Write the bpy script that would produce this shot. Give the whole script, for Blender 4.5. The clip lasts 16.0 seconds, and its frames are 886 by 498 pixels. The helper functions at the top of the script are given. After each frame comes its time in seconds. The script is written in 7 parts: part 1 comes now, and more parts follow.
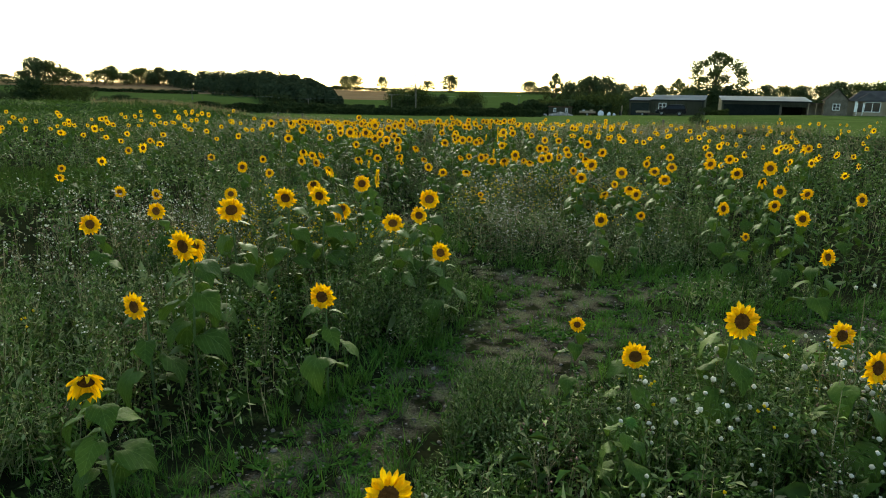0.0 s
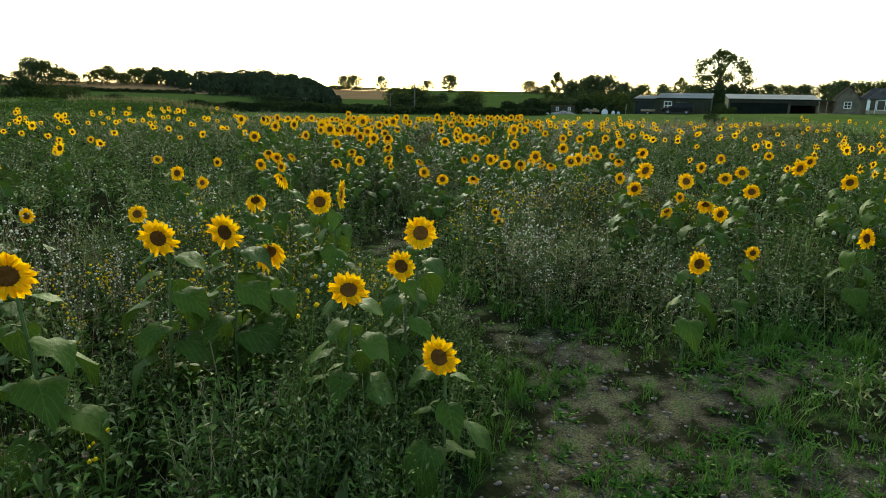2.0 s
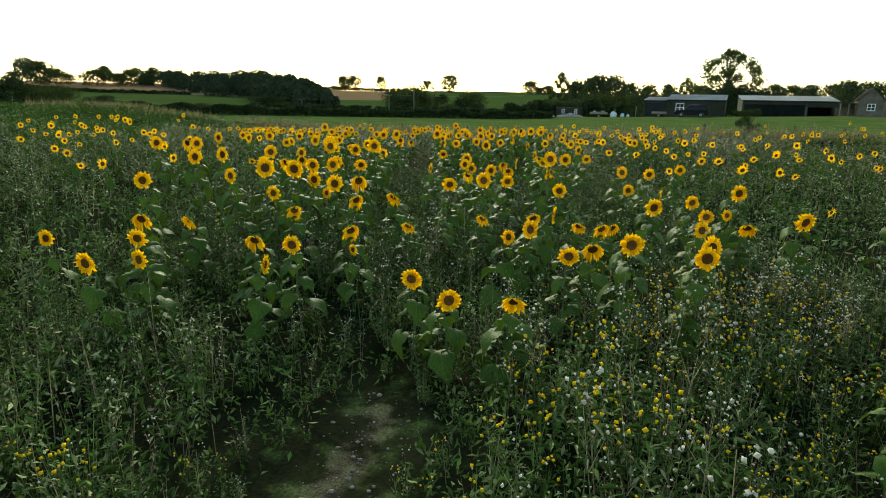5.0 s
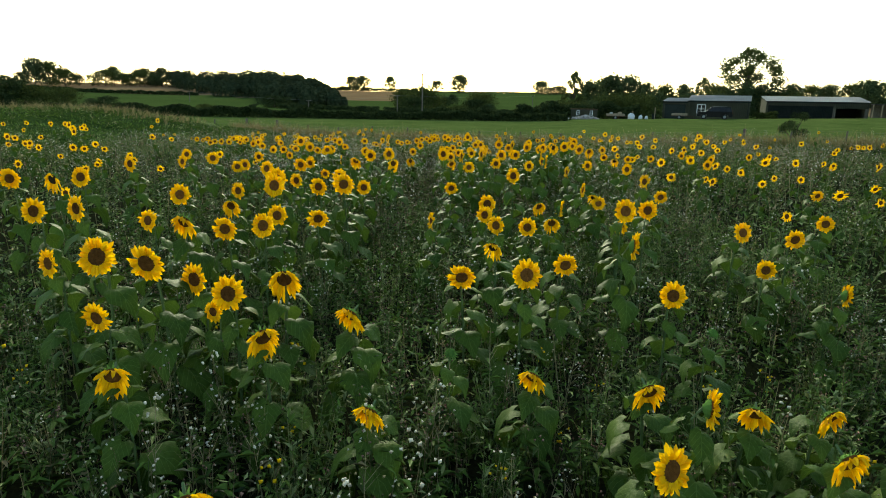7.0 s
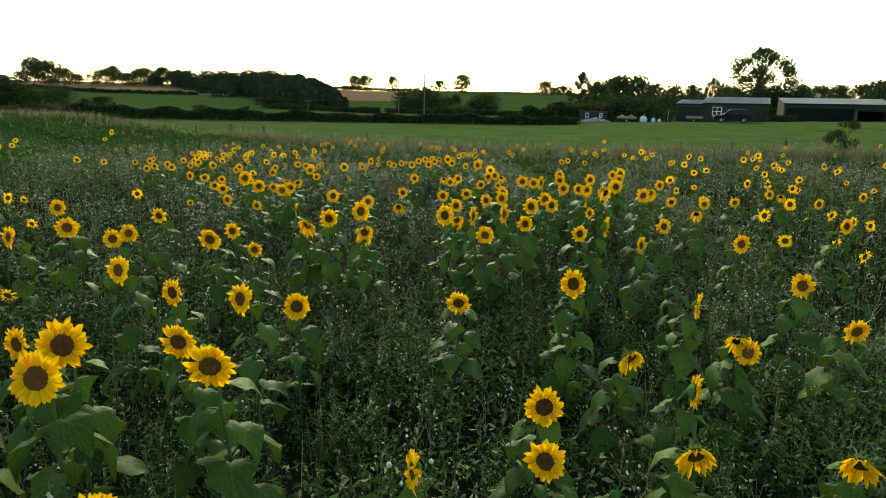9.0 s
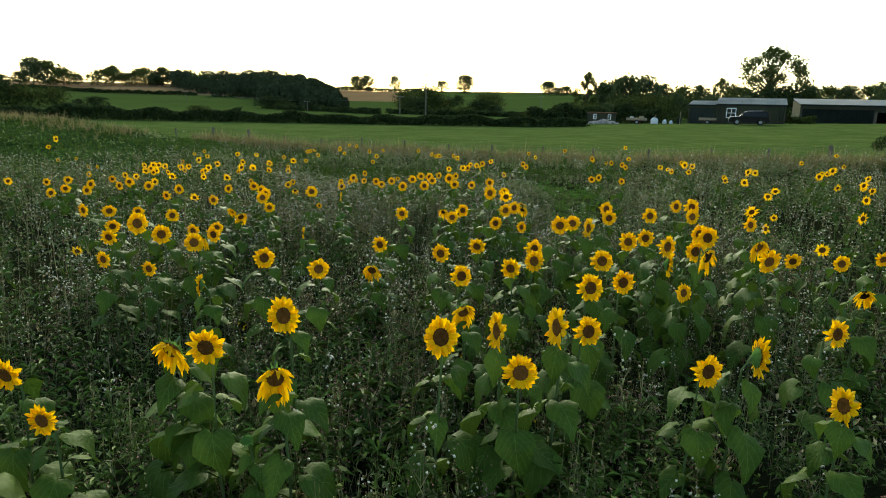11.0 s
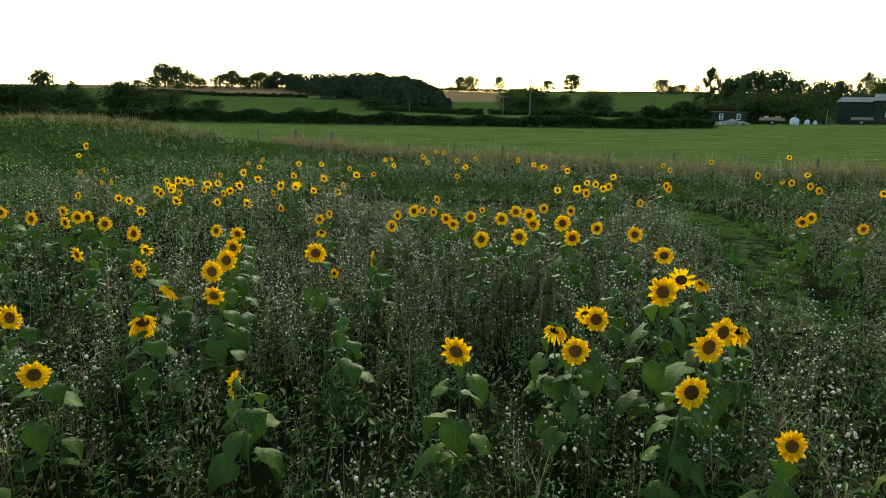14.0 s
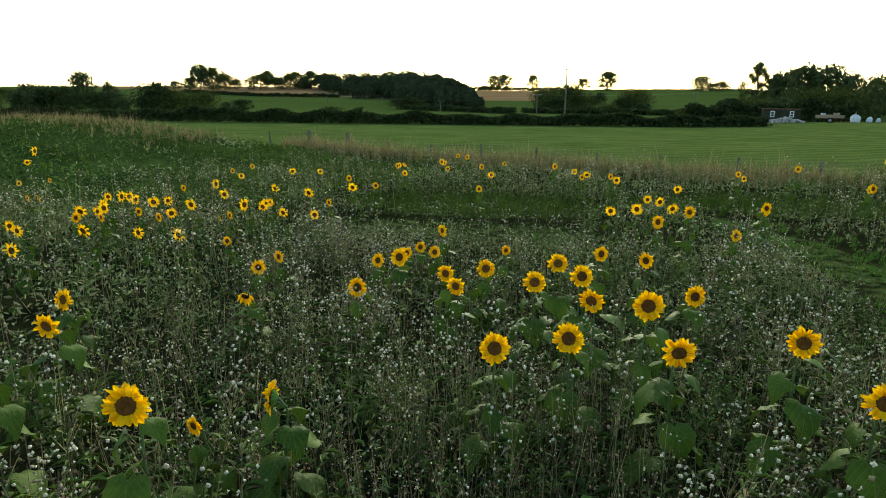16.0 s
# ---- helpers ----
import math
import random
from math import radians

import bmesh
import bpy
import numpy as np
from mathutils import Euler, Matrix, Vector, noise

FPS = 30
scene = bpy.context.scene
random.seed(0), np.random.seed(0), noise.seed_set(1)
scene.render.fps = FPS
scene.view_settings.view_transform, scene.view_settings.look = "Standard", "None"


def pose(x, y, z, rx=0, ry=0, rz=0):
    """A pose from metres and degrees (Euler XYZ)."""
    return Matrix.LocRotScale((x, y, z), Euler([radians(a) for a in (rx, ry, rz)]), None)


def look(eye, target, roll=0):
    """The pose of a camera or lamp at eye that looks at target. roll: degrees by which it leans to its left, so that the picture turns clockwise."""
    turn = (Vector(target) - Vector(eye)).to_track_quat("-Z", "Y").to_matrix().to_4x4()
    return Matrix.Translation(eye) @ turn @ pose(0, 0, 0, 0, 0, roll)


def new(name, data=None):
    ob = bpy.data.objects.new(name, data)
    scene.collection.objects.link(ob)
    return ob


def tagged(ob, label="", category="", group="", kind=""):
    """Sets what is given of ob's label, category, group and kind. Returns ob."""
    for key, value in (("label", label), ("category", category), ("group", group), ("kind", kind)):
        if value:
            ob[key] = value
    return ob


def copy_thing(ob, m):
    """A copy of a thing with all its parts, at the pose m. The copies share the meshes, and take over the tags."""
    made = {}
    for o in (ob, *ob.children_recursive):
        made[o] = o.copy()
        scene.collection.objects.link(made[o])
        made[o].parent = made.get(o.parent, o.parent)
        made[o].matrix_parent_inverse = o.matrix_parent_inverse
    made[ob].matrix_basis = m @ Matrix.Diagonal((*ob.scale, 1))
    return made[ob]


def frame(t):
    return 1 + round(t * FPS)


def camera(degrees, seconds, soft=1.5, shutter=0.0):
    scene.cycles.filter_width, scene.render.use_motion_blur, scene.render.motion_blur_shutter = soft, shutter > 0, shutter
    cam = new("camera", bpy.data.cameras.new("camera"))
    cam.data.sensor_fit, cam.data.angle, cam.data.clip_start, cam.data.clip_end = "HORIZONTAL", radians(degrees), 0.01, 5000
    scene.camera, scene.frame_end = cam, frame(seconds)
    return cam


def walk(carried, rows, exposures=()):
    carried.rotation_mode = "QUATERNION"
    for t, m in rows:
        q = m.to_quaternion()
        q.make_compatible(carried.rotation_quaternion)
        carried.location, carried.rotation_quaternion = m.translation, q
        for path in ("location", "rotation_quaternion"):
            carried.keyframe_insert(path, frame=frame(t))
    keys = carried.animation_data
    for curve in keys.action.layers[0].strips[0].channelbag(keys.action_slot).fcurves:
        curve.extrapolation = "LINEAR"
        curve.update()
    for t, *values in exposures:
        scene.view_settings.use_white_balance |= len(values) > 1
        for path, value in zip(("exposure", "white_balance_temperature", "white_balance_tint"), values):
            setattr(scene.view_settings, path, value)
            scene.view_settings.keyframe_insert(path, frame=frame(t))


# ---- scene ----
# ---------------------------------------------------------------- camera
cam = camera(71.7, 16.0, 1.0)
# seconds, place, heading to the left, tilt, lean
PATH = [
    (0, (0.07, 0.02, 2.49), 0.08, -13.76, 1.12),
    (0.5, (0.07, 0.77, 2.43), 0.05, -13.76, 1.08),
    (1, (0.06, 1.55, 2.37), 0.08, -13.76, 0.96),
    (1.5, (0.06, 2.36, 2.30), 0.06, -13.74, 1.03),
    (2, (0.05, 3.20, 2.24), 0.05, -13.76, 1.04),
    (2.5, (0.05, 4.16, 2.22), 0.05, -13.75, 1.00),
    (3, (0.05, 5.18, 2.35), 0.05, -13.72, 0.98),
    (3.5, (0.03, 6.19, 2.63), 0.09, -13.70, 0.83),
    (3.7, (0.00, 6.57, 2.70), 0.09, -13.70, 0.83),
    (5.8, (-0.04, 10.58, 2.44), 0.06, -13.76, 1.09),
    (6, (-0.03, 11.06, 2.48), 0.06, -13.76, 1.09),
    (6.5, (-0.03, 12.38, 2.59), 0.23, -13.72, 1.01),
    (7, (-0.04, 13.62, 2.68), 0.95, -13.74, 0.98),
    (7.5, (-0.05, 14.80, 2.78), 1.24, -13.79, 1.04),
    (8, (-0.08, 16.13, 2.92), 1.20, -13.82, 1.12),
    (8.5, (-0.11, 17.36, 2.99), 1.21, -13.82, 1.10),
    (9, (-0.13, 18.52, 3.06), 1.20, -13.80, 1.05),
    (9.2, (-0.12, 18.97, 3.10), 1.20, -13.80, 1.05),
    (11.3, (-0.20, 23.25, 3.09), 1.52, -13.76, 1.12),
    (11.5, (-0.21, 23.64, 3.09), 2.04, -13.76, 1.12),
    (12, (-0.25, 24.60, 3.07), 4.06, -13.76, 0.98),
    (12.5, (-0.27, 25.57, 3.04), 6.02, -13.76, 0.80),
    (13, (-0.32, 26.53, 3.01), 7.54, -13.79, 0.70),
    (13.5, (-0.38, 27.49, 2.98), 9.22, -13.81, 0.62),
    (14, (-0.45, 28.47, 2.95), 10.99, -13.84, 0.57),
    (14.5, (-0.53, 29.45, 2.91), 12.77, -13.88, 0.41),
    (15, (-0.62, 30.44, 2.86), 13.82, -13.88, 0.22),
    (15.5, (-0.72, 31.42, 2.82), 14.12, -13.89, 0.15),
    (16, (-0.85, 32.37, 2.79), 14.09, -13.92, 0.21),
]


def aim(eye, yaw, pitch):
    y, p = radians(yaw), radians(pitch)
    return (eye[0] - math.sin(y) * math.cos(p), eye[1] + math.cos(y) * math.cos(p), eye[2] + math.sin(p))


EXPOSURE = (1.68, 6750, -7)  # stops, kelvin, tint
walk(cam, [(t, look(eye, aim(eye, yaw, pitch), lean)) for t, eye, yaw, pitch, lean in PATH], ((0.0, *EXPOSURE), (16.0, *EXPOSURE)))

# ---------------------------------------------------------------- world, sun, exposure
SUN_AZ, SUN_EL = 7.0, 24.0  # degrees to the left of +y, degrees up
world = bpy.data.worlds.new("evening_sky")
scene.world = world
world.use_nodes = True
wn = world.node_tree
bg = wn.nodes["Background"]
sky = wn.nodes.new("ShaderNodeTexSky")
sky.sky_type = "NISHITA"
sky.sun_disc = False
sky.sun_elevation = radians(SUN_EL)
sky.sun_rotation = radians(-SUN_AZ)
sky.air_density = 1.0
sky.dust_density = 1.2
sky.ozone_density = 0.5
wn.links.new(sky.outputs[0], bg.inputs[0])
bg.inputs[1].default_value = 0.11
sun_data = bpy.data.lights.new("low_sun", "SUN")
sun_data.energy, sun_data.angle, sun_data.color = 1.1, radians(10), (1.0, 0.92, 0.78)
sun = new("low_sun", sun_data)
az, el = radians(SUN_AZ), radians(SUN_EL)
sun.matrix_world = look((0, 0, 40), (100 * math.sin(az) * math.cos(el), -100 * math.cos(az) * math.cos(el), 40 - 100 * math.sin(el)))


# ---------------------------------------------------------------- materials
def shader(name, c1, c2, rough=0.7, big=3.0, fine=40.0, bump=0.0, rand="", trans=0.0, metal=0.0, spec=0.0, tint=0.35):
    """A two-scale noise material between two colours; rand: island or object variation; trans: light let through."""
    m = bpy.data.materials.new(name)
    m.use_nodes = True
    nt = m.node_tree
    n, link = nt.nodes, nt.links.new
    p = n["Principled BSDF"]
    p.inputs["Roughness"].default_value = rough
    p.inputs["Metallic"].default_value = metal
    p.inputs["Specular IOR Level"].default_value = spec
    co = n.new("ShaderNodeTexCoord")
    facs = []
    for s, d in ((big, 2.0), (fine, 5.0)):
        t = n.new("ShaderNodeTexNoise")
        t.inputs["Scale"].default_value, t.inputs["Detail"].default_value = s, d
        link(co.outputs["Object"], t.inputs["Vector"])
        facs.append(t)
    add = n.new("ShaderNodeMath")
    add.operation = "ADD"
    link(facs[0].outputs[0], add.inputs[0])
    link(facs[1].outputs[0], add.inputs[1])
    fac = n.new("ShaderNodeMapRange")
    fac.inputs["From Min"].default_value, fac.inputs["From Max"].default_value = 0.7, 1.3
    link(add.outputs[0], fac.inputs["Value"])
    out = fac.outputs[0]
    if rand:
        src = n.new("ShaderNodeNewGeometry") if rand == "island" else n.new("ShaderNodeObjectInfo")
        r = src.outputs["Random Per Island"] if rand == "island" else src.outputs["Random"]
        mixr = n.new("ShaderNodeMix")
        mixr.inputs[0].default_value = 1.0 - tint if rand == "island" else 0.5
        link(out, mixr.inputs[2])
        link(r, mixr.inputs[3])
        out = mixr.outputs[0]
    ramp = n.new("ShaderNodeValToRGB")
    ramp.color_ramp.elements[0].color, ramp.color_ramp.elements[1].color = (*c1, 1), (*c2, 1)
    link(out, ramp.inputs[0])
    link(ramp.outputs[0], p.inputs["Base Color"])
    if bump:
        b = n.new("ShaderNodeBump")
        b.inputs["Strength"].default_value, b.inputs["Distance"].default_value = bump, 0.01
        link(facs[1].outputs[0], b.inputs["Height"])
        link(b.outputs[0], p.inputs["Normal"])
    if trans:
        tl = n.new("ShaderNodeBsdfTranslucent")
        link(ramp.outputs[0], tl.inputs[0])
        mx = n.new("ShaderNodeMixShader")
        mx.inputs[0].default_value = trans
        link(p.outputs[0], mx.inputs[1])
        link(tl.outputs[0], mx.inputs[2])
        link(mx.outputs[0], n["Material Output"].inputs["Surface"])
    return m


def leaf_shader(name, c1, c2, vein):
    """Sunflower leaf: mottled green with a pale midrib and side veins, some light let through."""
    m = shader(name, c1, c2, 0.55, 6, 45, 0.5, "object", 0.24, 0, 0.075)
    nt = m.node_tree
    n, link = nt.nodes, nt.links.new
    p = n["Principled BSDF"]
    base = p.inputs["Base Color"].links[0].from_socket
    co = next(k for k in n if k.type == "TEX_COORD")
    sep = n.new("ShaderNodeSeparateXYZ")
    link(co.outputs["Object"], sep.inputs[0])
    ax = n.new("ShaderNodeMath")
    ax.operation = "ABSOLUTE"
    link(sep.outputs[0], ax.inputs[0])
    mid = n.new("ShaderNodeMath")
    mid.operation = "LESS_THAN"
    mid.inputs[1].default_value = 0.0022
    link(ax.outputs[0], mid.inputs[0])
    diag = n.new("ShaderNodeMath")
    diag.operation = "SUBTRACT"
    link(sep.outputs[1], diag.inputs[0])
    link(ax.outputs[0], diag.inputs[1])
    mod = n.new("ShaderNodeMath")
    mod.operation = "PINGPONG"
    mod.inputs[1].default_value = 0.018
    link(diag.outputs[0], mod.inputs[0])
    side = n.new("ShaderNodeMath")
    side.operation = "LESS_THAN"
    side.inputs[1].default_value = 0.0016
    link(mod.outputs[0], side.inputs[0])
    both = n.new("ShaderNodeMath")
    both.operation = "MAXIMUM"
    link(mid.outputs[0], both.inputs[0])
    link(side.outputs[0], both.inputs[1])
    k = n.new("ShaderNodeMath")
    k.operation = "MULTIPLY"
    k.inputs[1].default_value = 0.55
    link(both.outputs[0], k.inputs[0])
    mix = n.new("ShaderNodeMix")
    mix.data_type = "RGBA"
    link(k.outputs[0], mix.inputs[0])
    link(base, mix.inputs[6])
    mix.inputs[7].default_value = (*vein, 1)
    link(mix.outputs[2], p.inputs["Base Color"])
    return m


def striped(name, c1, c2, pitch, along):
    """Mown grass: soft bands left by the mower, broken by noise."""
    m = shader(name, c1, c2, 0.85, 0.25, 9.0, 0.6)
    nt = m.node_tree
    n, link = nt.nodes, nt.links.new
    p = n["Principled BSDF"]
    base = p.inputs["Base Color"].links[0].from_socket
    co = next(k for k in n if k.type == "TEX_COORD")
    mp = n.new("ShaderNodeMapping")
    mp.inputs["Rotation"].default_value = (0, 0, radians(along))
    link(co.outputs["Object"], mp.inputs["Vector"])
    wv = n.new("ShaderNodeTexWave")
    wv.bands_direction = "Y"
    wv.inputs["Scale"].default_value = 6.28 / 20 / pitch
    wv.inputs["Distortion"].default_value, wv.inputs["Detail"].default_value, wv.inputs["Detail Scale"].default_value = 5.0, 5, 2.2
    link(mp.outputs[0], wv.inputs["Vector"])
    mix = n.new("ShaderNodeMix")
    mix.data_type, mix.blend_type = "RGBA", "MULTIPLY"
    mix.inputs[0].default_value = 0.34
    link(base, mix.inputs[6])
    link(wv.outputs["Color"], mix.inputs[7])
    link(mix.outputs[2], p.inputs["Base Color"])
    return m


def ground_shader():
    """Weedy soil, coloured near black for the deep shade between plants, that turns to gravelly earth, or to short
    grass, where it is trodden.
    """
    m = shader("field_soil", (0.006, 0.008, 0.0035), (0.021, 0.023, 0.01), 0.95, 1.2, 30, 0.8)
    nt = m.node_tree
    n, link = nt.nodes, nt.links.new
    p = n["Principled BSDF"]
    base = p.inputs["Base Color"].links[0].from_socket
    co = next(k for k in n if k.type == "TEX_COORD")
    for name, c1, c2, scale in (("worn", (0.04, 0.03, 0.021), (0.18, 0.14, 0.108), 70.0), ("sward", (0.026, 0.044, 0.012), (0.085, 0.108, 0.036), 40.0)):
        at = n.new("ShaderNodeAttribute")
        at.attribute_name = name
        tx = n.new("ShaderNodeTexNoise")
        tx.inputs["Scale"].default_value, tx.inputs["Detail"].default_value = 3.5, 6
        link(co.outputs["Object"], tx.inputs["Vector"])
        add = n.new("ShaderNodeMath")
        add.operation = "ADD"
        link(at.outputs["Fac"], add.inputs[0])
        link(tx.outputs[0], add.inputs[1])
        edge = n.new("ShaderNodeMapRange")
        edge.inputs["From Min"].default_value, edge.inputs["From Max"].default_value = 0.9, 1.15
        link(add.outputs[0], edge.inputs["Value"])
        grain = n.new("ShaderNodeTexNoise")
        grain.inputs["Scale"].default_value, grain.inputs["Detail"].default_value = scale, 8
        link(co.outputs["Object"], grain.inputs["Vector"])
        ramp = n.new("ShaderNodeValToRGB")
        ramp.color_ramp.elements[0].position, ramp.color_ramp.elements[1].position = 0.4, 0.6
        ramp.color_ramp.elements[0].color, ramp.color_ramp.elements[1].color = (*c1, 1), (*c2, 1)
        link(grain.outputs[0], ramp.inputs[0])
        mix = n.new("ShaderNodeMix")
        mix.data_type = "RGBA"
        link(edge.outputs[0], mix.inputs[0])
        link(base, mix.inputs[6])
        link(ramp.outputs[0], mix.inputs[7])
        base = mix.outputs[2]
    link(base, p.inputs["Base Color"])
    return m


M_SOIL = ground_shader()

M_MOWN = striped("mown_grass", (0.056, 0.087, 0.02), (0.1, 0.132, 0.037), 1.5, -17)
M_ROUGH = shader("rough_grass", (0.01, 0.022, 0.006), (0.042, 0.066, 0.018), 0.9, 0.3, 3.5, 0.8)
M_STUBBLE = shader("stubble", (0.13, 0.085, 0.045), (0.18, 0.125, 0.065), 0.95, 0.05, 2.0, 0.5)
M_PASTURE = shader("pasture", (0.034, 0.056, 0.014), (0.054, 0.078, 0.022), 0.9, 0.02, 0.6, 0.4)
M_STONE = shader("pebble", (0.09, 0.07, 0.054), (0.3, 0.245, 0.2), 0.85, 8, 60, 0.4, "island")
M_LEAF = leaf_shader("sunflower_leaf", (0.022, 0.047, 0.006), (0.078, 0.126, 0.017), (0.13, 0.185, 0.045))
M_STEM = shader("sunflower_stem", (0.05, 0.085, 0.025), (0.1, 0.14, 0.045), 0.6, 10, 80, 0.3, "object", 0, 0, 0.3)
M_BRACT = shader("green_bracts", (0.07, 0.14, 0.03), (0.12, 0.22, 0.05), 0.6, 20, 80, 0, "island", 0.25)
M_PETAL = shader("yellow_petals", (0.74, 0.36, 0.003), (0.9, 0.57, 0.008), 0.6, 12, 90, 0.15, "island", 0.4, 0, 0.1)
M_DISC = shader("brown_disc_florets", (0.05, 0.02, 0.007), (0.21, 0.092, 0.026), 0.9, 60, 320, 1.0, "object")
M_WITHER = shader("withered_disc", (0.012, 0.008, 0.005), (0.05, 0.035, 0.02), 0.95, 60, 300, 1.0, "object")
M_WEED = shader("weed_leaves", (0.004, 0.012, 0.002), (0.136, 0.214, 0.035), 0.55, 0.5, 9, 0, "island", 0.11, 0, 0.08)
M_WEED_PALE = shader("grey_green_weeds", (0.038, 0.057, 0.017), (0.34, 0.372, 0.15), 0.6, 0.5, 9, 0, "island", 0.16, 0, 0.06)
M_GRASS = shader("grass_blades", (0.03, 0.082, 0.009), (0.115, 0.215, 0.03), 0.55, 0.5, 9, 0, "island", 0.3, 0, 0.08)
M_DRYSTEM = shader("dry_stems", (0.03, 0.025, 0.012), (0.39, 0.325, 0.17), 0.8, 0.5, 9, 0, "island")
M_RUSSET = shader("russet_seed_heads", (0.13, 0.07, 0.05), (0.32, 0.2, 0.155), 0.8, 0.5, 9, 0, "island")
M_FLUFF = shader("white_seed_fluff", (0.38, 0.34, 0.25), (0.85, 0.8, 0.67), 0.9, 0.5, 9, 0, "island", 0.3)
M_YELLOW = shader("small_yellow_flowers", (0.6, 0.4, 0.01), (0.8, 0.58, 0.03), 0.6, 0.5, 9, 0, "island", 0.3)
M_BANK = shader("bank_grass_blades", (0.024, 0.05, 0.008), (0.09, 0.132, 0.026), 0.6, 0.5, 4, 0, "island", 0.25)
M_STRAW = shader("straw_grass", (0.11, 0.084, 0.036), (0.38, 0.3, 0.145), 0.8, 0.5, 9, 0, "island", 0.2)
M_BARK = shader("bark", (0.035, 0.028, 0.02), (0.09, 0.075, 0.055), 0.9, 3, 25, 0.8)
M_TREE = shader("tree_leaves", (0.026, 0.036, 0.016), (0.078, 0.1, 0.04), 0.6, 0.2, 3, 0, "island", 0.25)
M_TREE2 = shader("tree_leaves_warm", (0.024, 0.034, 0.01), (0.07, 0.085, 0.024), 0.6, 0.2, 3, 0, "island", 0.3)
M_HEDGE = shader("hedge_leaves", (0.014, 0.022, 0.009), (0.048, 0.064, 0.024), 0.6, 0.3, 3, 0, "island", 0.2)
M_WOOD = shader("wood_leaves", (0.018, 0.026, 0.014), (0.058, 0.072, 0.036), 0.7, 0.2, 3, 0, "island", 0.1)
M_POST = shader("weathered_post", (0.07, 0.06, 0.05), (0.17, 0.15, 0.125), 0.9, 4, 40, 0.6)
M_WIRE = shader("wire", (0.1, 0.1, 0.1), (0.2, 0.2, 0.2), 0.5, 4, 40, 0, "", 0, 0.8)
M_GREENSHEET = shader("dark_green_sheet", (0.058, 0.059, 0.041), (0.08, 0.08, 0.057), 1.0, 0.6, 8, 0.1, "", 0, 0, 0.02)
M_DARKDOOR = shader("dark_sheet_door", (0.018, 0.022, 0.02), (0.03, 0.035, 0.031), 0.75, 0.6, 8, 0.1)
M_ROOF = shader("galvanised_roof", (0.15, 0.175, 0.19), (0.23, 0.26, 0.28), 0.6, 0.4, 6, 0.1, "", 0, 0, 0.15)
M_ROOF_OLD = shader("weathered_fibre_roof", (0.25, 0.265, 0.265), (0.36, 0.375, 0.37), 0.75, 0.5, 6, 0.3)
M_WHITE = shader("white_paint", (0.62, 0.63, 0.62), (0.78, 0.79, 0.78), 0.5, 2, 20, 0.05)
M_STONEWALL = shader("house_stone", (0.07, 0.06, 0.046), (0.16, 0.138, 0.105), 0.9, 0.9, 6, 0.7)
M_RENDER = shader("buff_render", (0.2, 0.165, 0.11), (0.28, 0.23, 0.16), 0.9, 0.5, 8, 0.2)
M_SLATE = shader("slate", (0.04, 0.038, 0.035), (0.08, 0.075, 0.07), 0.6, 0.8, 8, 0.4)
M_GLASS = shader("dark_glass", (0.012, 0.014, 0.016), (0.02, 0.022, 0.025), 0.08, 1, 5, 0, "", 0, 0, 0.35)
M_CARPAINT = shader("black_car_paint", (0.004, 0.0045, 0.006), (0.007, 0.0075, 0.009), 0.3, 1, 8, 0, "", 0, 0, 0.1)
M_TYRE = shader("tyre_rubber", (0.012, 0.012, 0.012), (0.022, 0.022, 0.022), 0.85, 6, 40, 0.2)
M_ALLOY = shader("alloy", (0.14, 0.145, 0.15), (0.24, 0.24, 0.245), 0.45, 6, 40, 0, "", 0, 0.6)
M_SACK = shader("white_sack", (0.42, 0.43, 0.45), (0.6, 0.62, 0.64), 0.7, 3, 20, 0.4)
M_RUBBLE = shader("rubble", (0.2, 0.17, 0.15), (0.42, 0.38, 0.35), 0.9, 2, 20, 0.3, "island")
M_RUST = shader("rusty_metal", (0.05, 0.03, 0.02), (0.14, 0.085, 0.055), 0.8, 3, 20, 0.4)
M_TIMBER = shader("bare_timber", (0.17, 0.13, 0.085), (0.3, 0.24, 0.17), 0.85, 3, 30, 0.4)


# ---------------------------------------------------------------- mesh helpers
def part(name, bm, material, parent=None, label="", at=None):
    """Links a bmesh as one mesh object under a thing or a part."""
    me = bpy.data.meshes.new(name)
    bm.to_mesh(me)
    bm.free()
    me.materials.append(material)
    ob = new(name, me)
    if parent is not None:
        ob.parent = parent
    if at is not None:
        ob.matrix_basis = at
    return tagged(ob, label) if label else ob


def root(name, m, label, category, group=""):
    ob = new(name)
    ob.empty_display_size = 0.1
    ob.matrix_basis = m
    return tagged(ob, label, category, group)


def boxed(bm, x0, x1, y0, y1, z0, z1, bevel=0.0):
    r = bmesh.ops.create_cube(bm, size=1, matrix=Matrix.Translation(((x0 + x1) / 2, (y0 + y1) / 2, (z0 + z1) / 2)) @ Matrix.Diagonal((x1 - x0, y1 - y0, z1 - z0, 1)))
    if bevel:
        edges = {e for v in r["verts"] for e in v.link_edges}
        bmesh.ops.bevel(bm, geom=list(edges), offset=bevel, segments=1, affect="EDGES")
    return bm


def box(x0, x1, y0, y1, z0, z1, bevel=0.0):
    return boxed(bmesh.new(), x0, x1, y0, y1, z0, z1, bevel)


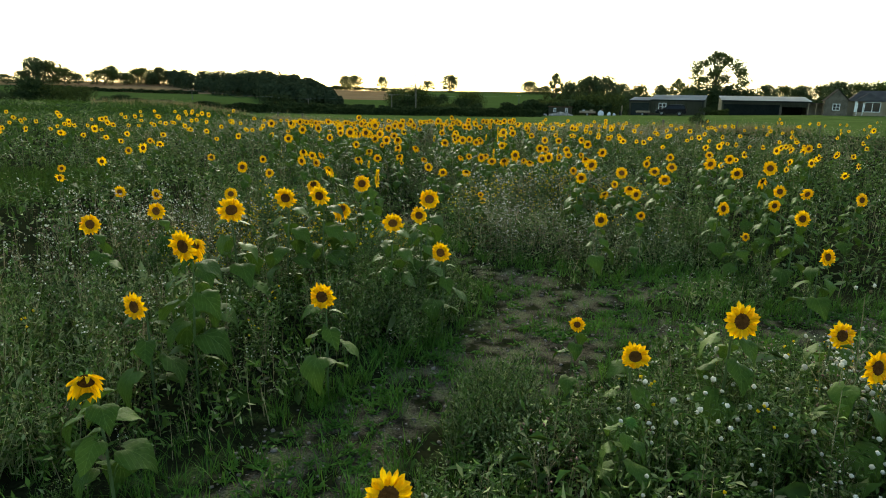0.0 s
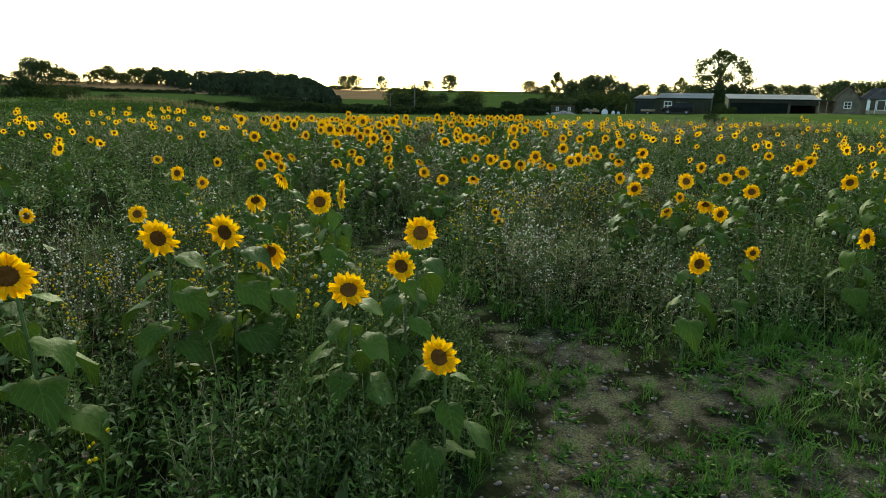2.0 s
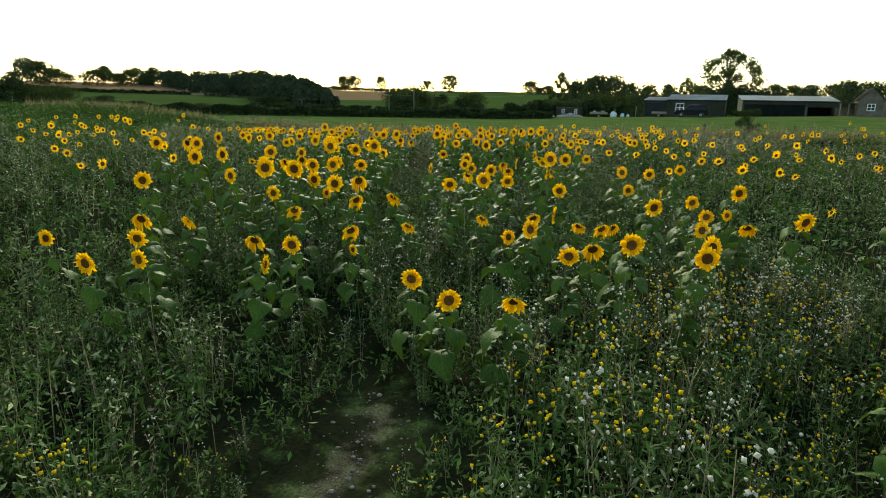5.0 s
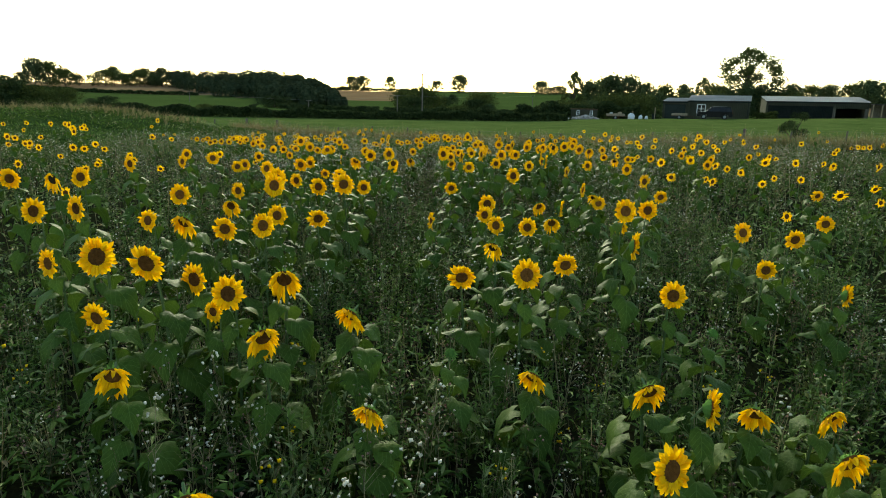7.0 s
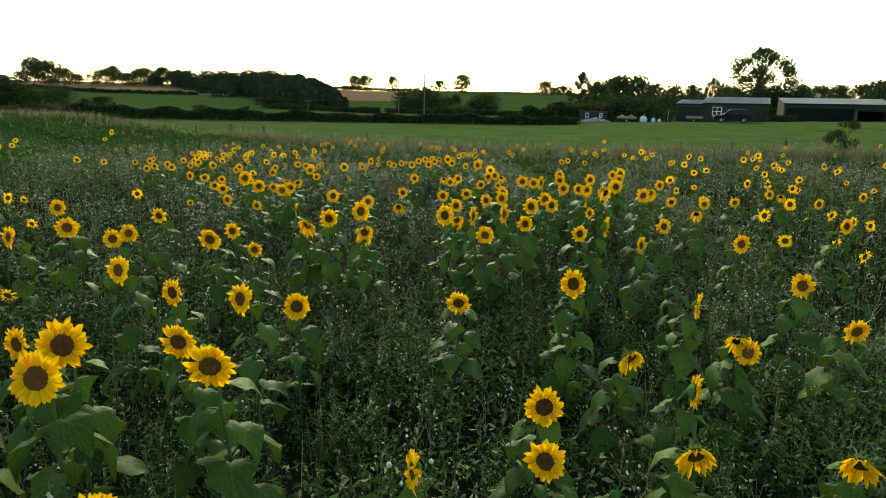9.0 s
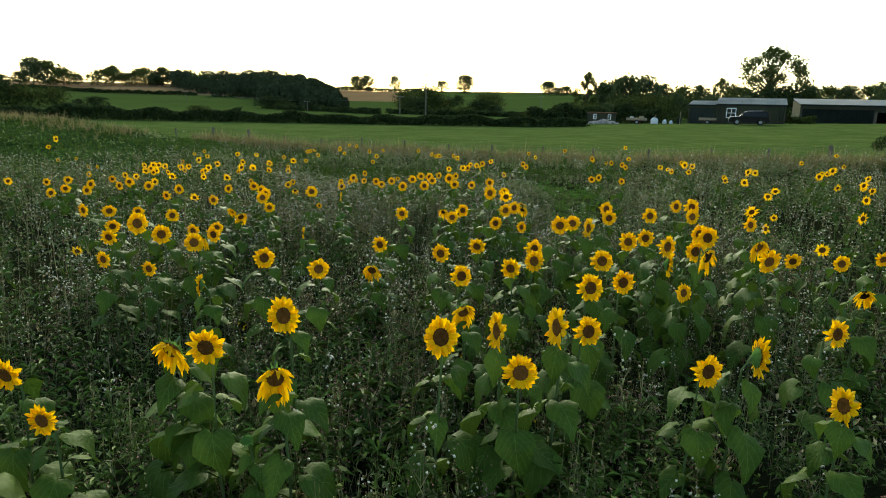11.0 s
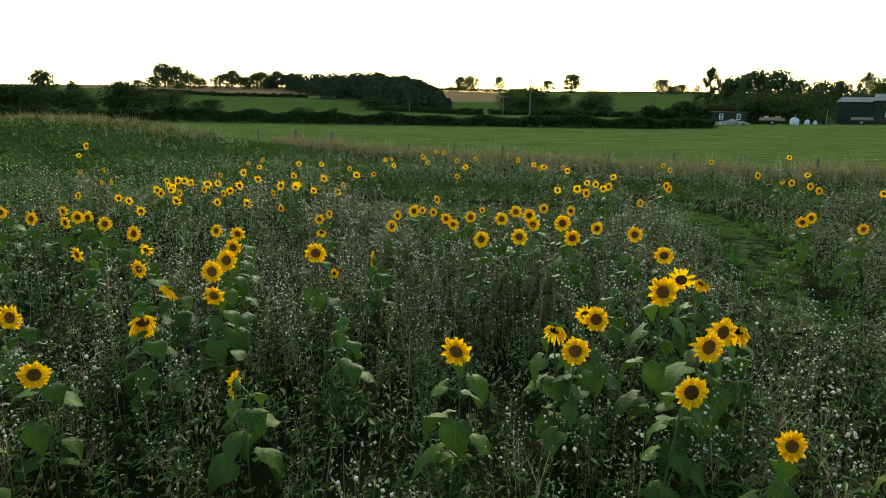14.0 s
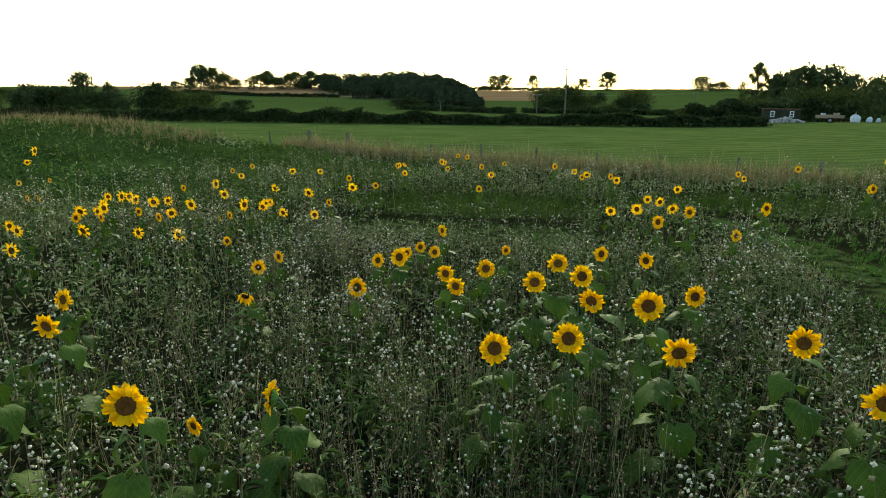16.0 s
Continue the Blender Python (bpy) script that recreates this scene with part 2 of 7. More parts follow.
def tube_bm(bm, pts, radii, n=6):
    """A closed tapered tube along points."""
    rings = []
    for i, p in enumerate(pts):
        a, b = Vector(pts[max(i - 1, 0)]), Vector(pts[min(i + 1, len(pts) - 1)])
        q = (b - a).to_track_quat("Z", "Y")
        rings.append([bm.verts.new(Vector(p) + q @ Vector((math.cos(2 * math.pi * k / n) * radii[i], math.sin(2 * math.pi * k / n) * radii[i], 0))) for k in range(n)])
    for r0, r1 in zip(rings, rings[1:]):
        for k in range(n):
            bm.faces.new((r0[k], r0[(k + 1) % n], r1[(k + 1) % n], r1[k]))
    bm.faces.new(rings[0][::-1])
    bm.faces.new(rings[-1])
    return bm


def np_object(name, V, F, mats, M=None, label="", category="", kind="stuff"):
    """One mesh object out of arrays of points and triangles."""
    me = bpy.data.meshes.new(name)
    me.vertices.add(len(V))
    me.vertices.foreach_set("co", np.ascontiguousarray(V, dtype=np.float32).ravel())
    me.loops.add(3 * len(F))
    me.loops.foreach_set("vertex_index", np.ascontiguousarray(F, dtype=np.int32).ravel())
    me.polygons.add(len(F))
    me.polygons.foreach_set("loop_start", np.arange(0, 3 * len(F), 3, dtype=np.int32))
    for m in mats:
        me.materials.append(m)
    if M is not None:
        me.polygons.foreach_set("material_index", np.ascontiguousarray(M, dtype=np.int32))
    me.update(calc_edges=True)
    return tagged(new(name, me), label, category, "", kind)


class Sheet:
    """Collects points and triangles of one small plant."""

    def __init__(self):
        self.v, self.f, self.m = [], [], []

    def tri(self, a, b, c, m):
        i = len(self.v)
        self.v += [a, b, c]
        self.f.append((i, i + 1, i + 2))
        self.m.append(m)

    def blade(self, p, d, length, width, m, droop=0.3, fold=0.25):
        """A pointed leaf from p along d, folded and drooping: four triangles."""
        p, d = Vector(p), Vector(d).normalized()
        if length < 0.2:
            s = d.cross(Vector((0, 0, 1)))
            s = s.normalized() * width * 0.5 if s.length > 1e-3 else Vector((width * 0.5, 0, 0))
            c = p + d * length * 0.5 + Vector((0, 0, fold * width - droop * length * 0.1))
            i = len(self.v)
            self.v += [p, c + s, p + d * length + Vector((0, 0, -droop * length * 0.5)), c - s]
            self.f += [(i, i + 1, i + 2), (i, i + 2, i + 3)]
            self.m += [m] * 2
            return
        side = d.cross(Vector((0, 0, 1)))
        side = side.normalized() if side.length > 1e-3 else Vector((1, 0, 0))
        mid = p + d * length * 0.5 + Vector((0, 0, -droop * length * 0.12))
        tip = p + d * length + Vector((0, 0, -droop * length * 0.6))
        up = Vector((0, 0, fold * width))
        i = len(self.v)
        self.v += [p, mid + side * width / 2 + up, mid, mid - side * width / 2 + up, tip]
        self.f += [(i, i + 1, i + 2), (i, i + 2, i + 3), (i + 1, i + 4, i + 2), (i + 2, i + 4, i + 3)]
        self.m += [m] * 4

    def stalk(self, pts, r, m):
        """A three-sided tapering stem."""
        n0 = len(self.v)
        for k, p in enumerate(pts):
            rr = r * (1 - 0.6 * k / (len(pts) - 1))
            self.v += [Vector(p) + Vector((math.cos(a) * rr, math.sin(a) * rr, 0)) for a in (0, 2.1, 4.2)]
        for k in range(len(pts) - 1):
            for j in range(3):
                a, b = n0 + 3 * k + j, n0 + 3 * k + (j + 1) % 3
                self.f += [(a, b, b + 3), (a, b + 3, a + 3)]
                self.m += [m] * 2

    def twig(self, p, e, r, m):
        """A thin side branch."""
        p, e = Vector(p), Vector(e)
        i = len(self.v)
        self.v += [p + Vector((r, 0, 0)), p + Vector((-r, r, 0)), p + Vector((-r, -r, 0)), e]
        self.f += [(i, i + 1, i + 3), (i + 1, i + 2, i + 3), (i + 2, i, i + 3)]
        self.m += [m] * 3

    def ball(self, p, r, m, fine=0):
        """A small tuft: a four-sided grain, an uneven octahedron (1) or a round clock (2)."""
        i = len(self.v)
        p = Vector(p)
        turn = Euler((random.uniform(0, 6), random.uniform(0, 6), random.uniform(0, 6))).to_matrix()
        if not fine:
            self.v += [p + turn @ Vector(d) * r * random.uniform(0.9, 1.3) for d in ((1, 0, -0.4), (-0.6, 0.9, -0.4), (-0.6, -0.9, -0.4), (0, 0, 1))]
            self.f += [(i, i + 1, i + 3), (i + 1, i + 2, i + 3), (i + 2, i, i + 3), (i, i + 2, i + 1)]
            self.m += [m] * 4
            return
        if fine == 2:
            ring = [(math.cos(1.2566 * k) * 0.89, math.sin(1.2566 * k) * 0.89, 0.45) for k in range(5)] + [(math.cos(1.2566 * k + 0.628) * 0.89, math.sin(1.2566 * k + 0.628) * 0.89, -0.45) for k in range(5)]
            self.v += [p + turn @ Vector(d) * r * random.uniform(0.9, 1.1) for d in ((0, 0, 1), *ring, (0, 0, -1))]
            for k in range(5):
                a, b, c, d = 1 + k, 1 + (k + 1) % 5, 6 + k, 6 + (k + 1) % 5
                self.f += [(i, i + a, i + b), (i + a, i + c, i + b), (i + b, i + c, i + d), (i + 11, i + d, i + c)]
            self.m += [m] * 20
            return
        for d in ((1, 0, 0), (0, 1, 0), (-1, 0, 0), (0, -1, 0), (0, 0, 1), (0, 0, -0.8)):
            self.v.append(p + turn @ Vector(d) * r * random.uniform(0.8, 1.15))
        for k in range(4):
            j = (k + 1) % 4
            self.f += [(i + k, i + j, i + 4), (i + j, i + k, i + 5)]
            self.m += [m] * 2

    def arrays(self):
        return np.array([tuple(p) for p in self.v], np.float32), np.array(self.f, np.int32), np.array(self.m, np.int32)


def scatter(name, kinds, places, mats, label, category):
    """Joins many turned and sized copies of a few small plants into one object. places: rows of kind, x, y, z, size, turn, lean x, lean y, height."""
    VV, FF, MM, start = [], [], [], 0
    for k, (v, f, m) in enumerate(kinds):
        rows = places[places[:, 0] == k]
        if not len(rows):
            continue
        c, s = np.cos(rows[:, 5])[:, None], np.sin(rows[:, 5])[:, None]
        x = (v[None, :, 0] * c - v[None, :, 1] * s) * rows[:, 4][:, None]
        y = (v[None, :, 0] * s + v[None, :, 1] * c) * rows[:, 4][:, None]
        z = v[None, :, 2] * (rows[:, 4] * rows[:, 8])[:, None]
        x += rows[:, 1][:, None] + z * rows[:, 6][:, None]
        y += rows[:, 2][:, None] + z * rows[:, 7][:, None]
        z = z + rows[:, 3][:, None]
        VV.append(np.stack([x, y, z], -1).reshape(-1, 3))
        FF.append((f[None] + (np.arange(len(rows)) * len(v))[:, None, None]).reshape(-1, 3) + start)
        MM.append(np.tile(m, len(rows)))
        start += len(rows) * len(v)
    return np_object(name, np.concatenate(VV), np.concatenate(FF), mats, np.concatenate(MM), label, category)


# ---------------------------------------------------------------- ground
def ease(a, b, v):
    t = np.clip((v - a) / (b - a), 0, 1)
    return t * t * (3 - 2 * t)


def ground_z(x, y):
    """Height of the land: level flower field, a dip at the fence, a grassy bank to the left, hills beyond the hedge."""
    x, y = np.asarray(x, float), np.asarray(y, float)
    z = 0.03 * np.sin(x * 1.3 + 0.5 * y) * np.cos(y * 0.9 - 0.3 * x) * ease(130, 60, y)
    z = z - 0.55 * ease(38, 60, y) * (1 - 1.2 * ease(3, 28, x) * ease(104, 68, y)) + 0.35 * ease(75, 106, y)
    z = z + 0.02 * np.clip(x - 8, 0, 62) * ease(72, 105, y) * ease(170, 130, y)
    z = z + 2.05 * ease(-9, -27, x) * np.exp(-(((y - 58.5) / np.where(y < 58.5, 14.0, 6.5)) ** 2)) + 0.5 * ease(-60, -90, x) * ease(30, 60, y)
    hill = np.interp(y, [110, 150, 250, 400, 550, 620, 800, 1600], [0, -1.3, -0.8, 4.5, 8.2, 8.7, 8, 5]) + 2.9 * ease(-70, -240, x) * ease(300, 500, y)
    return z + hill + ease(200, 500, y) * 0.5 * np.sin(x * 0.011 + 0.6)


TRACKS = (((-2.2, 2.2), (-1.05, 3.4), (-0.45, 4.45), (0.25, 5.4), (0.9, 6.3), (1.15, 7.2), (1.3, 8.6)), ((1.2, 7.0), (2.3, 7.8), (3.5, 8.3)), ((0.45, 5.1), (1.1, 5.3), (1.5, 6.2)), ((1.0, 6.2), (2.1, 6.7), (3.2, 6.4), (5.5, 6.9)), ((0.9, 8.2), (0.1, 9.8), (-0.9, 12.0), (-0.5, 13.6)), ((3.0, 37.4), (3.1, 38.6), (3.6, 42), (3.6, 46), (2.2, 49)))
TRACK_W = (0.58, 0.55, 0.5, 0.58, 0.3, 0.6)
CLEARINGS = ((-3.8, 45.7, 3.3, 1.5), (-4.2, 49.3, 3.9, 2.0), (4.6, 51.6, 5.2, 1.7), (-11.2, 15.8, 2.8, 3.2))


def cleared(x, y):
    """Below one inside the grassy clearings."""
    return np.minimum.reduce([np.hypot((np.asarray(x, float) - a) / c, (np.asarray(y, float) - b) / d) for a, b, c, d in CLEARINGS])



def strip(x, y):
    """Below one inside the short sward in front of the reedy grass."""
    a, b, c, d = CLEARINGS[0]
    return np.hypot((np.asarray(x, float) - a) / c, (np.asarray(y, float) - b) / d)


def hollow(x, y):
    """Below one inside the sunken gap among the flowers."""
    return np.hypot((np.asarray(x, float) + 2.3) / 1.6, (np.asarray(y, float) - 15.4) / 1.15)


def off_track(x, y):
    """Distance to the edge of the nearest trodden track; below zero on it."""
    x, y = np.asarray(x, float), np.asarray(y, float)
    best = np.full(np.broadcast(x, y).shape, 99.0)
    for line, w in zip(TRACKS, TRACK_W):
        for (ax, ay), (bx, by) in zip(line, line[1:]):
            dx, dy = bx - ax, by - ay
            t = np.clip(((x - ax) * dx + (y - ay) * dy) / (dx * dx + dy * dy), 0, 1)
            best = np.minimum(best, np.hypot(x - ax - t * dx, y - ay - t * dy) - w)
    return best


def fence_y(x):
    return 61.8 - 0.29 * np.asarray(x, float)


def build_ground():
    xs = np.unique(np.concatenate([np.linspace(-4, 7, 56), np.linspace(-60, 80, 71), np.linspace(-400, 400, 61), np.linspace(-1500, 1500, 31)]).round(3))
    ys = np.unique(np.concatenate([np.linspace(-6, 15, 75), np.linspace(15, 50, 50), np.linspace(50, 135, 60), np.linspace(135, 700, 70), np.linspace(700, 2500, 25), np.linspace(-900, -6, 16)]).round(3))
    X, Y = np.meshgrid(xs, ys)
    Z = ground_z(X, Y)
    nx, ny = len(xs), len(ys)
    i = np.arange(nx * ny).reshape(ny, nx)
    quads = np.stack([i[:-1, :-1], i[:-1, 1:], i[1:, 1:], i[1:, :-1]], -1).reshape(-1, 4)
    cx = (X[:-1, :-1] + X[1:, 1:]).ravel() / 2
    cy = (Y[:-1, :-1] + Y[1:, 1:]).ravel() / 2
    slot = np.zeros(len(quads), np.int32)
    slot[(cx < -8 - (60 - cy) * 0.25) & (cy > 38)] = 2
    slot[(cy < 38) & ((np.abs(cx - 3) > 42) | (cy < -5))] = 2
    slot[cy > fence_y(cx) + 0.3] = 1
    slot[(cx < -22 - 1.2 * np.clip(cy - 64, 0, 40)) & (cy > 40) & (cy < 96)] = 2
    slot[cy > 102 + 0.6 * np.clip(cx - 10, 0, 28)] = 4
    slot[(cx > -112 - (cy - 340) * 0.05) & (cx < -0.096 * (cy - 18)) & (cy > 312) & (cy < 640)] = 3
    slot[(cx > -430) & (cx < -120) & (cy > np.interp(cx, [-430, -260, -186, -132], [470, 388, 345, 336])) & (cy < 640)] = 3
    slot[(cx > 150) & (cy > 250) & (cy < 420)] = 3
    me = bpy.data.meshes.new("ground")
    me.vertices.add(nx * ny)
    me.vertices.foreach_set("co", np.stack([X, Y, Z], -1).astype(np.float32).ravel())
    me.loops.add(4 * len(quads))
    me.loops.foreach_set("vertex_index", quads.astype(np.int32).ravel())
    me.polygons.add(len(quads))
    me.polygons.foreach_set("loop_start", np.arange(0, 4 * len(quads), 4, dtype=np.int32))
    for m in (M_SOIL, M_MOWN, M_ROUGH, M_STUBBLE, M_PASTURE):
        me.materials.append(m)
    me.polygons.foreach_set("material_index", slot)
    me.polygons.foreach_set("use_smooth", np.ones(len(quads), bool))
    worn = ease(0.3, -0.3, off_track(X, Y)) * 0.5
    for name, v in (("worn", worn * (Y < 30)), ("sward", worn * (Y >= 30) + 0.42 * ease(1.6, -0.1, off_track(X, Y)) * (Y < 30) + 0.5 * ease(1.15, 0.8, cleared(X, Y)))):
        me.attributes.new(name, "FLOAT", "POINT").data.foreach_set("value", v.astype(np.float32).ravel())
    me.update(calc_edges=True)
    tagged(new("ground", me), "rolling farmland with weedy flower field, mown meadow, pasture and stubble", "ground", "", "structure")


build_ground()


# ---------------------------------------------------------------- trees and hedges
def leaves_at(P, rng, size, slim=0.55, skin=None):
    """Points to bent leaf sprays: two triangles each, turned at random, or lying roughly along the skin whose normals are given."""
    n = len(P)
    u = rng.normal(0, 1, (n, 3))
    if skin is not None:
        u -= 0.85 * (u * skin).sum(1, keepdims=True) * skin
    u /= np.linalg.norm(u, axis=1, keepdims=True)
    w = rng.normal(0, 1, (n, 3))
    if skin is not None:
        w -= 0.85 * (w * skin).sum(1, keepdims=True) * skin
    w -= (w * u).sum(1, keepdims=True) * u
    w /= np.linalg.norm(w, axis=1, keepdims=True)
    s = size * rng.uniform(0.6, 1.4, (n, 1))
    nrm = np.cross(u, w) * s * 0.25
    V = np.stack([P - u * s, P + w * s * slim + nrm, P + u * s, P - w * s * slim + nrm], 1).reshape(-1, 3)
    i = np.arange(n)[:, None] * 4
    F = np.concatenate([i + [0, 1, 2], i + [0, 2, 3]], 0)
    return V, F


def crown_points(rng, clumps, per):
    """Points over the shells of leaf clumps (x, y, z, radius), thinner inside and ragged outside."""
    out, skins = [], []
    for x, y, z, r in clumps:
        d = rng.normal(0, 1, (per, 3))
        d /= np.linalg.norm(d, axis=1, keepdims=True)
        k = r * rng.uniform(0.2, 1.12, (per, 1)) ** 0.6
        out.append(np.array((x, y, z)) + d * k * np.array((1, 1, 0.78)))
        skins.append(d)
    return np.concatenate(out), np.concatenate(skins)


def make_tree(label, seed, height, spread, trunk, clumps, per, leaf, mat, open_crown=False):
    """Tapered trunk with limbs that carry clumps of leaves."""
    rng = np.random.default_rng(seed)
    tree = root("tree", Matrix.Identity(4), label, "tree", "trees round the fields")
    bm = bmesh.new()
    r0 = 0.028 * height
    bend = rng.uniform(-0.04, 0.04, 2) * height
    tube_bm(bm, [(0, 0, -0.3), (bend[0] * 0.4, bend[1] * 0.4, trunk * height), (bend[0], bend[1], 0.72 * height)], [r0, r0 * 0.7, r0 * 0.25], 7)
    cl = []
    for k in range(clumps):
        a = 2.4 * k + rng.uniform(-0.4, 0.4)
        u = (k + 0.5) / clumps
        z = height * (trunk + (0.93 - trunk) * (u if open_crown else u ** 0.8))
        prof = math.sin(math.pi * min(1, 0.18 + 0.82 * u) ** 0.8) ** 0.7
        d = spread * 0.5 * prof * rng.uniform(0.35, 1.0)
        r = spread * (0.112 if open_crown else 0.28) * rng.uniform(0.75, 1.25)
        c = (math.cos(a) * d, math.sin(a) * d, min(z, height - r * 0.75), r)
        cl.append(c)
        if k % 2 == 0 or open_crown:
            s = Vector((bend[0] * 0.5, bend[1] * 0.5, max(trunk * height * 0.9, c[2] * 0.62)))
            e = Vector(c[:3])
            tube_bm(bm, [s, s.lerp(e, 0.5) + Vector((0, 0, 0.04 * height)), e], [r0 * 0.36, r0 * 0.22, r0 * 0.08], 5)
    part("trunk", bm, M_BARK, tree)
    points, skin = crown_points(rng, cl, per)
    V, F = leaves_at(points, rng, leaf, 0.55, skin)
    crown = np_object("crown", V, F, (mat,), None, "", "", "")
    crown.parent = tree
    return tree


OAKS = [make_tree("dark broadleaf tree at the field edge", s, 10, w, t, n, 108, 0.4, m) for s, w, t, n, m in ((1, 9.5, 0.12, 16, M_TREE), (2, 8, 0.14, 14, M_TREE), (3, 11, 0.1, 18, M_TREE2), (4, 7.5, 0.18, 13, M_TREE))]
BUSHES = [make_tree("round dark bush-like tree", s, 10, w, 0.05, n, 112, 0.46, m) for s, w, n, m in ((11, 13, 16, M_HEDGE), (12, 11, 15, M_TREE), (13, 15, 18, M_TREE2))]
AIRY = [make_tree("tall open-crowned tree standing above the others", s, 10, w, 0.17, n, 190, 0.16, M_TREE2, True) for s, w, n in ((21, 10.5, 38), (22, 8, 30))]


def place_trees(rows, protos, seed):
    rng = random.Random(seed)
    for x, y, h, wide in rows:
        s = h / 10
        copy_thing(rng.choice(protos), Matrix.Translation((x, y, float(ground_z(x, y)) - 0.1)) @ Matrix.Rotation(rng.uniform(0, 6.28), 4, "Z") @ Matrix.Diagonal((s * wide, s * wide, s, 1)))


# x, y, height, breadth against the pattern tree
WEST_TREES = (
    (-150.7, 171, 7.0, 1.30),
    (-148.9, 166, 5.3, 1.07),
    (-147.9, 174, 6.5, 0.98),
    (-149.0, 180, 6.6, 0.94),
    (-139.9, 175, 4.6, 1.11),
    (-129.9, 171, 4.9, 1.30),
    (-130.0, 177, 5.5, 1.25),
    (-154.4, 203, 8.2, 0.44),
    (-121.7, 171, 3.6, 1.24),
    (-171.0, 175, 4.2, 1.50),
    (-186.0, 180, 4.0, 1.60),
)
RIDGE_TREES = (
    (-93.2, 584, 13.6, 1.27),
    (-85.6, 590, 14.3, 1.30),
    (-59.8, 583, 14.4, 0.96),
    (-16.6, 551, 10.1, 1.47),
    (2.1, 511, 14.6, 1.32),
    (64.9, 497, 10.5, 1.49),
    (72.0, 501, 5.5, 1.89),
    (77.2, 495, 7.0, 1.99),
    (-102.0, 582, 4.4, 1.99),
)
LEFT_TREES = (
    (-270.4, 416, 17.8, 0.90),
    (-267.1, 425, 16.3, 1.05),
    (-254.1, 421, 11.7, 1.22),
    (-250.4, 430, 7.4, 1.55),
    (-282.2, 420, 8.8, 1.34),
    (-295.9, 423, 6.4, 1.80),
    (-237.3, 438, 11.2, 1.70),
    (-236.8, 449, 13.5, 1.10),
    (-228.4, 448, 8.7, 1.56),
    (-219.1, 448, 11.1, 1.30),
    (-220.5, 458, 13.1, 1.13),
    (-205.8, 454, 13.5, 1.28),
    (-207.9, 448, 8.5, 1.58),
    (-197.4, 458, 11.2, 1.03),
    (-311.4, 423, 4.8, 1.90),
    (-228.4, 270, 13.6, 0.95),
    (-316.6, 308, 5.4, 1.80),
    (-304.0, 312, 4.4, 1.90),
)
VALLEY_TREES = (
    (-117.0, 178, 7.4, 1.15),
    (-117.3, 175, 3.6, 1.50),
    (-112.4, 180, 5.7, 0.97),
    (-109.2, 187, 5.4, 1.15),
    (-97.4, 188, 3.0, 1.52),
    (-99.7, 184, 2.4, 1.13),
    (-61.8, 227, 4.1, 2.10),
    (-61.7, 168, 2.2, 1.50),
    (-18.5, 236, 7.4, 0.86),
    (-12.8, 246, 9.2, 0.77),
    (-14.2, 226, 4.5, 1.60),
    (-8.2, 246, 6.2, 0.83),
    (-4.8, 261, 4.4, 1.10),
    (-1.6, 291, 4.4, 0.85),
    (8.3, 226, 6.8, 0.98),
    (5.4, 221, 4.2, 1.41),
    (10.6, 221, 2.6, 1.70),
    (0.1, 196, 2.6, 1.80),
    (29.3, 199, 4.3, 0.94),
    (25.2, 189, 2.6, 1.60),
    (17.9, 180, 2.2, 1.80),
)
FARM_TREES = (
    (33.6, 172, 9.7, 0.72),
    (43.1, 190, 11.9, 0.80),
    (46.3, 185, 11.5, 0.78),
    (52.3, 190, 9.8, 0.72),
    (59.3, 195, 9.8, 0.67),
    (84.5, 250, 10.8, 0.88),
    (92.8, 240, 11.0, 0.70),
    (165.7, 330, 11.4, 1.12),
    (178.8, 335, 11.1, 1.17),
    (184.6, 330, 11.3, 1.02),
    (198.4, 335, 12.1, 1.07),
    (196.9, 320, 14.0, 1.10),
    (213.8, 330, 13.5, 1.18),
    (227.0, 330, 14.4, 1.33),
    (43.3, 200, 11.3, 0.66),
    (237.6, 320, 15.2, 1.43),
    (183.9, 300, 11.3, 1.02),
)
FARM_BUSHES = (
    (24.2, 150, 4.5, 1.25),
    (29.3, 152, 4.5, 1.25),
    (35.9, 160, 6.3, 1.12),
    (41.0, 158, 6.3, 0.94),
    (47.5, 165, 7.2, 0.73),
    (75.6, 185, 9.3, 0.89),
    (84.3, 188, 9.2, 1.05),
    (65.1, 170, 6.9, 0.78),
    (57.1, 170, 6.8, 0.95),
    (90.0, 190, 8.2, 0.75),
    (21.1, 145, 3.5, 1.03),
)
TALL_TREES = (
    (82.5, 195, 19.9, 1.08),
    (29.4, 172, 11.7, 0.73),
    (82.8, 228, 12.8, 0.57),
)

place_trees(RIDGE_TREES, OAKS, 1)
place_trees(LEFT_TREES, OAKS, 2)
place_trees(WEST_TREES, BUSHES, 7)
place_trees(VALLEY_TREES, BUSHES, 3)
place_trees(FARM_TREES, OAKS, 4)
place_trees(FARM_BUSHES, BUSHES, 5)
place_trees(TALL_TREES, AIRY, 6)
for proto in OAKS + BUSHES + AIRY:
    for ob in (*proto.children_recursive, proto):
        bpy.data.objects.remove(ob)


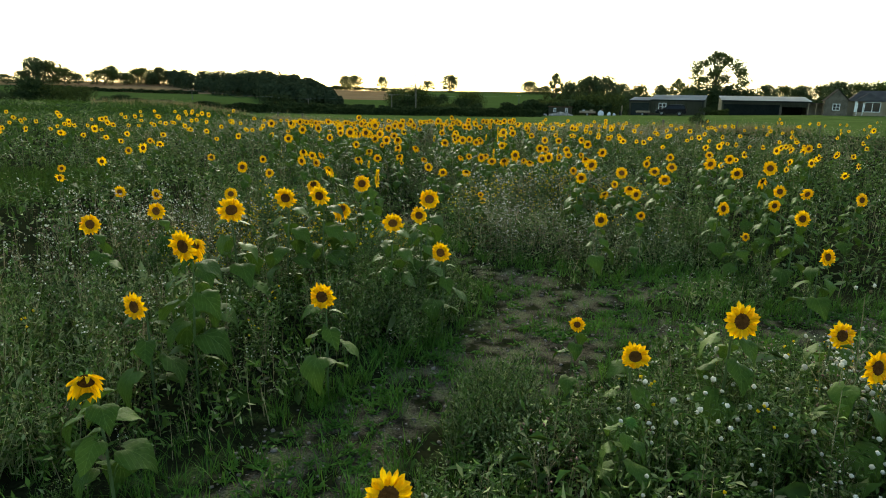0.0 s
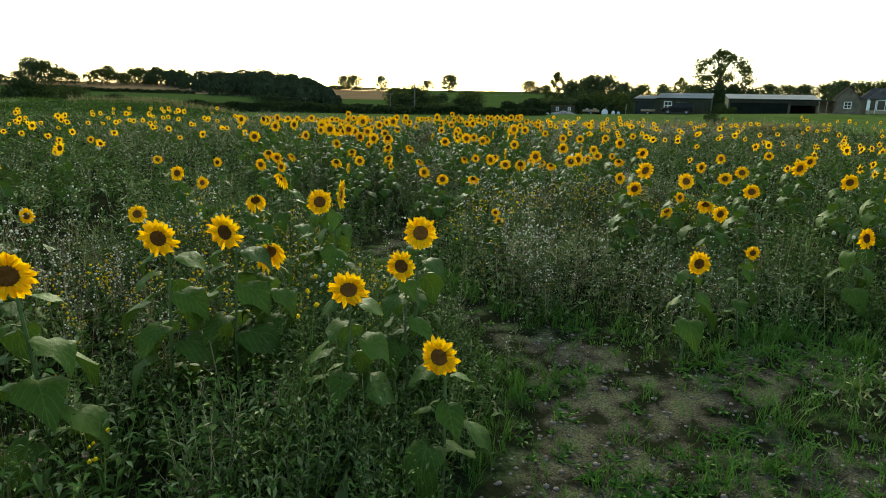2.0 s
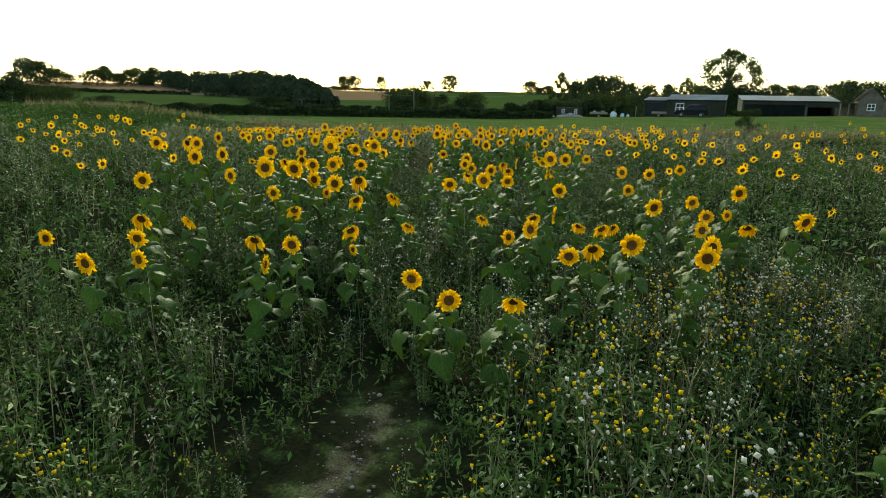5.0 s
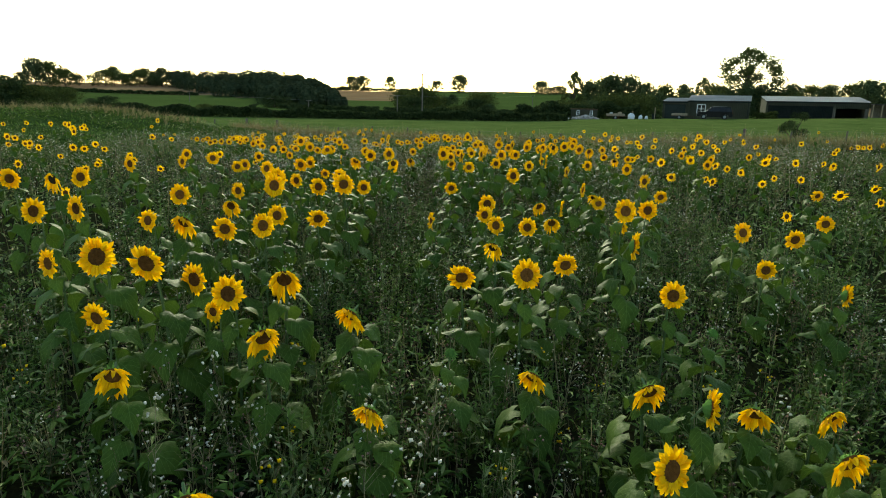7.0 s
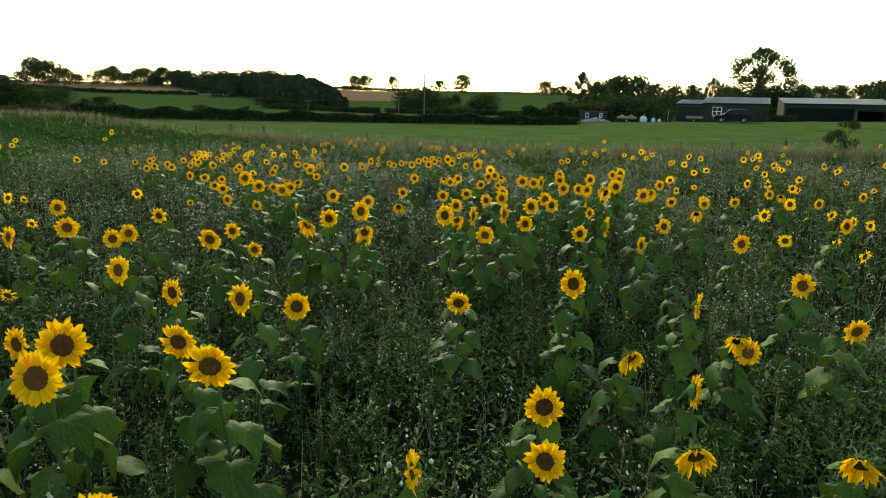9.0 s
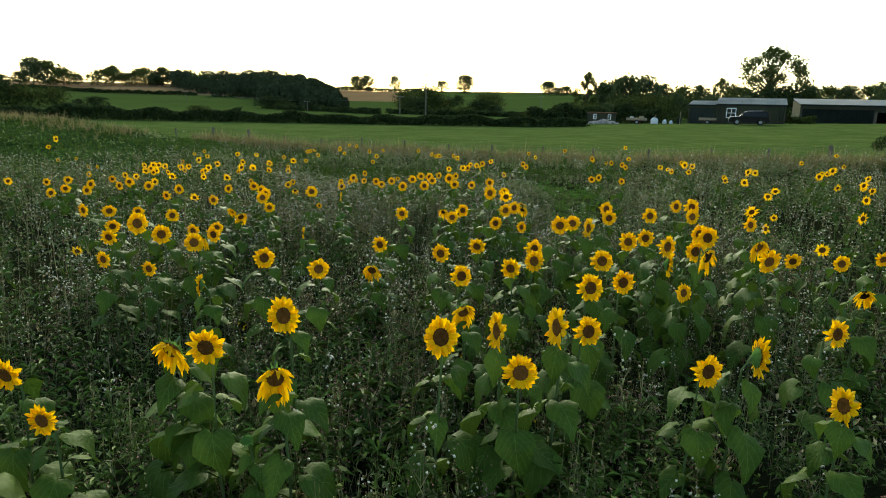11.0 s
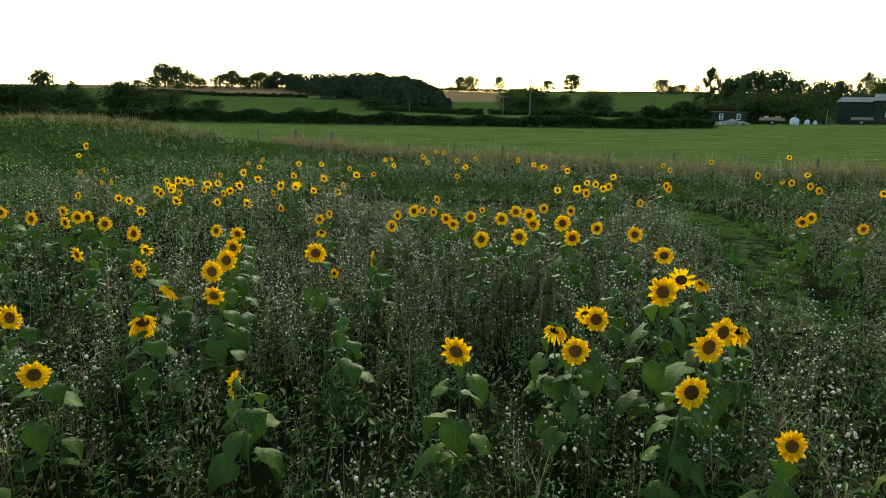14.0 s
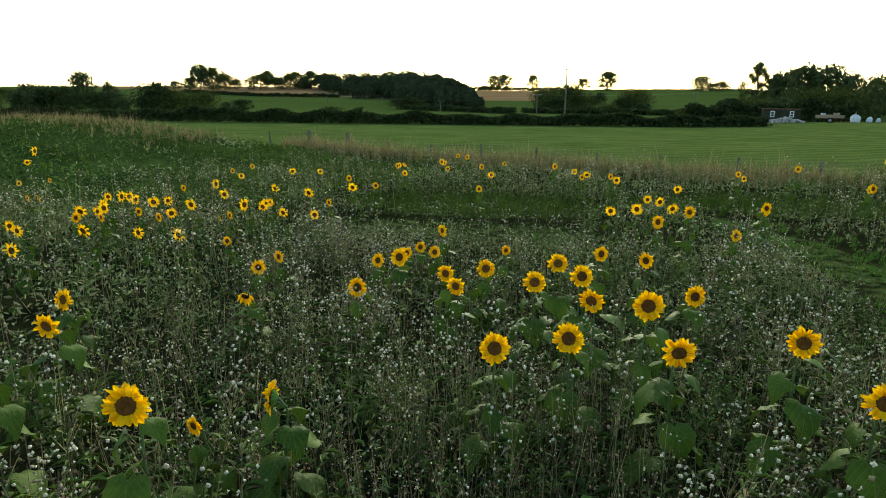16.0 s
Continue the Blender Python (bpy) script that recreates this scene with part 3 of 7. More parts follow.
# Bearing of the wood's parts from the head of the field, distance of its front edge, steepness of its skyline.
WOOD_EDGE = ((-0.50, 440, 0.036), (-0.4693, 415, 0.038), (-0.4331, 340, 0.039), (-0.3926, 280, 0.037), (-0.3428, 245, 0.0395), (-0.2942, 226, 0.0405), (-0.2703, 220, 0.034), (-0.2466, 216, 0.031), (-0.2231, 216, 0.021), (-0.1997, 217, 0.007), (-0.188, 218, -0.004))


def make_wood():
    """The dark wood on the slope: domed crowns over crowns, lower towards its near edge, with brushy skirts."""
    rng = np.random.default_rng(31)
    bearing, front, sky_line = (np.array(c) for c in zip(*WOOD_EDGE))
    out, skins = [], []
    for k in range(132):
        b = rng.uniform(bearing[0], bearing[-1]) if k % 3 else rng.uniform(-0.36, -0.19)
        f = rng.random() ** 1.2
        d = float(np.interp(b, bearing, front)) + f * float(np.interp(b, (-0.5, -0.28, -0.19), (40, 190, 20)))
        x, y = -0.72 + b * d, 31.4 + d
        g = float(ground_z(x, y))
        roof = 2.82 + d * float(np.interp(b, bearing, sky_line)) - g
        h = max(2.6, min((7.0 + 11.0 * f) * rng.uniform(0.75, 1.2), roof * rng.choice((0.88, 0.97, 1.06, 1.12))))
        wide = h * rng.uniform(0.4, 0.56)
        n = int(250 + 14 * h)
        q = rng.normal(0, 1, (n, 3))
        q /= np.linalg.norm(q, axis=1, keepdims=True)
        q[:, 2] = np.abs(q[:, 2])
        lump = 1 + 0.1 * np.sin(5 * q[:, 0] + k) * np.cos(4 * q[:, 1] - k) + 0.07 * np.sin(9 * q[:, 2] + 7 * q[:, 0] + 2 * k)
        crown = q * (lump * rng.uniform(0.84, 1.0, n))[:, None] * np.array((wide, wide, h * 0.62))
        out.append(np.array((x, y, g + h * 0.36)) + crown)
        skins.append(q)
        m = n // 5
        a = rng.uniform(0, 6.28, m)
        out.append(np.stack([x + np.cos(a) * wide * rng.uniform(0.7, 1.0, m), y + np.sin(a) * wide * 0.9, g + h * 0.42 * rng.random(m)], 1))
        skins.append(np.stack([np.cos(a), np.sin(a), 0 * a], 1))
    V, F = leaves_at(np.concatenate(out), rng, 0.62, 0.55, np.concatenate(skins))
    np_object("hillside_wood", V, F, (M_WOOD,), None, "dense dark broadleaf wood on the hillside", "wood")


make_wood()


def make_hedge(name, pts, height, width, per_m, leaf, seed, label, mat=M_HEDGE):
    """An uneven field hedge along a line of points."""
    rng = np.random.default_rng(seed)
    out = []
    for (ax, ay), (bx, by) in zip(pts, pts[1:]):
        length = math.hypot(bx - ax, by - ay)
        n = int(length * per_m)
        t = rng.uniform(0, 1, n)
        x, y = ax + (bx - ax) * t, ay + (by - ay) * t
        hump = 0.72 + 0.3 * np.abs(np.sin(x * 0.31 + seed)) * np.abs(np.cos(x * 0.13)) + 0.12 * np.sin(x * 1.1)
        z = rng.uniform(0, 1, n) ** 0.7 * height * hump
        off = rng.normal(0, 0.32, n) * width * (1.1 - 0.5 * z / height)
        out.append(np.stack([x - off * (by - ay) / length, y + off * (bx - ax) / length, ground_z(x, y) + z], 1))
    V, F = leaves_at(np.concatenate(out), rng, leaf)
    np_object(name, V, F, (mat,), None, label, "hedge")


make_hedge("field_hedge", ((-130, 84), (-100, 92), (-55, 100)), 1.6, 1.7, 230, 0.2, 1, "dark thick hedge along the far edge of the meadow")
make_hedge("meadow_hedge", ((-55, 100), (-28, 101.2)), 1.75, 1.7, 330, 0.18, 7, "tall dark hedge along the far edge of the meadow")
make_hedge("low_meadow_hedge", ((-28, 101.2), (-20, 101.5), (16, 104)), 1.3, 1.7, 330, 0.18, 8, "trimmed dark hedge at the foot of the pasture")
make_hedge("slope_hedge", ((-262, 387), (-228, 367), (-187, 344), (-132, 334)), 1.9, 2, 40, 0.5, 2, "long hedge crossing the hillside pasture")
make_hedge("lane_hedge", ((-56, 214), (-40, 206), (-22, 189)), 1.6, 2.5, 80, 0.35, 9, "low hedge below the wood")
make_hedge("valley_hedge", ((-21, 200), (-6, 196), (12, 192), (34, 190)), 1.5, 3.5, 90, 0.4, 3, "overgrown hedge in the dip behind the meadow")
make_hedge("ridge_hedge", ((-150, 602), (-95, 596), (-36, 600)), 3.4, 3, 50, 0.6, 4, "thick hedge along the skyline of the ridge")
make_hedge("far_ridge_hedge", ((-36, 604), (40, 604), (120, 596)), 1.3, 2, 40, 0.5, 10, "low hedge along the skyline of the green hill")
make_hedge("farm_hedge", ((12, 135), (22, 140), (36, 138)), 3.4, 3, 190, 0.3, 5, "dark shrubs behind the shed and yard")
make_hedge("far_tree_belt", ((138, 316), (175, 322), (250, 318)), 6.0, 4, 45, 0.6, 11, "dark shrubby belt under the far trees", M_TREE)
make_hedge("barn_belt", ((58, 232), (84, 240), (112, 244)), 5.0, 4, 60, 0.5, 12, "dark shrubs behind the barns", M_TREE)
make_hedge("corner_hedge", ((49, 117.5), (53, 118.5)), 1.3, 1.2, 190, 0.18, 6, "clipped low shrub beside the barn", M_TREE2)


def make_shrub(x, y, h):
    rng = np.random.default_rng(91)
    g = float(ground_z(x, y))
    shrub = root("shrub", Matrix.Translation((x, y, g)), "small wiry dark shrub near the fence", "shrub")
    cl = []
    for k in range(13):
        a = 2.4 * k
        e = (math.cos(a) * h * 0.36 * rng.uniform(0.3, 1), math.sin(a) * h * 0.36, h * rng.uniform(0.2, 0.95))
        part("branch", tube_bm(bmesh.new(), [(0, 0, -0.05), (e[0] * 0.4, e[1] * 0.4, e[2] * 0.6), e], [0.025, 0.015, 0.006], 5), M_BARK, shrub)
        cl.append((*e, h * 0.15))
    V, F = leaves_at(crown_points(rng, cl, 240)[0], rng, 0.05, 0.3)
    np_object("foliage", V, F, (M_HEDGE,), None, "", "", "").parent = shrub


make_shrub(22.9, 56.3, 2.2)


# ---------------------------------------------------------------- fence, poles and wires
def make_fence():
    """Weathered posts with four wires, run along the meadow's near edge."""
    fence = root("wire_fence", Matrix.Identity(4), "old post and wire fence between flowers and meadow", "fence")
    rng = random.Random(14)
    tops = []
    x = -21.0
    while x < 34:
        y = float(fence_y(x)) + rng.uniform(-0.15, 0.15)
        g = float(ground_z(x, y))
        thick = abs(x + 17.3) < 1.2 or rng.random() < 0.12
        r, h = (0.11, 1.15) if thick else (rng.uniform(0.045, 0.06), rng.uniform(0.86, 1.04))
        lx, ly = rng.uniform(-0.06, 0.06), rng.uniform(-0.06, 0.06)
        part("post", tube_bm(bmesh.new(), [(x, y, g - 0.25), (x + lx, y + ly, g + h * 0.97), (x + lx, y + ly, g + h)], [r, r * 0.95, r * 0.8], 8), M_POST, fence)
        tops.append((x + lx, y + ly, g, h))
        x += rng.uniform(2.6, 3.2)
    for u in (0.35, 0.6, 0.82, 0.95):
        part("wire", tube_bm(bmesh.new(), [(a, b, g + h * u) for a, b, g, h in tops], [0.004] * len(tops), 4), M_WIRE, fence)


make_fence()


def utility_pole(x, y, top, label):
    g = float(ground_z(x, y))
    pole = root("utility_pole", Matrix.Translation((x, y, g)), label, "utility pole", "overhead line poles")
    h = top - g
    part("shaft", tube_bm(bmesh.new(), [(0, 0, -0.5), (0, 0, h * 0.5), (0, 0, h)], [0.15, 0.13, 0.1], 8), M_POST, pole)
    part("crossarm", box(-0.8, 0.8, -0.06, 0.06, h - 0.35, h - 0.22, 0.01), M_POST, pole)
    for k in (-0.7, 0, 0.7):
        part("insulator", tube_bm(bmesh.new(), [(k, 0, h - 0.22), (k, 0, h - 0.1), (k, 0, h - 0.04)], [0.04, 0.06, 0.03], 6), M_WHITE, pole)
    return x, y, top


main_pole = utility_pole(-6.8, 140, 7.6, "tall wooden utility pole with short crossarm")
near_pole = utility_pole(-16.5, 190, 3.6, "wooden utility pole in front of trees")
left_pole = utility_pole(-107, 265, 4.2, "wooden utility pole on the pasture slope")
right_pole = utility_pole(30, 262, 4.6, "thin wooden pole on the green slope")
far_pole = utility_pole(-45, 205, 1.8, "wooden utility pole beside the valley hedge")


def overhead_wire(a, b, drop, sag):
    pts = []
    for k in range(13):
        u = k / 12
        p = Vector(a).lerp(Vector(b), u)
        pts.append((p.x, p.y, p.z - drop - sag * 4 * u * (1 - u)))
    ob = part("overhead_wire", tube_bm(bmesh.new(), pts, [0.012] * len(pts), 4), M_WIRE)
    tagged(ob, "thin sagging overhead wire between poles", "wire", "overhead wires")


overhead_wire(left_pole, far_pole, 0.1, 0.5)
overhead_wire(far_pole, near_pole, 0.1, 0.4)
overhead_wire(near_pole, right_pole, 0.1, 0.6)


# ---------------------------------------------------------------- farm buildings
def sheet_bm(x0, x1, z0, z1, pitch, depth, y=0.0):
    """Profiled sheeting in the x-z plane: a zigzag of ribs with a back."""
    bm = bmesh.new()
    n = int((x1 - x0) / pitch)
    lo, hi = [], []
    for k in range(n + 1):
        for q, d in ((0.0, 0), (0.35, 0), (0.45, depth), (0.9, depth)):
            x = min(x1, x0 + (k + q) * (x1 - x0) / (n + 1))
            lo.append(bm.verts.new((x, y - d, z0)))
            hi.append(bm.verts.new((x, y - d, z1)))
    for k in range(len(lo) - 1):
        bm.faces.new((lo[k], lo[k + 1], hi[k + 1], hi[k]))
    bmesh.ops.solidify(bm, geom=list(bm.faces), thickness=0.03)
    return bm


def roof_bm(x0, x1, y0, z0, y1, z1, pitch):
    """A sloping profiled roof between a front and a back edge."""
    bm = bmesh.new()
    n = int((x1 - x0) / pitch)
    a, b = [], []
    for k in range(n):
        for q, d in ((0.0, 0), (0.4, 0), (0.5, 0.045), (0.9, 0.045)):
            x = x0 + (k + q) * (x1 - x0) / n
            a.append(bm.verts.new((x, y0, z0 + d)))
            b.append(bm.verts.new((x, y1, z1 + d)))
    for k in range(len(a) - 1):
        bm.faces.new((a[k], a[k + 1], b[k + 1], b[k]))
    bmesh.ops.solidify(bm, geom=list(bm.faces), thickness=0.03)
    return bm


def window_part(parent, x0, x1, z0, z1, y, bars=(1, 1)):
    w = part("window", box(x0, x1, y - 0.02, y + 0.04, z0, z1), M_GLASS, parent, "white-framed window")
    t = 0.09
    for a in (x0, x1 - t):
        part("frame", box(a, a + t, y - 0.07, y - 0.022, z0, z1), M_WHITE, w)
    for a in (z0, z1 - t):
        part("frame", box(x0 + t, x1 - t, y - 0.068, y - 0.022, a, a + t), M_WHITE, w)
    for k in range(bars[0]):
        c = x0 + (x1 - x0) * (k + 1) / (bars[0] + 1)
        part("glazing_bar", box(c - 0.035, c + 0.035, y - 0.06, y - 0.022, z0 + t, z1 - t), M_WHITE, w)
    for k in range(bars[1]):
        c = z0 + (z1 - z0) * (k + 1) / (bars[1] + 1)
        part("glazing_bar", box(x0 + t, x1 - t, y - 0.057, y - 0.022, c - 0.035, c + 0.035), M_WHITE, w)
    return w


def gable_bm(x, y0, y1, z0, zf, zb):
    bm = bmesh.new()
    f = bm.faces.new([bm.verts.new(c) for c in ((x, y0, z0), (x, y1, z0), (x, y1, zb), (x, y0, zf))])
    r = bmesh.ops.extrude_face_region(bm, geom=[f])
    bmesh.ops.translate(bm, verts=[v for v in r["geom"] if isinstance(v, bmesh.types.BMVert)], vec=(0.06, 0, 0))
    bmesh.ops.recalc_face_normals(bm, faces=bm.faces)
    return bm


def make_barn_small(x, y, turn):
    """Long low green shed: a lower bay with a dark door, a higher bay with a white window."""
    g = float(ground_z(x + 6, y - 3))
    barn = root("barn", Matrix.Translation((x, y, g - 0.05)) @ Matrix.Rotation(radians(turn), 4, "Z"), "long low dark green metal barn with pale roof", "barn")
    part("front_wall", sheet_bm(0, 3.9, 0, 2.75, 0.3, 0.03), M_GREENSHEET, barn)
    part("front_wall", sheet_bm(3.9, 13.3, 0, 2.9, 0.3, 0.03, -0.15), M_GREENSHEET, barn)
    part("door", box(0.35, 3.6, -0.09, -0.045, 0, 2.35), M_DARKDOOR, barn, "dark roller door")
    part("fascia", box(-0.1, 3.9, -0.16, -0.05, 2.62, 2.8), M_DARKDOOR, barn)
    part("fascia", box(3.86, 13.4, -0.3, -0.21, 2.78, 2.98), M_DARKDOOR, barn)
    part("gable", gable_bm(-0.06, 0, 6.5, 0, 2.75, 3.3), M_GREENSHEET, barn)
    part("gable", gable_bm(13.3, -0.15, 6.5, 0, 2.9, 3.75), M_GREENSHEET, barn)
    part("back_wall", box(0, 13.3, 6.5, 6.56, 0, 3.3), M_GREENSHEET, barn)
    part("roof", roof_bm(-0.15, 3.95, -0.3, 2.82, 6.7, 3.45, 0.35), M_ROOF_OLD, barn)
    part("roof", roof_bm(3.8, 13.5, -0.42, 3.0, 6.7, 3.95, 0.35), M_ROOF_OLD, barn)
    window_part(barn, 5.4, 6.75, 0.95, 2.4, -0.2)
    part("downpipe", tube_bm(bmesh.new(), [(13.1, -0.3, 0), (13.1, -0.3, 2.8)], [0.045, 0.045], 6), M_DARKDOOR, barn)


def make_barn_large(x, y, turn):
    """Green shed with two dark sliding doors, an open bay and a stone pier."""
    g = float(ground_z(x + 8, y - 3))
    barn = root("barn", Matrix.Translation((x, y, g - 0.05)) @ Matrix.Rotation(radians(turn), 4, "Z"), "green metal barn with galvanised roof and open bay", "barn")
    part("front_wall", sheet_bm(0, 10.6, 2.2, 2.85, 0.3, 0.03), M_GREENSHEET, barn)
    part("front_wall", sheet_bm(10.6, 16, 1.85, 2.85, 0.3, 0.03), M_GREENSHEET, barn)
    for a in (0.3, 5.5):
        part("sliding_door", sheet_bm(a, a + 5.1, 0, 2.2, 0.25, 0.02, -0.07), M_DARKDOOR, barn)
    part("corner_post", box(0, 0.3, -0.02, 0.1, 0, 2.2), M_GREENSHEET, barn)
    for a in (10.62, 15.5):
        part("pier", box(a, a + 0.42, -0.12, 0.4, 0, 1.85, 0.02), M_STONEWALL, barn, "pale stone pier")
    part("gable", gable_bm(-0.06, 0, 7, 0, 2.85, 3.6), M_GREENSHEET, barn)
    part("gable", gable_bm(16, 0, 7, 0, 2.85, 3.6), M_GREENSHEET, barn)
    part("back_wall", box(0, 16, 7, 7.06, 0, 3.5), M_DARKDOOR, barn)
    part("inner_wall", box(10.6, 10.68, 0.45, 6.95, 0, 2.8), M_DARKDOOR, barn)
    part("roof", roof_bm(-0.2, 16.2, -0.3, 2.95, 7.2, 3.9, 0.36), M_ROOF, barn)
    part("fascia", box(-0.1, 16.1, -0.24, -0.12, 2.74, 2.93), M_DARKDOOR, barn)


make_barn_small(35.4, 122.0, -25)
make_barn_large(56.4, 129.2, -18)


def make_house(x, y, turn):
    """Stone bungalow with slate hips, a gabled wing, white windows and a lean-to porch."""
    g = float(ground_z(x + 5, y)) - 0.1
    h = root("house", Matrix.Translation((x, y, g)) @ Matrix.Rotation(radians(turn), 4, "Z"), "stone bungalow with slate roof and white windows", "house")
    part("wall", box(0, 3.4, 0, 7, 0, 2.6), M_STONEWALL, h, "rubble stone wing wall")
    bm = bmesh.new()
    f = bm.faces.new([bm.verts.new(c) for c in ((0, 0, 2.6), (3.4, 0, 2.6), (1.7, 0, 4.4))])
    r = bmesh.ops.extrude_face_region(bm, geom=[f])
    bmesh.ops.translate(bm, verts=[v for v in r["geom"] if isinstance(v, bmesh.types.BMVert)], vec=(0, 7, 0))
    part("gable", bm, M_STONEWALL, h)
    for s in (-1, 1):
        bm = bmesh.new()
        bm.faces.new([bm.verts.new(c) for c in ((1.7, -0.25, 4.5), (1.7, 7.2, 4.5), (1.7 + s * 1.95, 7.2, 2.45), (1.7 + s * 1.95, -0.25, 2.45))])
        bmesh.ops.solidify(bm, geom=list(bm.faces), thickness=0.09)
        part("roof", bm, M_SLATE, h)
    part("wall", box(3.4, 15, 1.2, 7, 0, 2.5), M_RENDER, h, "buff rendered wall")
    bm = bmesh.new()
    v = [bm.verts.new(c) for c in ((3.4, 0.8, 2.5), (15.4, 0.8, 2.5), (15.4, 7.4, 2.5), (3.4, 7.4, 2.5), (5.2, 4.1, 4.3), (13, 4.1, 4.3))]
    for q in ((0, 1, 5, 4), (1, 2, 5), (2, 3, 4, 5), (3, 0, 4), (3, 2, 1, 0)):
        bm.faces.new([v[k] for k in q])
    part("roof", bm, M_SLATE, h)
    bm = bmesh.new()
    v = [bm.verts.new(c) for c in ((4.2, -0.2, 2.45), (8.6, -0.2, 2.45), (8.6, 3.6, 2.52), (4.2, 3.6, 2.52), (6.4, 1.6, 3.95), (6.4, 3.6, 3.95))]
    for q in ((0, 1, 4), (1, 2, 5, 4), (3, 0, 4, 5), (3, 2, 1, 0), (2, 3, 5)):
        bm.faces.new([v[k] for k in q])
    part("bay_roof", bm, M_SLATE, h)
    part("bay_wall", box(4.4, 8.4, 0, 1.19, 0, 0.7), M_RENDER, h)
    part("bay_post", box(4.4, 4.7, 0, 0.3, 0.7, 2.45), M_WHITE, h)
    part("bay_post", box(8.1, 8.4, 0, 0.3, 0.7, 2.45), M_RENDER, h)
    window_part(h, 5.75, 8.05, 0.72, 2.35, 0.1, (1, 0))
    d = part("door", box(4.75, 5.65, 0.08, 0.16, 0.05, 2.2), M_GLASS, h, "glazed white door")
    for a in (4.72, 5.56):
        part("frame", box(a, a + 0.12, 0.0, 0.07, 0.05, 2.25), M_WHITE, d)
    window_part(h, 1.2, 2.3, 0.9, 2.0, -0.03)
    window_part(h, 10.3, 12.4, 0.8, 2.1, 1.15, (2, 0))
    part("chimney", box(13.2, 13.9, 3.7, 4.4, 3.6, 5.0, 0.03), M_STONEWALL, h)
    part("lean_to_roof", box(-2.4, -0.02, 0.6, 4, 2.0, 2.1), M_SLATE, h)
    for a in (-2.35, -1.2):
        part("lean_to_post", box(a, a + 0.12, 0.65, 0.8, 0, 2.0), M_TIMBER, h)
    part("lean_to_wall", box(-2.3, -0.03, 3.8, 3.95, 0, 2.0), M_STONEWALL, h)


make_house(65.2, 109.0, -28)


def make_shed(x, y, turn):
    g = float(ground_z(x + 2, y))
    s = root("garden_shed", Matrix.Translation((x, y, g)) @ Matrix.Rotation(radians(turn), 4, "Z"), "small flat-roofed green shed with two windows", "shed")
    part("wall", sheet_bm(0, 4.6, 0, 1.75, 0.25, 0.02), M_GREENSHEET, s)
    part("wall", box(0, 0.06, 0.03, 2.6, 0, 1.72), M_GREENSHEET, s)
    part("wall", box(4.54, 4.6, 0.03, 2.6, 0, 1.72), M_GREENSHEET, s)
    part("wall", box(0, 4.6, 2.6, 2.66, 0, 1.72), M_GREENSHEET, s)
    part("roof", box(-0.1, 4.7, -0.12, 2.8, 1.76, 1.84), M_RUST, s)
    window_part(s, 1.0, 1.5, 0.75, 1.55, -0.05, (0, 1))
    window_part(s, 3.3, 3.8, 0.75, 1.55, -0.05, (0, 1))


make_shed(20.5, 126.2, -12)


def wheel(parent, x, y, r, w):
    t = part("wheel", tube_bm(bmesh.new(), [(x, y - w / 2, r), (x, y - w / 2 + 0.04, r), (x, y + w / 2 - 0.04, r), (x, y + w / 2, r)], [r * 0.92, r, r, r * 0.92], 20), M_TYRE, parent)
    part("rim", tube_bm(bmesh.new(), [(x, y - w / 2 - 0.012, r), (x, y - w / 2 + 0.05, r)], [r * 0.6, r * 0.64], 12), M_ALLOY, t)


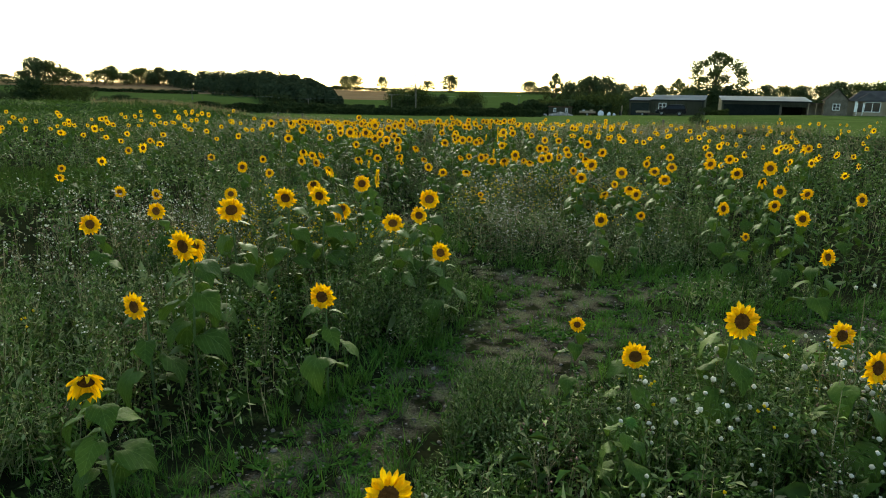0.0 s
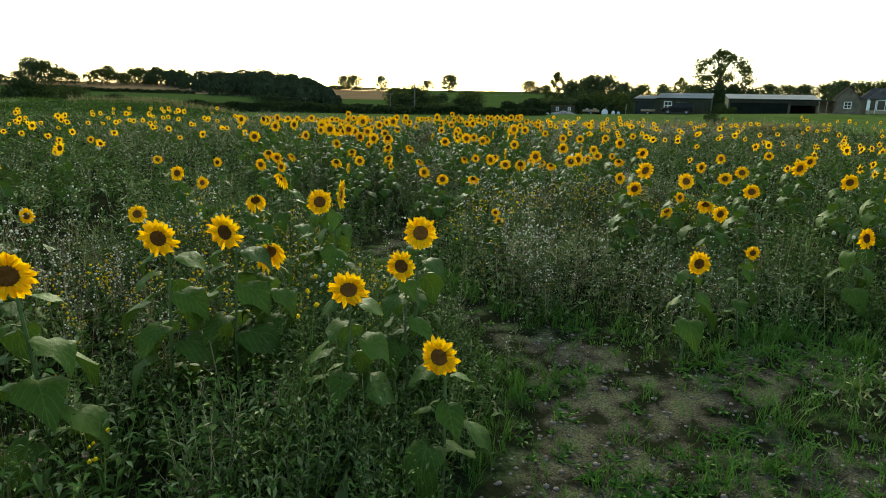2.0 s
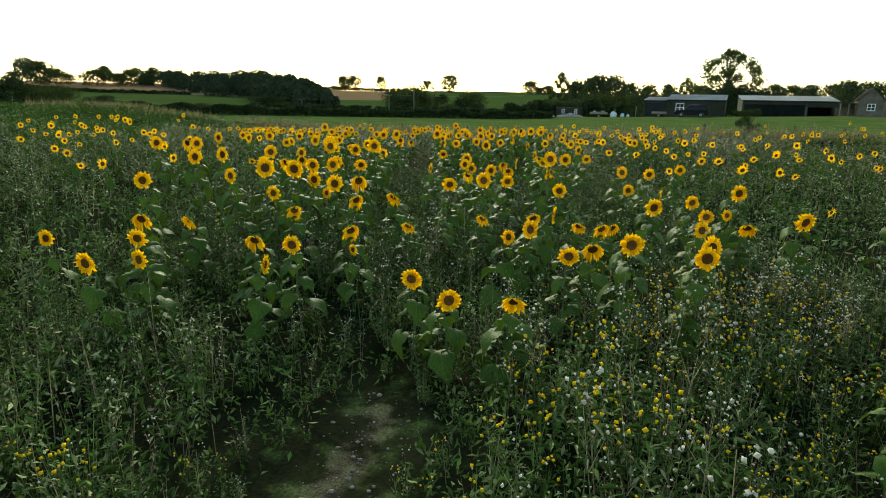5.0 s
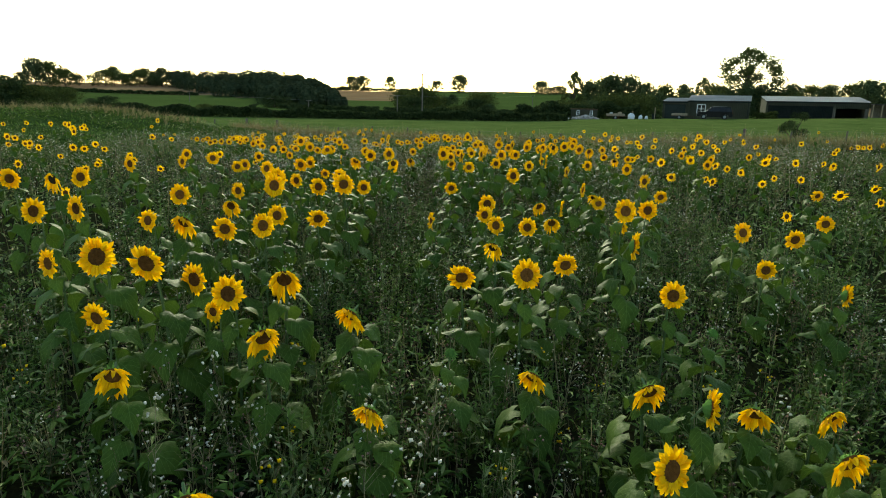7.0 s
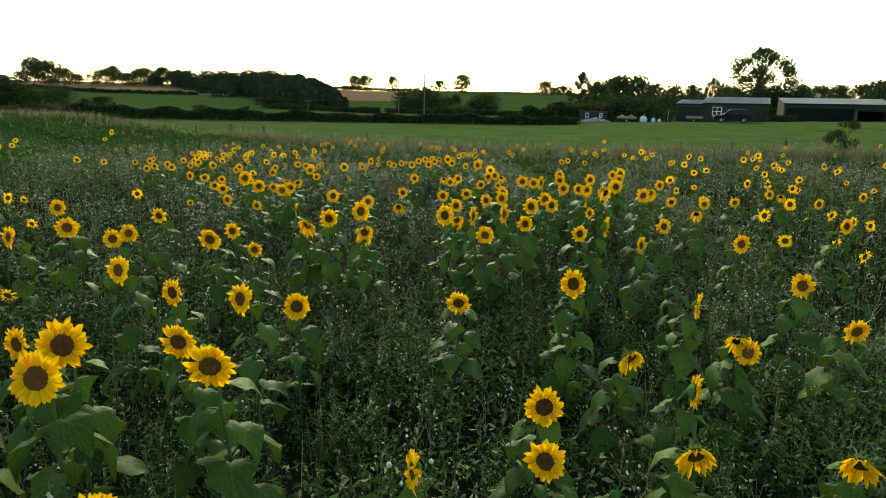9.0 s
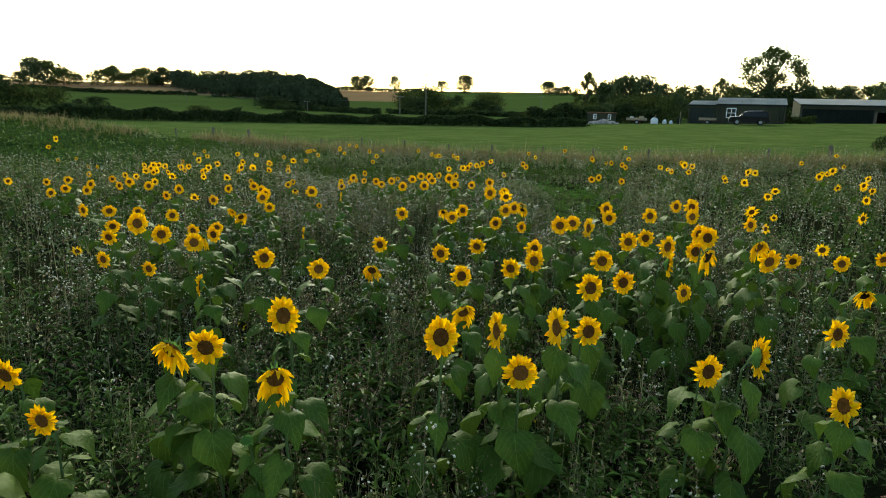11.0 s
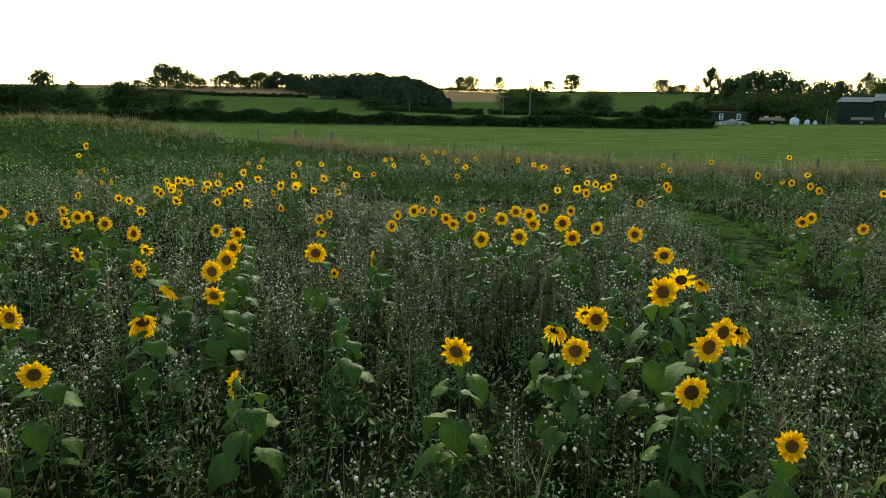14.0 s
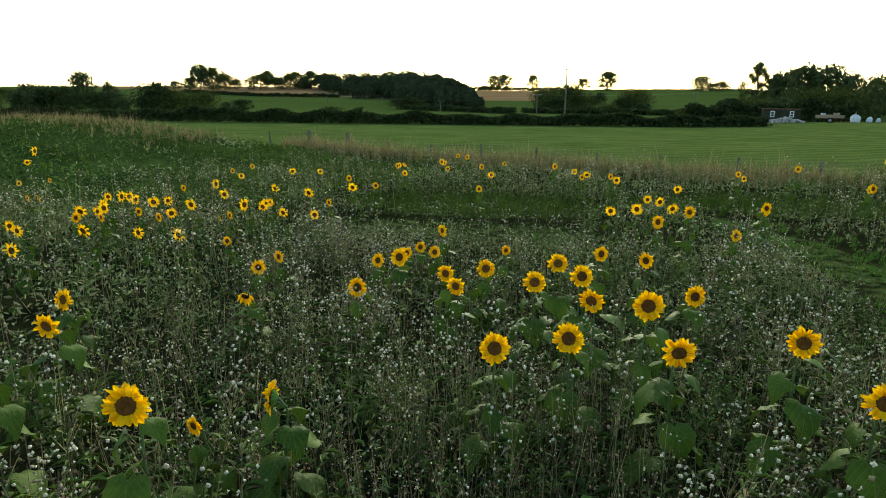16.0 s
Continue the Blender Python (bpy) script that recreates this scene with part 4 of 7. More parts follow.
def make_car(name, x, y, turn, paint, label, dims):
    """A parked car built from its side outline; its nose points to -x."""
    length, height, wide = dims
    g = float(ground_z(x, y))
    car = root(name, Matrix.Translation((x, y, g)) @ Matrix.Rotation(radians(turn), 4, "Z"), label, "car")
    q, k = length / 4.95, height / 1.86
    side = [(-2.45, 0.42), (-2.48, 0.75), (-2.36, 1.02), (-1.2, 1.12), (-0.55, 1.74), (-0.3, 1.8), (1.6, 1.84), (2.1, 1.76), (2.34, 1.15), (2.44, 1.05), (2.46, 0.5), (2.3, 0.36), (1.95, 0.36), (1.78, 0.68), (1.42, 0.8), (1.05, 0.68), (0.88, 0.34), (-0.95, 0.34), (-1.1, 0.66), (-1.45, 0.8), (-1.8, 0.66), (-1.95, 0.38)]
    bm = bmesh.new()
    f = bm.faces.new([bm.verts.new((a * q, -wide / 2, b * k)) for a, b in side])
    r = bmesh.ops.extrude_face_region(bm, geom=[f])
    bmesh.ops.translate(bm, verts=[v for v in r["geom"] if isinstance(v, bmesh.types.BMVert)], vec=(0, wide, 0))
    for v in bm.verts:
        if v.co.z > 1.2 * k:
            v.co.y *= 0.86
    bmesh.ops.recalc_face_normals(bm, faces=bm.faces)
    bmesh.ops.bevel(bm, geom=[e for e in bm.edges if abs(e.verts[0].co.y - e.verts[1].co.y) < 0.2], offset=0.03, segments=2, affect="EDGES")
    part("body", bm, paint, car)
    for s in (-1, 1):
        for a in ((-1.02, -0.36, -0.36, -1.02), (-0.3, 0.7, 0.7, -0.3), (0.78, 1.5, 1.5, 0.78), (1.58, 2.12, 2.02, 1.58)):
            bm = bmesh.new()
            z0, z1 = 1.17, 1.66
            first = a[0] < -1
            pts = [(a[0], z0), (a[1], z0), (a[2], z1), (-0.52 if first else a[3], z1)]
            face = bm.faces.new([bm.verts.new((u * q, s * wide / 2 * (1.008 - 0.14 * (z - 1.12) / 0.7 * (z > 1.2)), z * k)) for u, z in pts])
            bmesh.ops.solidify(bm, geom=[face], thickness=0.012)
            part("side_window", bm, M_GLASS, car)
        for a in (-1.45, 1.42):
            wheel(car, a * q, s * (wide / 2 - 0.1), 0.37 * k, 0.24)
        part("headlight", box(-2.5 * q, -2.3 * q, s * wide / 2 * 0.9 - 0.12, s * wide / 2 * 0.9 + 0.1, 0.78 * k, 0.95 * k, 0.03), M_ALLOY, car)
        part("tail_light", box(2.33 * q, 2.45 * q, s * wide / 2 * 0.92 - 0.08, s * wide / 2 * 0.92 + 0.09, 0.8 * k, 1.35 * k, 0.02), M_RUST, car)
        part("roof_rail", tube_bm(bmesh.new(), [(-0.3 * q, s * wide * 0.36, 1.9 * k), (1.7 * q, s * wide * 0.36, 1.92 * k)], [0.025, 0.025], 6), M_ALLOY, car)
        part("mirror", box(-0.95 * q, -0.75 * q, s * (wide / 2 + 0.12) - 0.1, s * (wide / 2 + 0.12) + 0.1, 1.12 * k, 1.3 * k, 0.03), paint, car)
    for a, b, c, d in ((-1.14, 1.15, -0.58, 1.7), (2.14, 1.66, 2.32, 1.2)):
        bm = bmesh.new()
        face = bm.faces.new([bm.verts.new(p) for p in ((a * q - 0.012, -wide * 0.4, b * k + 0.012), (a * q - 0.012, wide * 0.4, b * k + 0.012), (c * q - 0.012, wide * 0.38, d * k + 0.012), (c * q - 0.012, -wide * 0.38, d * k + 0.012))])
        bmesh.ops.solidify(bm, geom=[face], thickness=0.012)
        part("windscreen", bm, M_GLASS, car)


make_car("parked_car", 38.7, 108.5, -20, M_CARPAINT, "black off-road estate car parked on the grass", (4.95, 1.86, 1.95))
make_car("parked_car", 79.5, 101.0, 60, M_WHITE, "white family car parked beside the bungalow", (4.3, 1.5, 1.75))


# ---------------------------------------------------------------- yard clutter
def rubble_heap(x, y, n, spread, seed):
    rng = random.Random(seed)
    bm = bmesh.new()
    g = float(ground_z(x, y))
    for k in range(n):
        a, d = rng.uniform(0, 6.28), spread * rng.random() ** 0.7
        z = 0.55 * (1 - d / spread) + 0.05
        r = rng.uniform(0.1, 0.24)
        m = Matrix.Translation((x + math.cos(a) * d * 1.6, y + math.sin(a) * d * 0.7, g + z)) @ Euler((rng.uniform(0, 3), rng.uniform(0, 3), rng.uniform(0, 3))).to_matrix().to_4x4() @ Matrix.Diagonal((r * 1.4, r, r * 0.8, 1))
        bmesh.ops.create_icosphere(bm, subdivisions=1, radius=1, matrix=m)
    tagged(part("rubble_heap", bm, M_RUBBLE), "heap of pale broken stone and rubble", "rubble", "", "stuff")


rubble_heap(22.0, 120.5, 90, 1.6, 3)
rubble_heap(18.2, 121.5, 16, 0.9, 4)


def make_trailer(x, y, turn, length, label, load):
    g = float(ground_z(x, y))
    t = root("farm_trailer", Matrix.Translation((x, y, g)) @ Matrix.Rotation(radians(turn), 4, "Z"), label, "trailer")
    part("bed", box(0, length, 0, 1.6, 0.5, 0.62, 0.02), M_RUST, t)
    for a in (0.0, 1.55):
        part("side_board", box(0, length, a, a + 0.05, 0.62, 0.95), M_TIMBER, t)
    part("drawbar", tube_bm(bmesh.new(), [(length, 0.8, 0.55), (length + 1.1, 0.8, 0.45)], [0.05, 0.04], 6), M_RUST, t)
    for b in (0.05, 1.55):
        wheel(t, length * 0.5, b, 0.32, 0.2)
    if load:
        rng = random.Random(int(length * 10))
        for k in range(7):
            a = 0.2 + k * (length - 0.6) / 7
            part("scrap", box(a, a + rng.uniform(0.3, 0.6), 0.2, 1.4, 0.63, 0.75 + rng.uniform(0, 0.5), 0.03), rng.choice((M_RUST, M_ROOF_OLD, M_TIMBER)), t)


make_trailer(25.5, 120.5, -12, 3.0, "old flat trailer piled with scrap", True)
make_trailer(35.3, 117.2, -22, 2.4, "small dark trailer parked by the barn door", False)


def make_sack(x, y, h, seed):
    """A slumped, crumpled bulk sack with a gathered neck."""
    rng = random.Random(seed)
    bm = bmesh.new()
    bmesh.ops.create_uvsphere(bm, u_segments=20, v_segments=14, radius=1)
    for v in bm.verts:
        up = (v.co.z + 1) / 2
        fold = 1 + 0.22 * noise.noise(Vector((v.co.x * 2.6, v.co.y * 2.6, v.co.z * 1.4 + seed))) + 0.09 * noise.noise(v.co * 7)
        slim = (1.0 - 0.3 * up * up) if up < 0.72 else 0.84 - 1.3 * (up - 0.72)
        flat = max(abs(v.co.x), abs(v.co.y)) + 0.25
        v.co = Vector((v.co.x / flat * fold * slim * h * 0.62, v.co.y / flat * fold * slim * h * 0.5, up * h * (0.92 + 0.16 * noise.noise(Vector((v.co.x * 1.7, v.co.y * 1.7, seed))))))
    ob = part("sack", bm, M_SACK)
    ob.matrix_basis = Matrix.Translation((x, y, float(ground_z(x, y)) - 0.03)) @ Matrix.Rotation(rng.uniform(0, 1.5), 4, "Z")
    tagged(ob, "slumped white bulk sack standing on the grass", "sack", "sacks in the yard")


make_sack(29.0, 118.0, 1.1, 1)
make_sack(30.6, 118.2, 0.75, 2)
make_sack(31.5, 118.0, 0.6, 5)


def make_lean_to(x, y, turn):
    g = float(ground_z(x, y))
    t = root("open_lean_to", Matrix.Translation((x, y, g)) @ Matrix.Rotation(radians(turn), 4, "Z"), "open timber lean-to with sloping roof", "lean-to")
    for a, b in ((0.1, 1.35), (3.7, 2.0)):
        for c in (0.1, 1.9):
            part("post", tube_bm(bmesh.new(), [(a, c, -0.1), (a, c, b)], [0.06, 0.05], 6), M_TIMBER, t)
    bm = bmesh.new()
    f = bm.faces.new([bm.verts.new(c) for c in ((-0.2, -0.1, 1.32), (4.0, -0.1, 2.08), (4.0, 2.1, 2.08), (-0.2, 2.1, 1.32))])
    bmesh.ops.solidify(bm, geom=[f], thickness=0.07)
    part("roof", bm, M_DARKDOOR, t)


make_lean_to(29.4, 119.5, -20)


def make_bin(x, y, mat, label):
    g = float(ground_z(x, y))
    b = root("oil_drum", Matrix.Translation((x, y, g)), label, "drum", "drums in the yard")
    part("shell", tube_bm(bmesh.new(), [(0, 0, 0), (0, 0, 0.3), (0, 0, 0.32), (0, 0, 0.6), (0, 0, 0.88)], [0.29, 0.29, 0.305, 0.29, 0.29], 14), mat, b)


make_bin(27.6, 121.2, M_RUST, "rusty steel drum standing in the yard")
make_bin(33.0, 119.0, M_DARKDOOR, "dark steel drum standing near the barn")


# ---------------------------------------------------------------- sunflowers
def leaf_mesh(name, length, width, droop, rng):
    """A heart-shaped leaf with its stalk: starts at the origin, runs along +y, folds along the midrib and hangs."""
    bm = bmesh.new()
    stalk = 0.46 * length
    rise = 0.3 * length
    tube_bm(bm, [(0, 0, 0), (0, stalk * 0.5, rise * 0.75), (0, stalk, rise)], [0.0056, 0.0046, 0.004], 3)
    us = (0.0, 0.06, 0.16, 0.3, 0.45, 0.6, 0.75, 0.88, 1.0)
    ws = (0.3, 0.78, 0.98, 1.0, 0.87, 0.67, 0.42, 0.19, 0.0)
    back = (0.16, 0.12, 0.06, 0.01, 0, 0, 0, 0, 0)
    rows = []
    y, z, last = stalk, rise, 0.0
    swing = rng.uniform(-0.12, 0.12)
    for q, (u, w, b) in enumerate(zip(us, ws, back)):
        a = 0.35 + droop * ((u + last) / 2) ** 0.7
        y, z, last = y + length * (u - last) * math.cos(a), z - length * (u - last) * math.sin(a), u
        row = []
        for k in (-1, -0.5, 0, 0.5, 1):
            tooth = 1 + (0.07 if q % 2 else -0.05) * (abs(k) == 1) * rng.uniform(0.5, 1.3)
            x = k * w * tooth * width / 2 + swing * u * u * length
            wob = 0.02 * length / 0.2 * math.sin(8 * u + 2.4 * k) * abs(k) * rng.uniform(0.4, 1.2)
            row.append(bm.verts.new((x, y - b * length * abs(k) * 1.2, z + abs(k) * w * width * 0.26 - k * k * w * width * 0.2 + wob)))
        rows.append(row)
    for r0, r1 in zip(rows, rows[1:]):
        for k in range(4):
            bm.faces.new((r0[k], r0[k + 1], r1[k + 1], r1[k]))
    bmesh.ops.remove_doubles(bm, verts=bm.verts, dist=0.0004)
    me = bpy.data.meshes.new(name)
    bm.to_mesh(me)
    bm.free()
    me.materials.append(M_LEAF)
    me.polygons.foreach_set("use_smooth", np.ones(len(me.polygons), bool))
    return me


def petals_bm(r0, r1, n, rng, ragged=0.0, sag=Vector()):
    """Two rings of pointed, creased ray petals round +z."""
    bm = bmesh.new()
    for ring in (0, 1):
        for k in range(n):
            if rng.random() < ragged:
                continue
            a = 2 * math.pi * (k + 0.5 * ring + rng.uniform(-0.3, 0.3)) / n
            length = (r1 - r0) * rng.uniform(0.74, 1.12) * (0.86 if ring else 1.0)
            w = r1 * 0.27 * rng.uniform(0.8, 1.2)
            lift, curl, twist = rng.uniform(0.0, 0.3) + 0.12 * ring + 0.35 * sag.length * rng.uniform(0.3, 1.2), rng.uniform(-0.5, 0.35), rng.uniform(-0.5, 0.5)
            m = Matrix.Rotation(a, 4, "Z") @ Matrix.Translation((r0, 0, 0.004 * ring)) @ Matrix.Rotation(-lift, 4, "Y") @ Matrix.Rotation(twist, 4, "X")
            rows = []
            for u, s in ((0, 0.6), (0.42, 1.0), (0.8, 0.74)):
                x, z = u * length, curl * u * u * length
                rows.append([bm.verts.new(m @ Vector((x, t * s * w / 2, z + (0.012 * s if t == 0 else 0))) + sag * (0.75 * u * u * length)) for t in (-1, 0, 1)])
            tip = bm.verts.new(m @ Vector((length, rng.uniform(-0.1, 0.1) * w, curl * length)) + sag * (0.75 * length))
            for q0, q1 in zip(rows, rows[1:]):
                for j in (0, 1):
                    bm.faces.new((q0[j], q0[j + 1], q1[j + 1], q1[j]))
            bm.faces.new((rows[-1][0], rows[-1][1], tip))
            bm.faces.new((rows[-1][1], rows[-1][2], tip))
    return bm


def disc_bm(r, rng, seg=18):
    """The domed seed disc with a ring of florets and a slightly sunk middle."""
    bm = bmesh.new()
    rings = []
    for q, z in ((1.0, -0.1), (0.97, 0.12), (0.8, 0.26), (0.55, 0.27), (0.28, 0.2)):
        rings.append([bm.verts.new((math.cos(2 * math.pi * (k + 0.5 * (len(rings) % 2)) / seg) * r * q, math.sin(2 * math.pi * (k + 0.5 * (len(rings) % 2)) / seg) * r * q, r * (z + rng.uniform(-0.04, 0.04)))) for k in range(seg)])
    for r0, r1 in zip(rings, rings[1:]):
        for k in range(seg):
            bm.faces.new((r0[k], r0[(k + 1) % seg], r1[(k + 1) % seg], r1[k]))
    mid = bm.verts.new((0, 0, r * 0.16))
    for k in range(seg):
        bm.faces.new((rings[-1][k], rings[-1][(k + 1) % seg], mid))
    bm.faces.new(rings[0][::-1])
    return bm


def bracts_bm(r, rng):
    """The green cup behind the disc with its ring of pointed bracts."""
    bm = bmesh.new()
    tube_bm(bm, [(0, 0, -0.75 * r), (0, 0, -0.4 * r), (0, 0, -0.1 * r)], [0.25 * r, 0.75 * r, 1.0 * r], 10)
    for k in range(15):
        a = 2 * math.pi * k / 15
        m = Matrix.Rotation(a, 4, "Z")
        w, length = r * 0.32, r * rng.uniform(0.55, 0.95)
        p = [m @ Vector(c) for c in ((r * 0.9, -w / 2, -0.2 * r), (r * 0.9, w / 2, -0.2 * r), (r * 0.9 + length, 0, -0.3 * r))]
        bm.faces.new([bm.verts.new(c) for c in p])
    return bm


def bud_bm(r, rng):
    """A closed green bud: a flattened ball wrapped in pointed bracts."""
    bm = bracts_bm(r, rng)
    bmesh.ops.create_icosphere(bm, subdivisions=2, radius=r * 0.95, matrix=Matrix.Diagonal((1, 1, 0.55, 1)))
    for k in range(14):
        a = 2 * math.pi * k / 14
        m = Matrix.Rotation(a, 4, "Z")
        p = [m @ Vector(c) for c in ((r * 0.95, -r * 0.2, 0), (r * 0.95, r * 0.2, 0), (r * 0.45, 0, r * rng.uniform(0.6, 0.95)))]
        bm.faces.new([bm.verts.new(c) for c in p])
    return bm


def make_sunflower(label, height, r_head, tilt, turn, leaves, seed, disc=None, ragged=0.0, group="sunflowers in the field"):
    """Stem, heart-shaped leaves and a head; the head faces -y, tilt degrees up from level, turned by turn degrees."""
    rng = random.Random(seed)
    plant = root("sunflower", Matrix.Identity(4), label, "sunflower", group)
    lean = rng.uniform(-0.05, 0.05)
    t, yaw = radians(tilt), radians(turn)
    face = Vector((math.sin(yaw) * math.cos(t), -math.cos(yaw) * math.cos(t), math.sin(t)))
    head_at = Vector((0, 0, height))
    r_disc = 0.46 * r_head
    neck = head_at - face * 0.7 * r_disc
    bow = Vector((neck.x - face.x * 0.05, neck.y - face.y * 0.05, height - (-0.05 if tilt <= -20 else 0.07)))
    foot = Vector((lean, 0.1 + rng.uniform(-0.03, 0.05), -0.05))
    top = Vector((bow.x * 0.6, bow.y * 0.5 + 0.06, height - 0.16 + (0.12 if tilt <= -20 else 0)))
    mid = foot.lerp(top, 0.5) + Vector((rng.uniform(-0.03, 0.03), rng.uniform(-0.03, 0.03), 0))
    q = max(0.5, r_head / 0.125)
    part("stem", tube_bm(bmesh.new(), [foot, mid, top, bow, neck], [0.013 * q, 0.011 * q, 0.0085 * q, 0.007 * q, 0.009 * q], 6), M_STEM, plant)
    mat = Matrix.Translation(head_at) @ face.to_track_quat("Z", "Y").to_matrix().to_4x4() @ Matrix.Rotation(rng.uniform(0, 6), 4, "Z")
    if disc is M_BRACT:
        part("flower_head", bud_bm(r_disc, rng), M_BRACT, plant, "closed green bud", mat)
        return add_leaves(plant, foot, mid, top, height, leaves, rng, 0.86 if r_head < 0.1 else 1.0)
    head = part("flower_head", disc_bm(r_disc, rng), disc or M_DISC, plant, at=mat)
    part("corolla", petals_bm(r_disc * 0.88, r_head, 20, rng, ragged, mat.to_3x3().inverted() @ Vector((0, 0, -1)) if tilt <= -20 else Vector()), M_PETAL, head)
    part("calyx", bracts_bm(r_disc, rng), M_BRACT, head)
    return add_leaves(plant, foot, mid, top, height, leaves, rng, 0.86 if r_head < 0.1 else 1.0)


def add_leaves(plant, foot, mid, top, height, leaves, rng, build=1.0):
    """Heart-shaped leaves spiralling up the stem, smaller towards the head."""
    leaves = round(leaves * (1.3 if height > 1 else 1.1))
    for k in range(leaves):
        u = (k + 0.6) / leaves
        z = height * (0.18 + 0.72 * u ** 0.85)
        p = foot.lerp(mid, z / mid.z) if z < mid.z else mid.lerp(top, min(1, (z - mid.z) / (top.z - mid.z)))
        a = 2.4 * k + rng.uniform(-0.4, 0.4)
        size = (1.28 - 0.6 * u ** 1.8) * rng.uniform(0.8, 1.1) * min(1.0, (height / 1.1) ** 0.7) * build
        ob = new("leaf", rng.choice(LEAVES))
        ob.parent = plant
        ob.matrix_basis = Matrix.Translation(p) @ Matrix.Rotation(a, 4, "Z") @ Matrix.Rotation(rng.uniform(-0.35, 0.25), 4, "X") @ Matrix.Rotation(rng.uniform(-0.3, 0.3), 4, "Y") @ Matrix.Diagonal((size, size, size, 1))
    return plant


lr = random.Random(5)
LEAVES = [leaf_mesh("leaf", *dims, lr) for dims in ((0.24, 0.22, 1.0), (0.26, 0.235, 1.2), (0.22, 0.18, 0.7), (0.25, 0.22, 1.45), (0.2, 0.15, 0.35), (0.25, 0.2, 0.9), (0.23, 0.22, 1.3))]
OPEN_LABEL = "yellow sunflower in full bloom with broad green leaves"
TALL = [make_sunflower(OPEN_LABEL, 1.25, r, tilt, turn, n, s) for r, tilt, turn, n, s in ((0.128, 8, 4, 9, 1), (0.122, 2, -10, 10, 2), (0.132, 12, 9, 8, 3), (0.118, -6, -4, 9, 4), (0.126, -14, 12, 9, 5), (0.115, 10, -16, 7, 6))]
LOW = [make_sunflower("short yellow sunflower with heart-shaped leaves among weeds", 0.9, r, tilt, turn, n, s) for r, tilt, turn, n, s in ((0.11, 10, 6, 7, 11), (0.104, 2, -12, 6, 12), (0.115, 14, 14, 7, 13), (0.1, -8, 0, 6, 14))]
SLIM = [make_sunflower("yellow sunflower with a smaller head and dark green leaves", 1.25, r, tilt, turn, n, s) for r, tilt, turn, n, s in ((0.12, 8, 5, 7, 71), (0.112, 0, -12, 7, 72), (0.124, 10, 10, 6, 73), (0.108, -10, -6, 7, 74), (0.117, 4, 20, 6, 75))]
SLIM_LOW = [make_sunflower("short sunflower with a small head among seeding weeds", 0.9, r, tilt, turn, n, s) for r, tilt, turn, n, s in ((0.105, 8, 6, 5, 76), (0.097, -4, -14, 5, 77), (0.108, 12, 12, 5, 78))]
SMALL = [make_sunflower("small young sunflower with few leaves", 0.9, r, tilt, turn, n, s) for r, tilt, turn, n, s in ((0.075, 12, 10, 6, 21), (0.068, -4, -20, 5, 22))]
NOD = [make_sunflower("nodding sunflower hanging its heavy head", 1.1, r, tilt, turn, n, s, None, 0.1) for r, tilt, turn, n, s in ((0.125, -24, 8, 9, 31), (0.128, -34, -22, 9, 32), (0.12, -20, 25, 8, 33))]
SIDE = [make_sunflower("sunflower turned sideways, petals partly curled", 1.1, r, tilt, turn, n, s, None, 0.15) for r, tilt, turn, n, s in ((0.118, -5, 75, 8, 41), (0.112, 5, -70, 8, 42))]
FADED = [make_sunflower("faded sunflower with dark disc and missing petals", 1.1, r, tilt, turn, n, s, M_WITHER, 0.45) for r, tilt, turn, n, s in ((0.11, -20, 15, 8, 51), (0.105, -35, -15, 7, 52))]
BUD = [make_sunflower("young green sunflower still in bud", 0.95, r, 55, turn, n, s, M_BRACT) for r, turn, n, s in ((0.075, 10, 9, 61), (0.065, -20, 8, 62))]

# Plants of the field, patch by patch along the way: x, y and height of the flower.
FIELD_PATCHES = []
FIELD_PATCHES.append((
    (-0.14, 2.22, 0.90), (2.72, 3.49, 0.95), (1.35, 3.80, 0.86), (2.10, 3.96, 1.06), (-2.18, 4.26, 0.97), (3.03, 4.30, 0.84), (-1.92, 4.56, 1.36),
    (-0.88, 4.61, 0.96), (-2.05, 6.02, 1.38), (0.04, 6.11, 0.96), (-0.49, 6.56, 1.17), (4.34, 6.65, 0.86), (-3.95, 6.82, 1.03), (-1.76, 6.99, 1.35),
    (-0.23, 7.19, 1.14), (-1.41, 7.20, 1.35), (-3.63, 7.76, 1.02), (-0.13, 7.78, 1.24), (4.66, 7.78, 1.08), (2.17, 8.12, 0.95), (-1.18, 9.18, 1.23),
    (4.30, 9.24, 0.95), (6.47, 9.38, 1.10), (5.27, 9.61, 0.95), (5.43, 9.81, 1.15), (-4.67, 10.00, 0.87), (-5.28, 10.02, 0.90), (6.07, 10.14, 1.07),
    (-3.53, 10.23, 0.87), (3.30, 10.33, 0.98), (-1.94, 10.66, 1.28), (5.70, 10.93, 1.18),
))
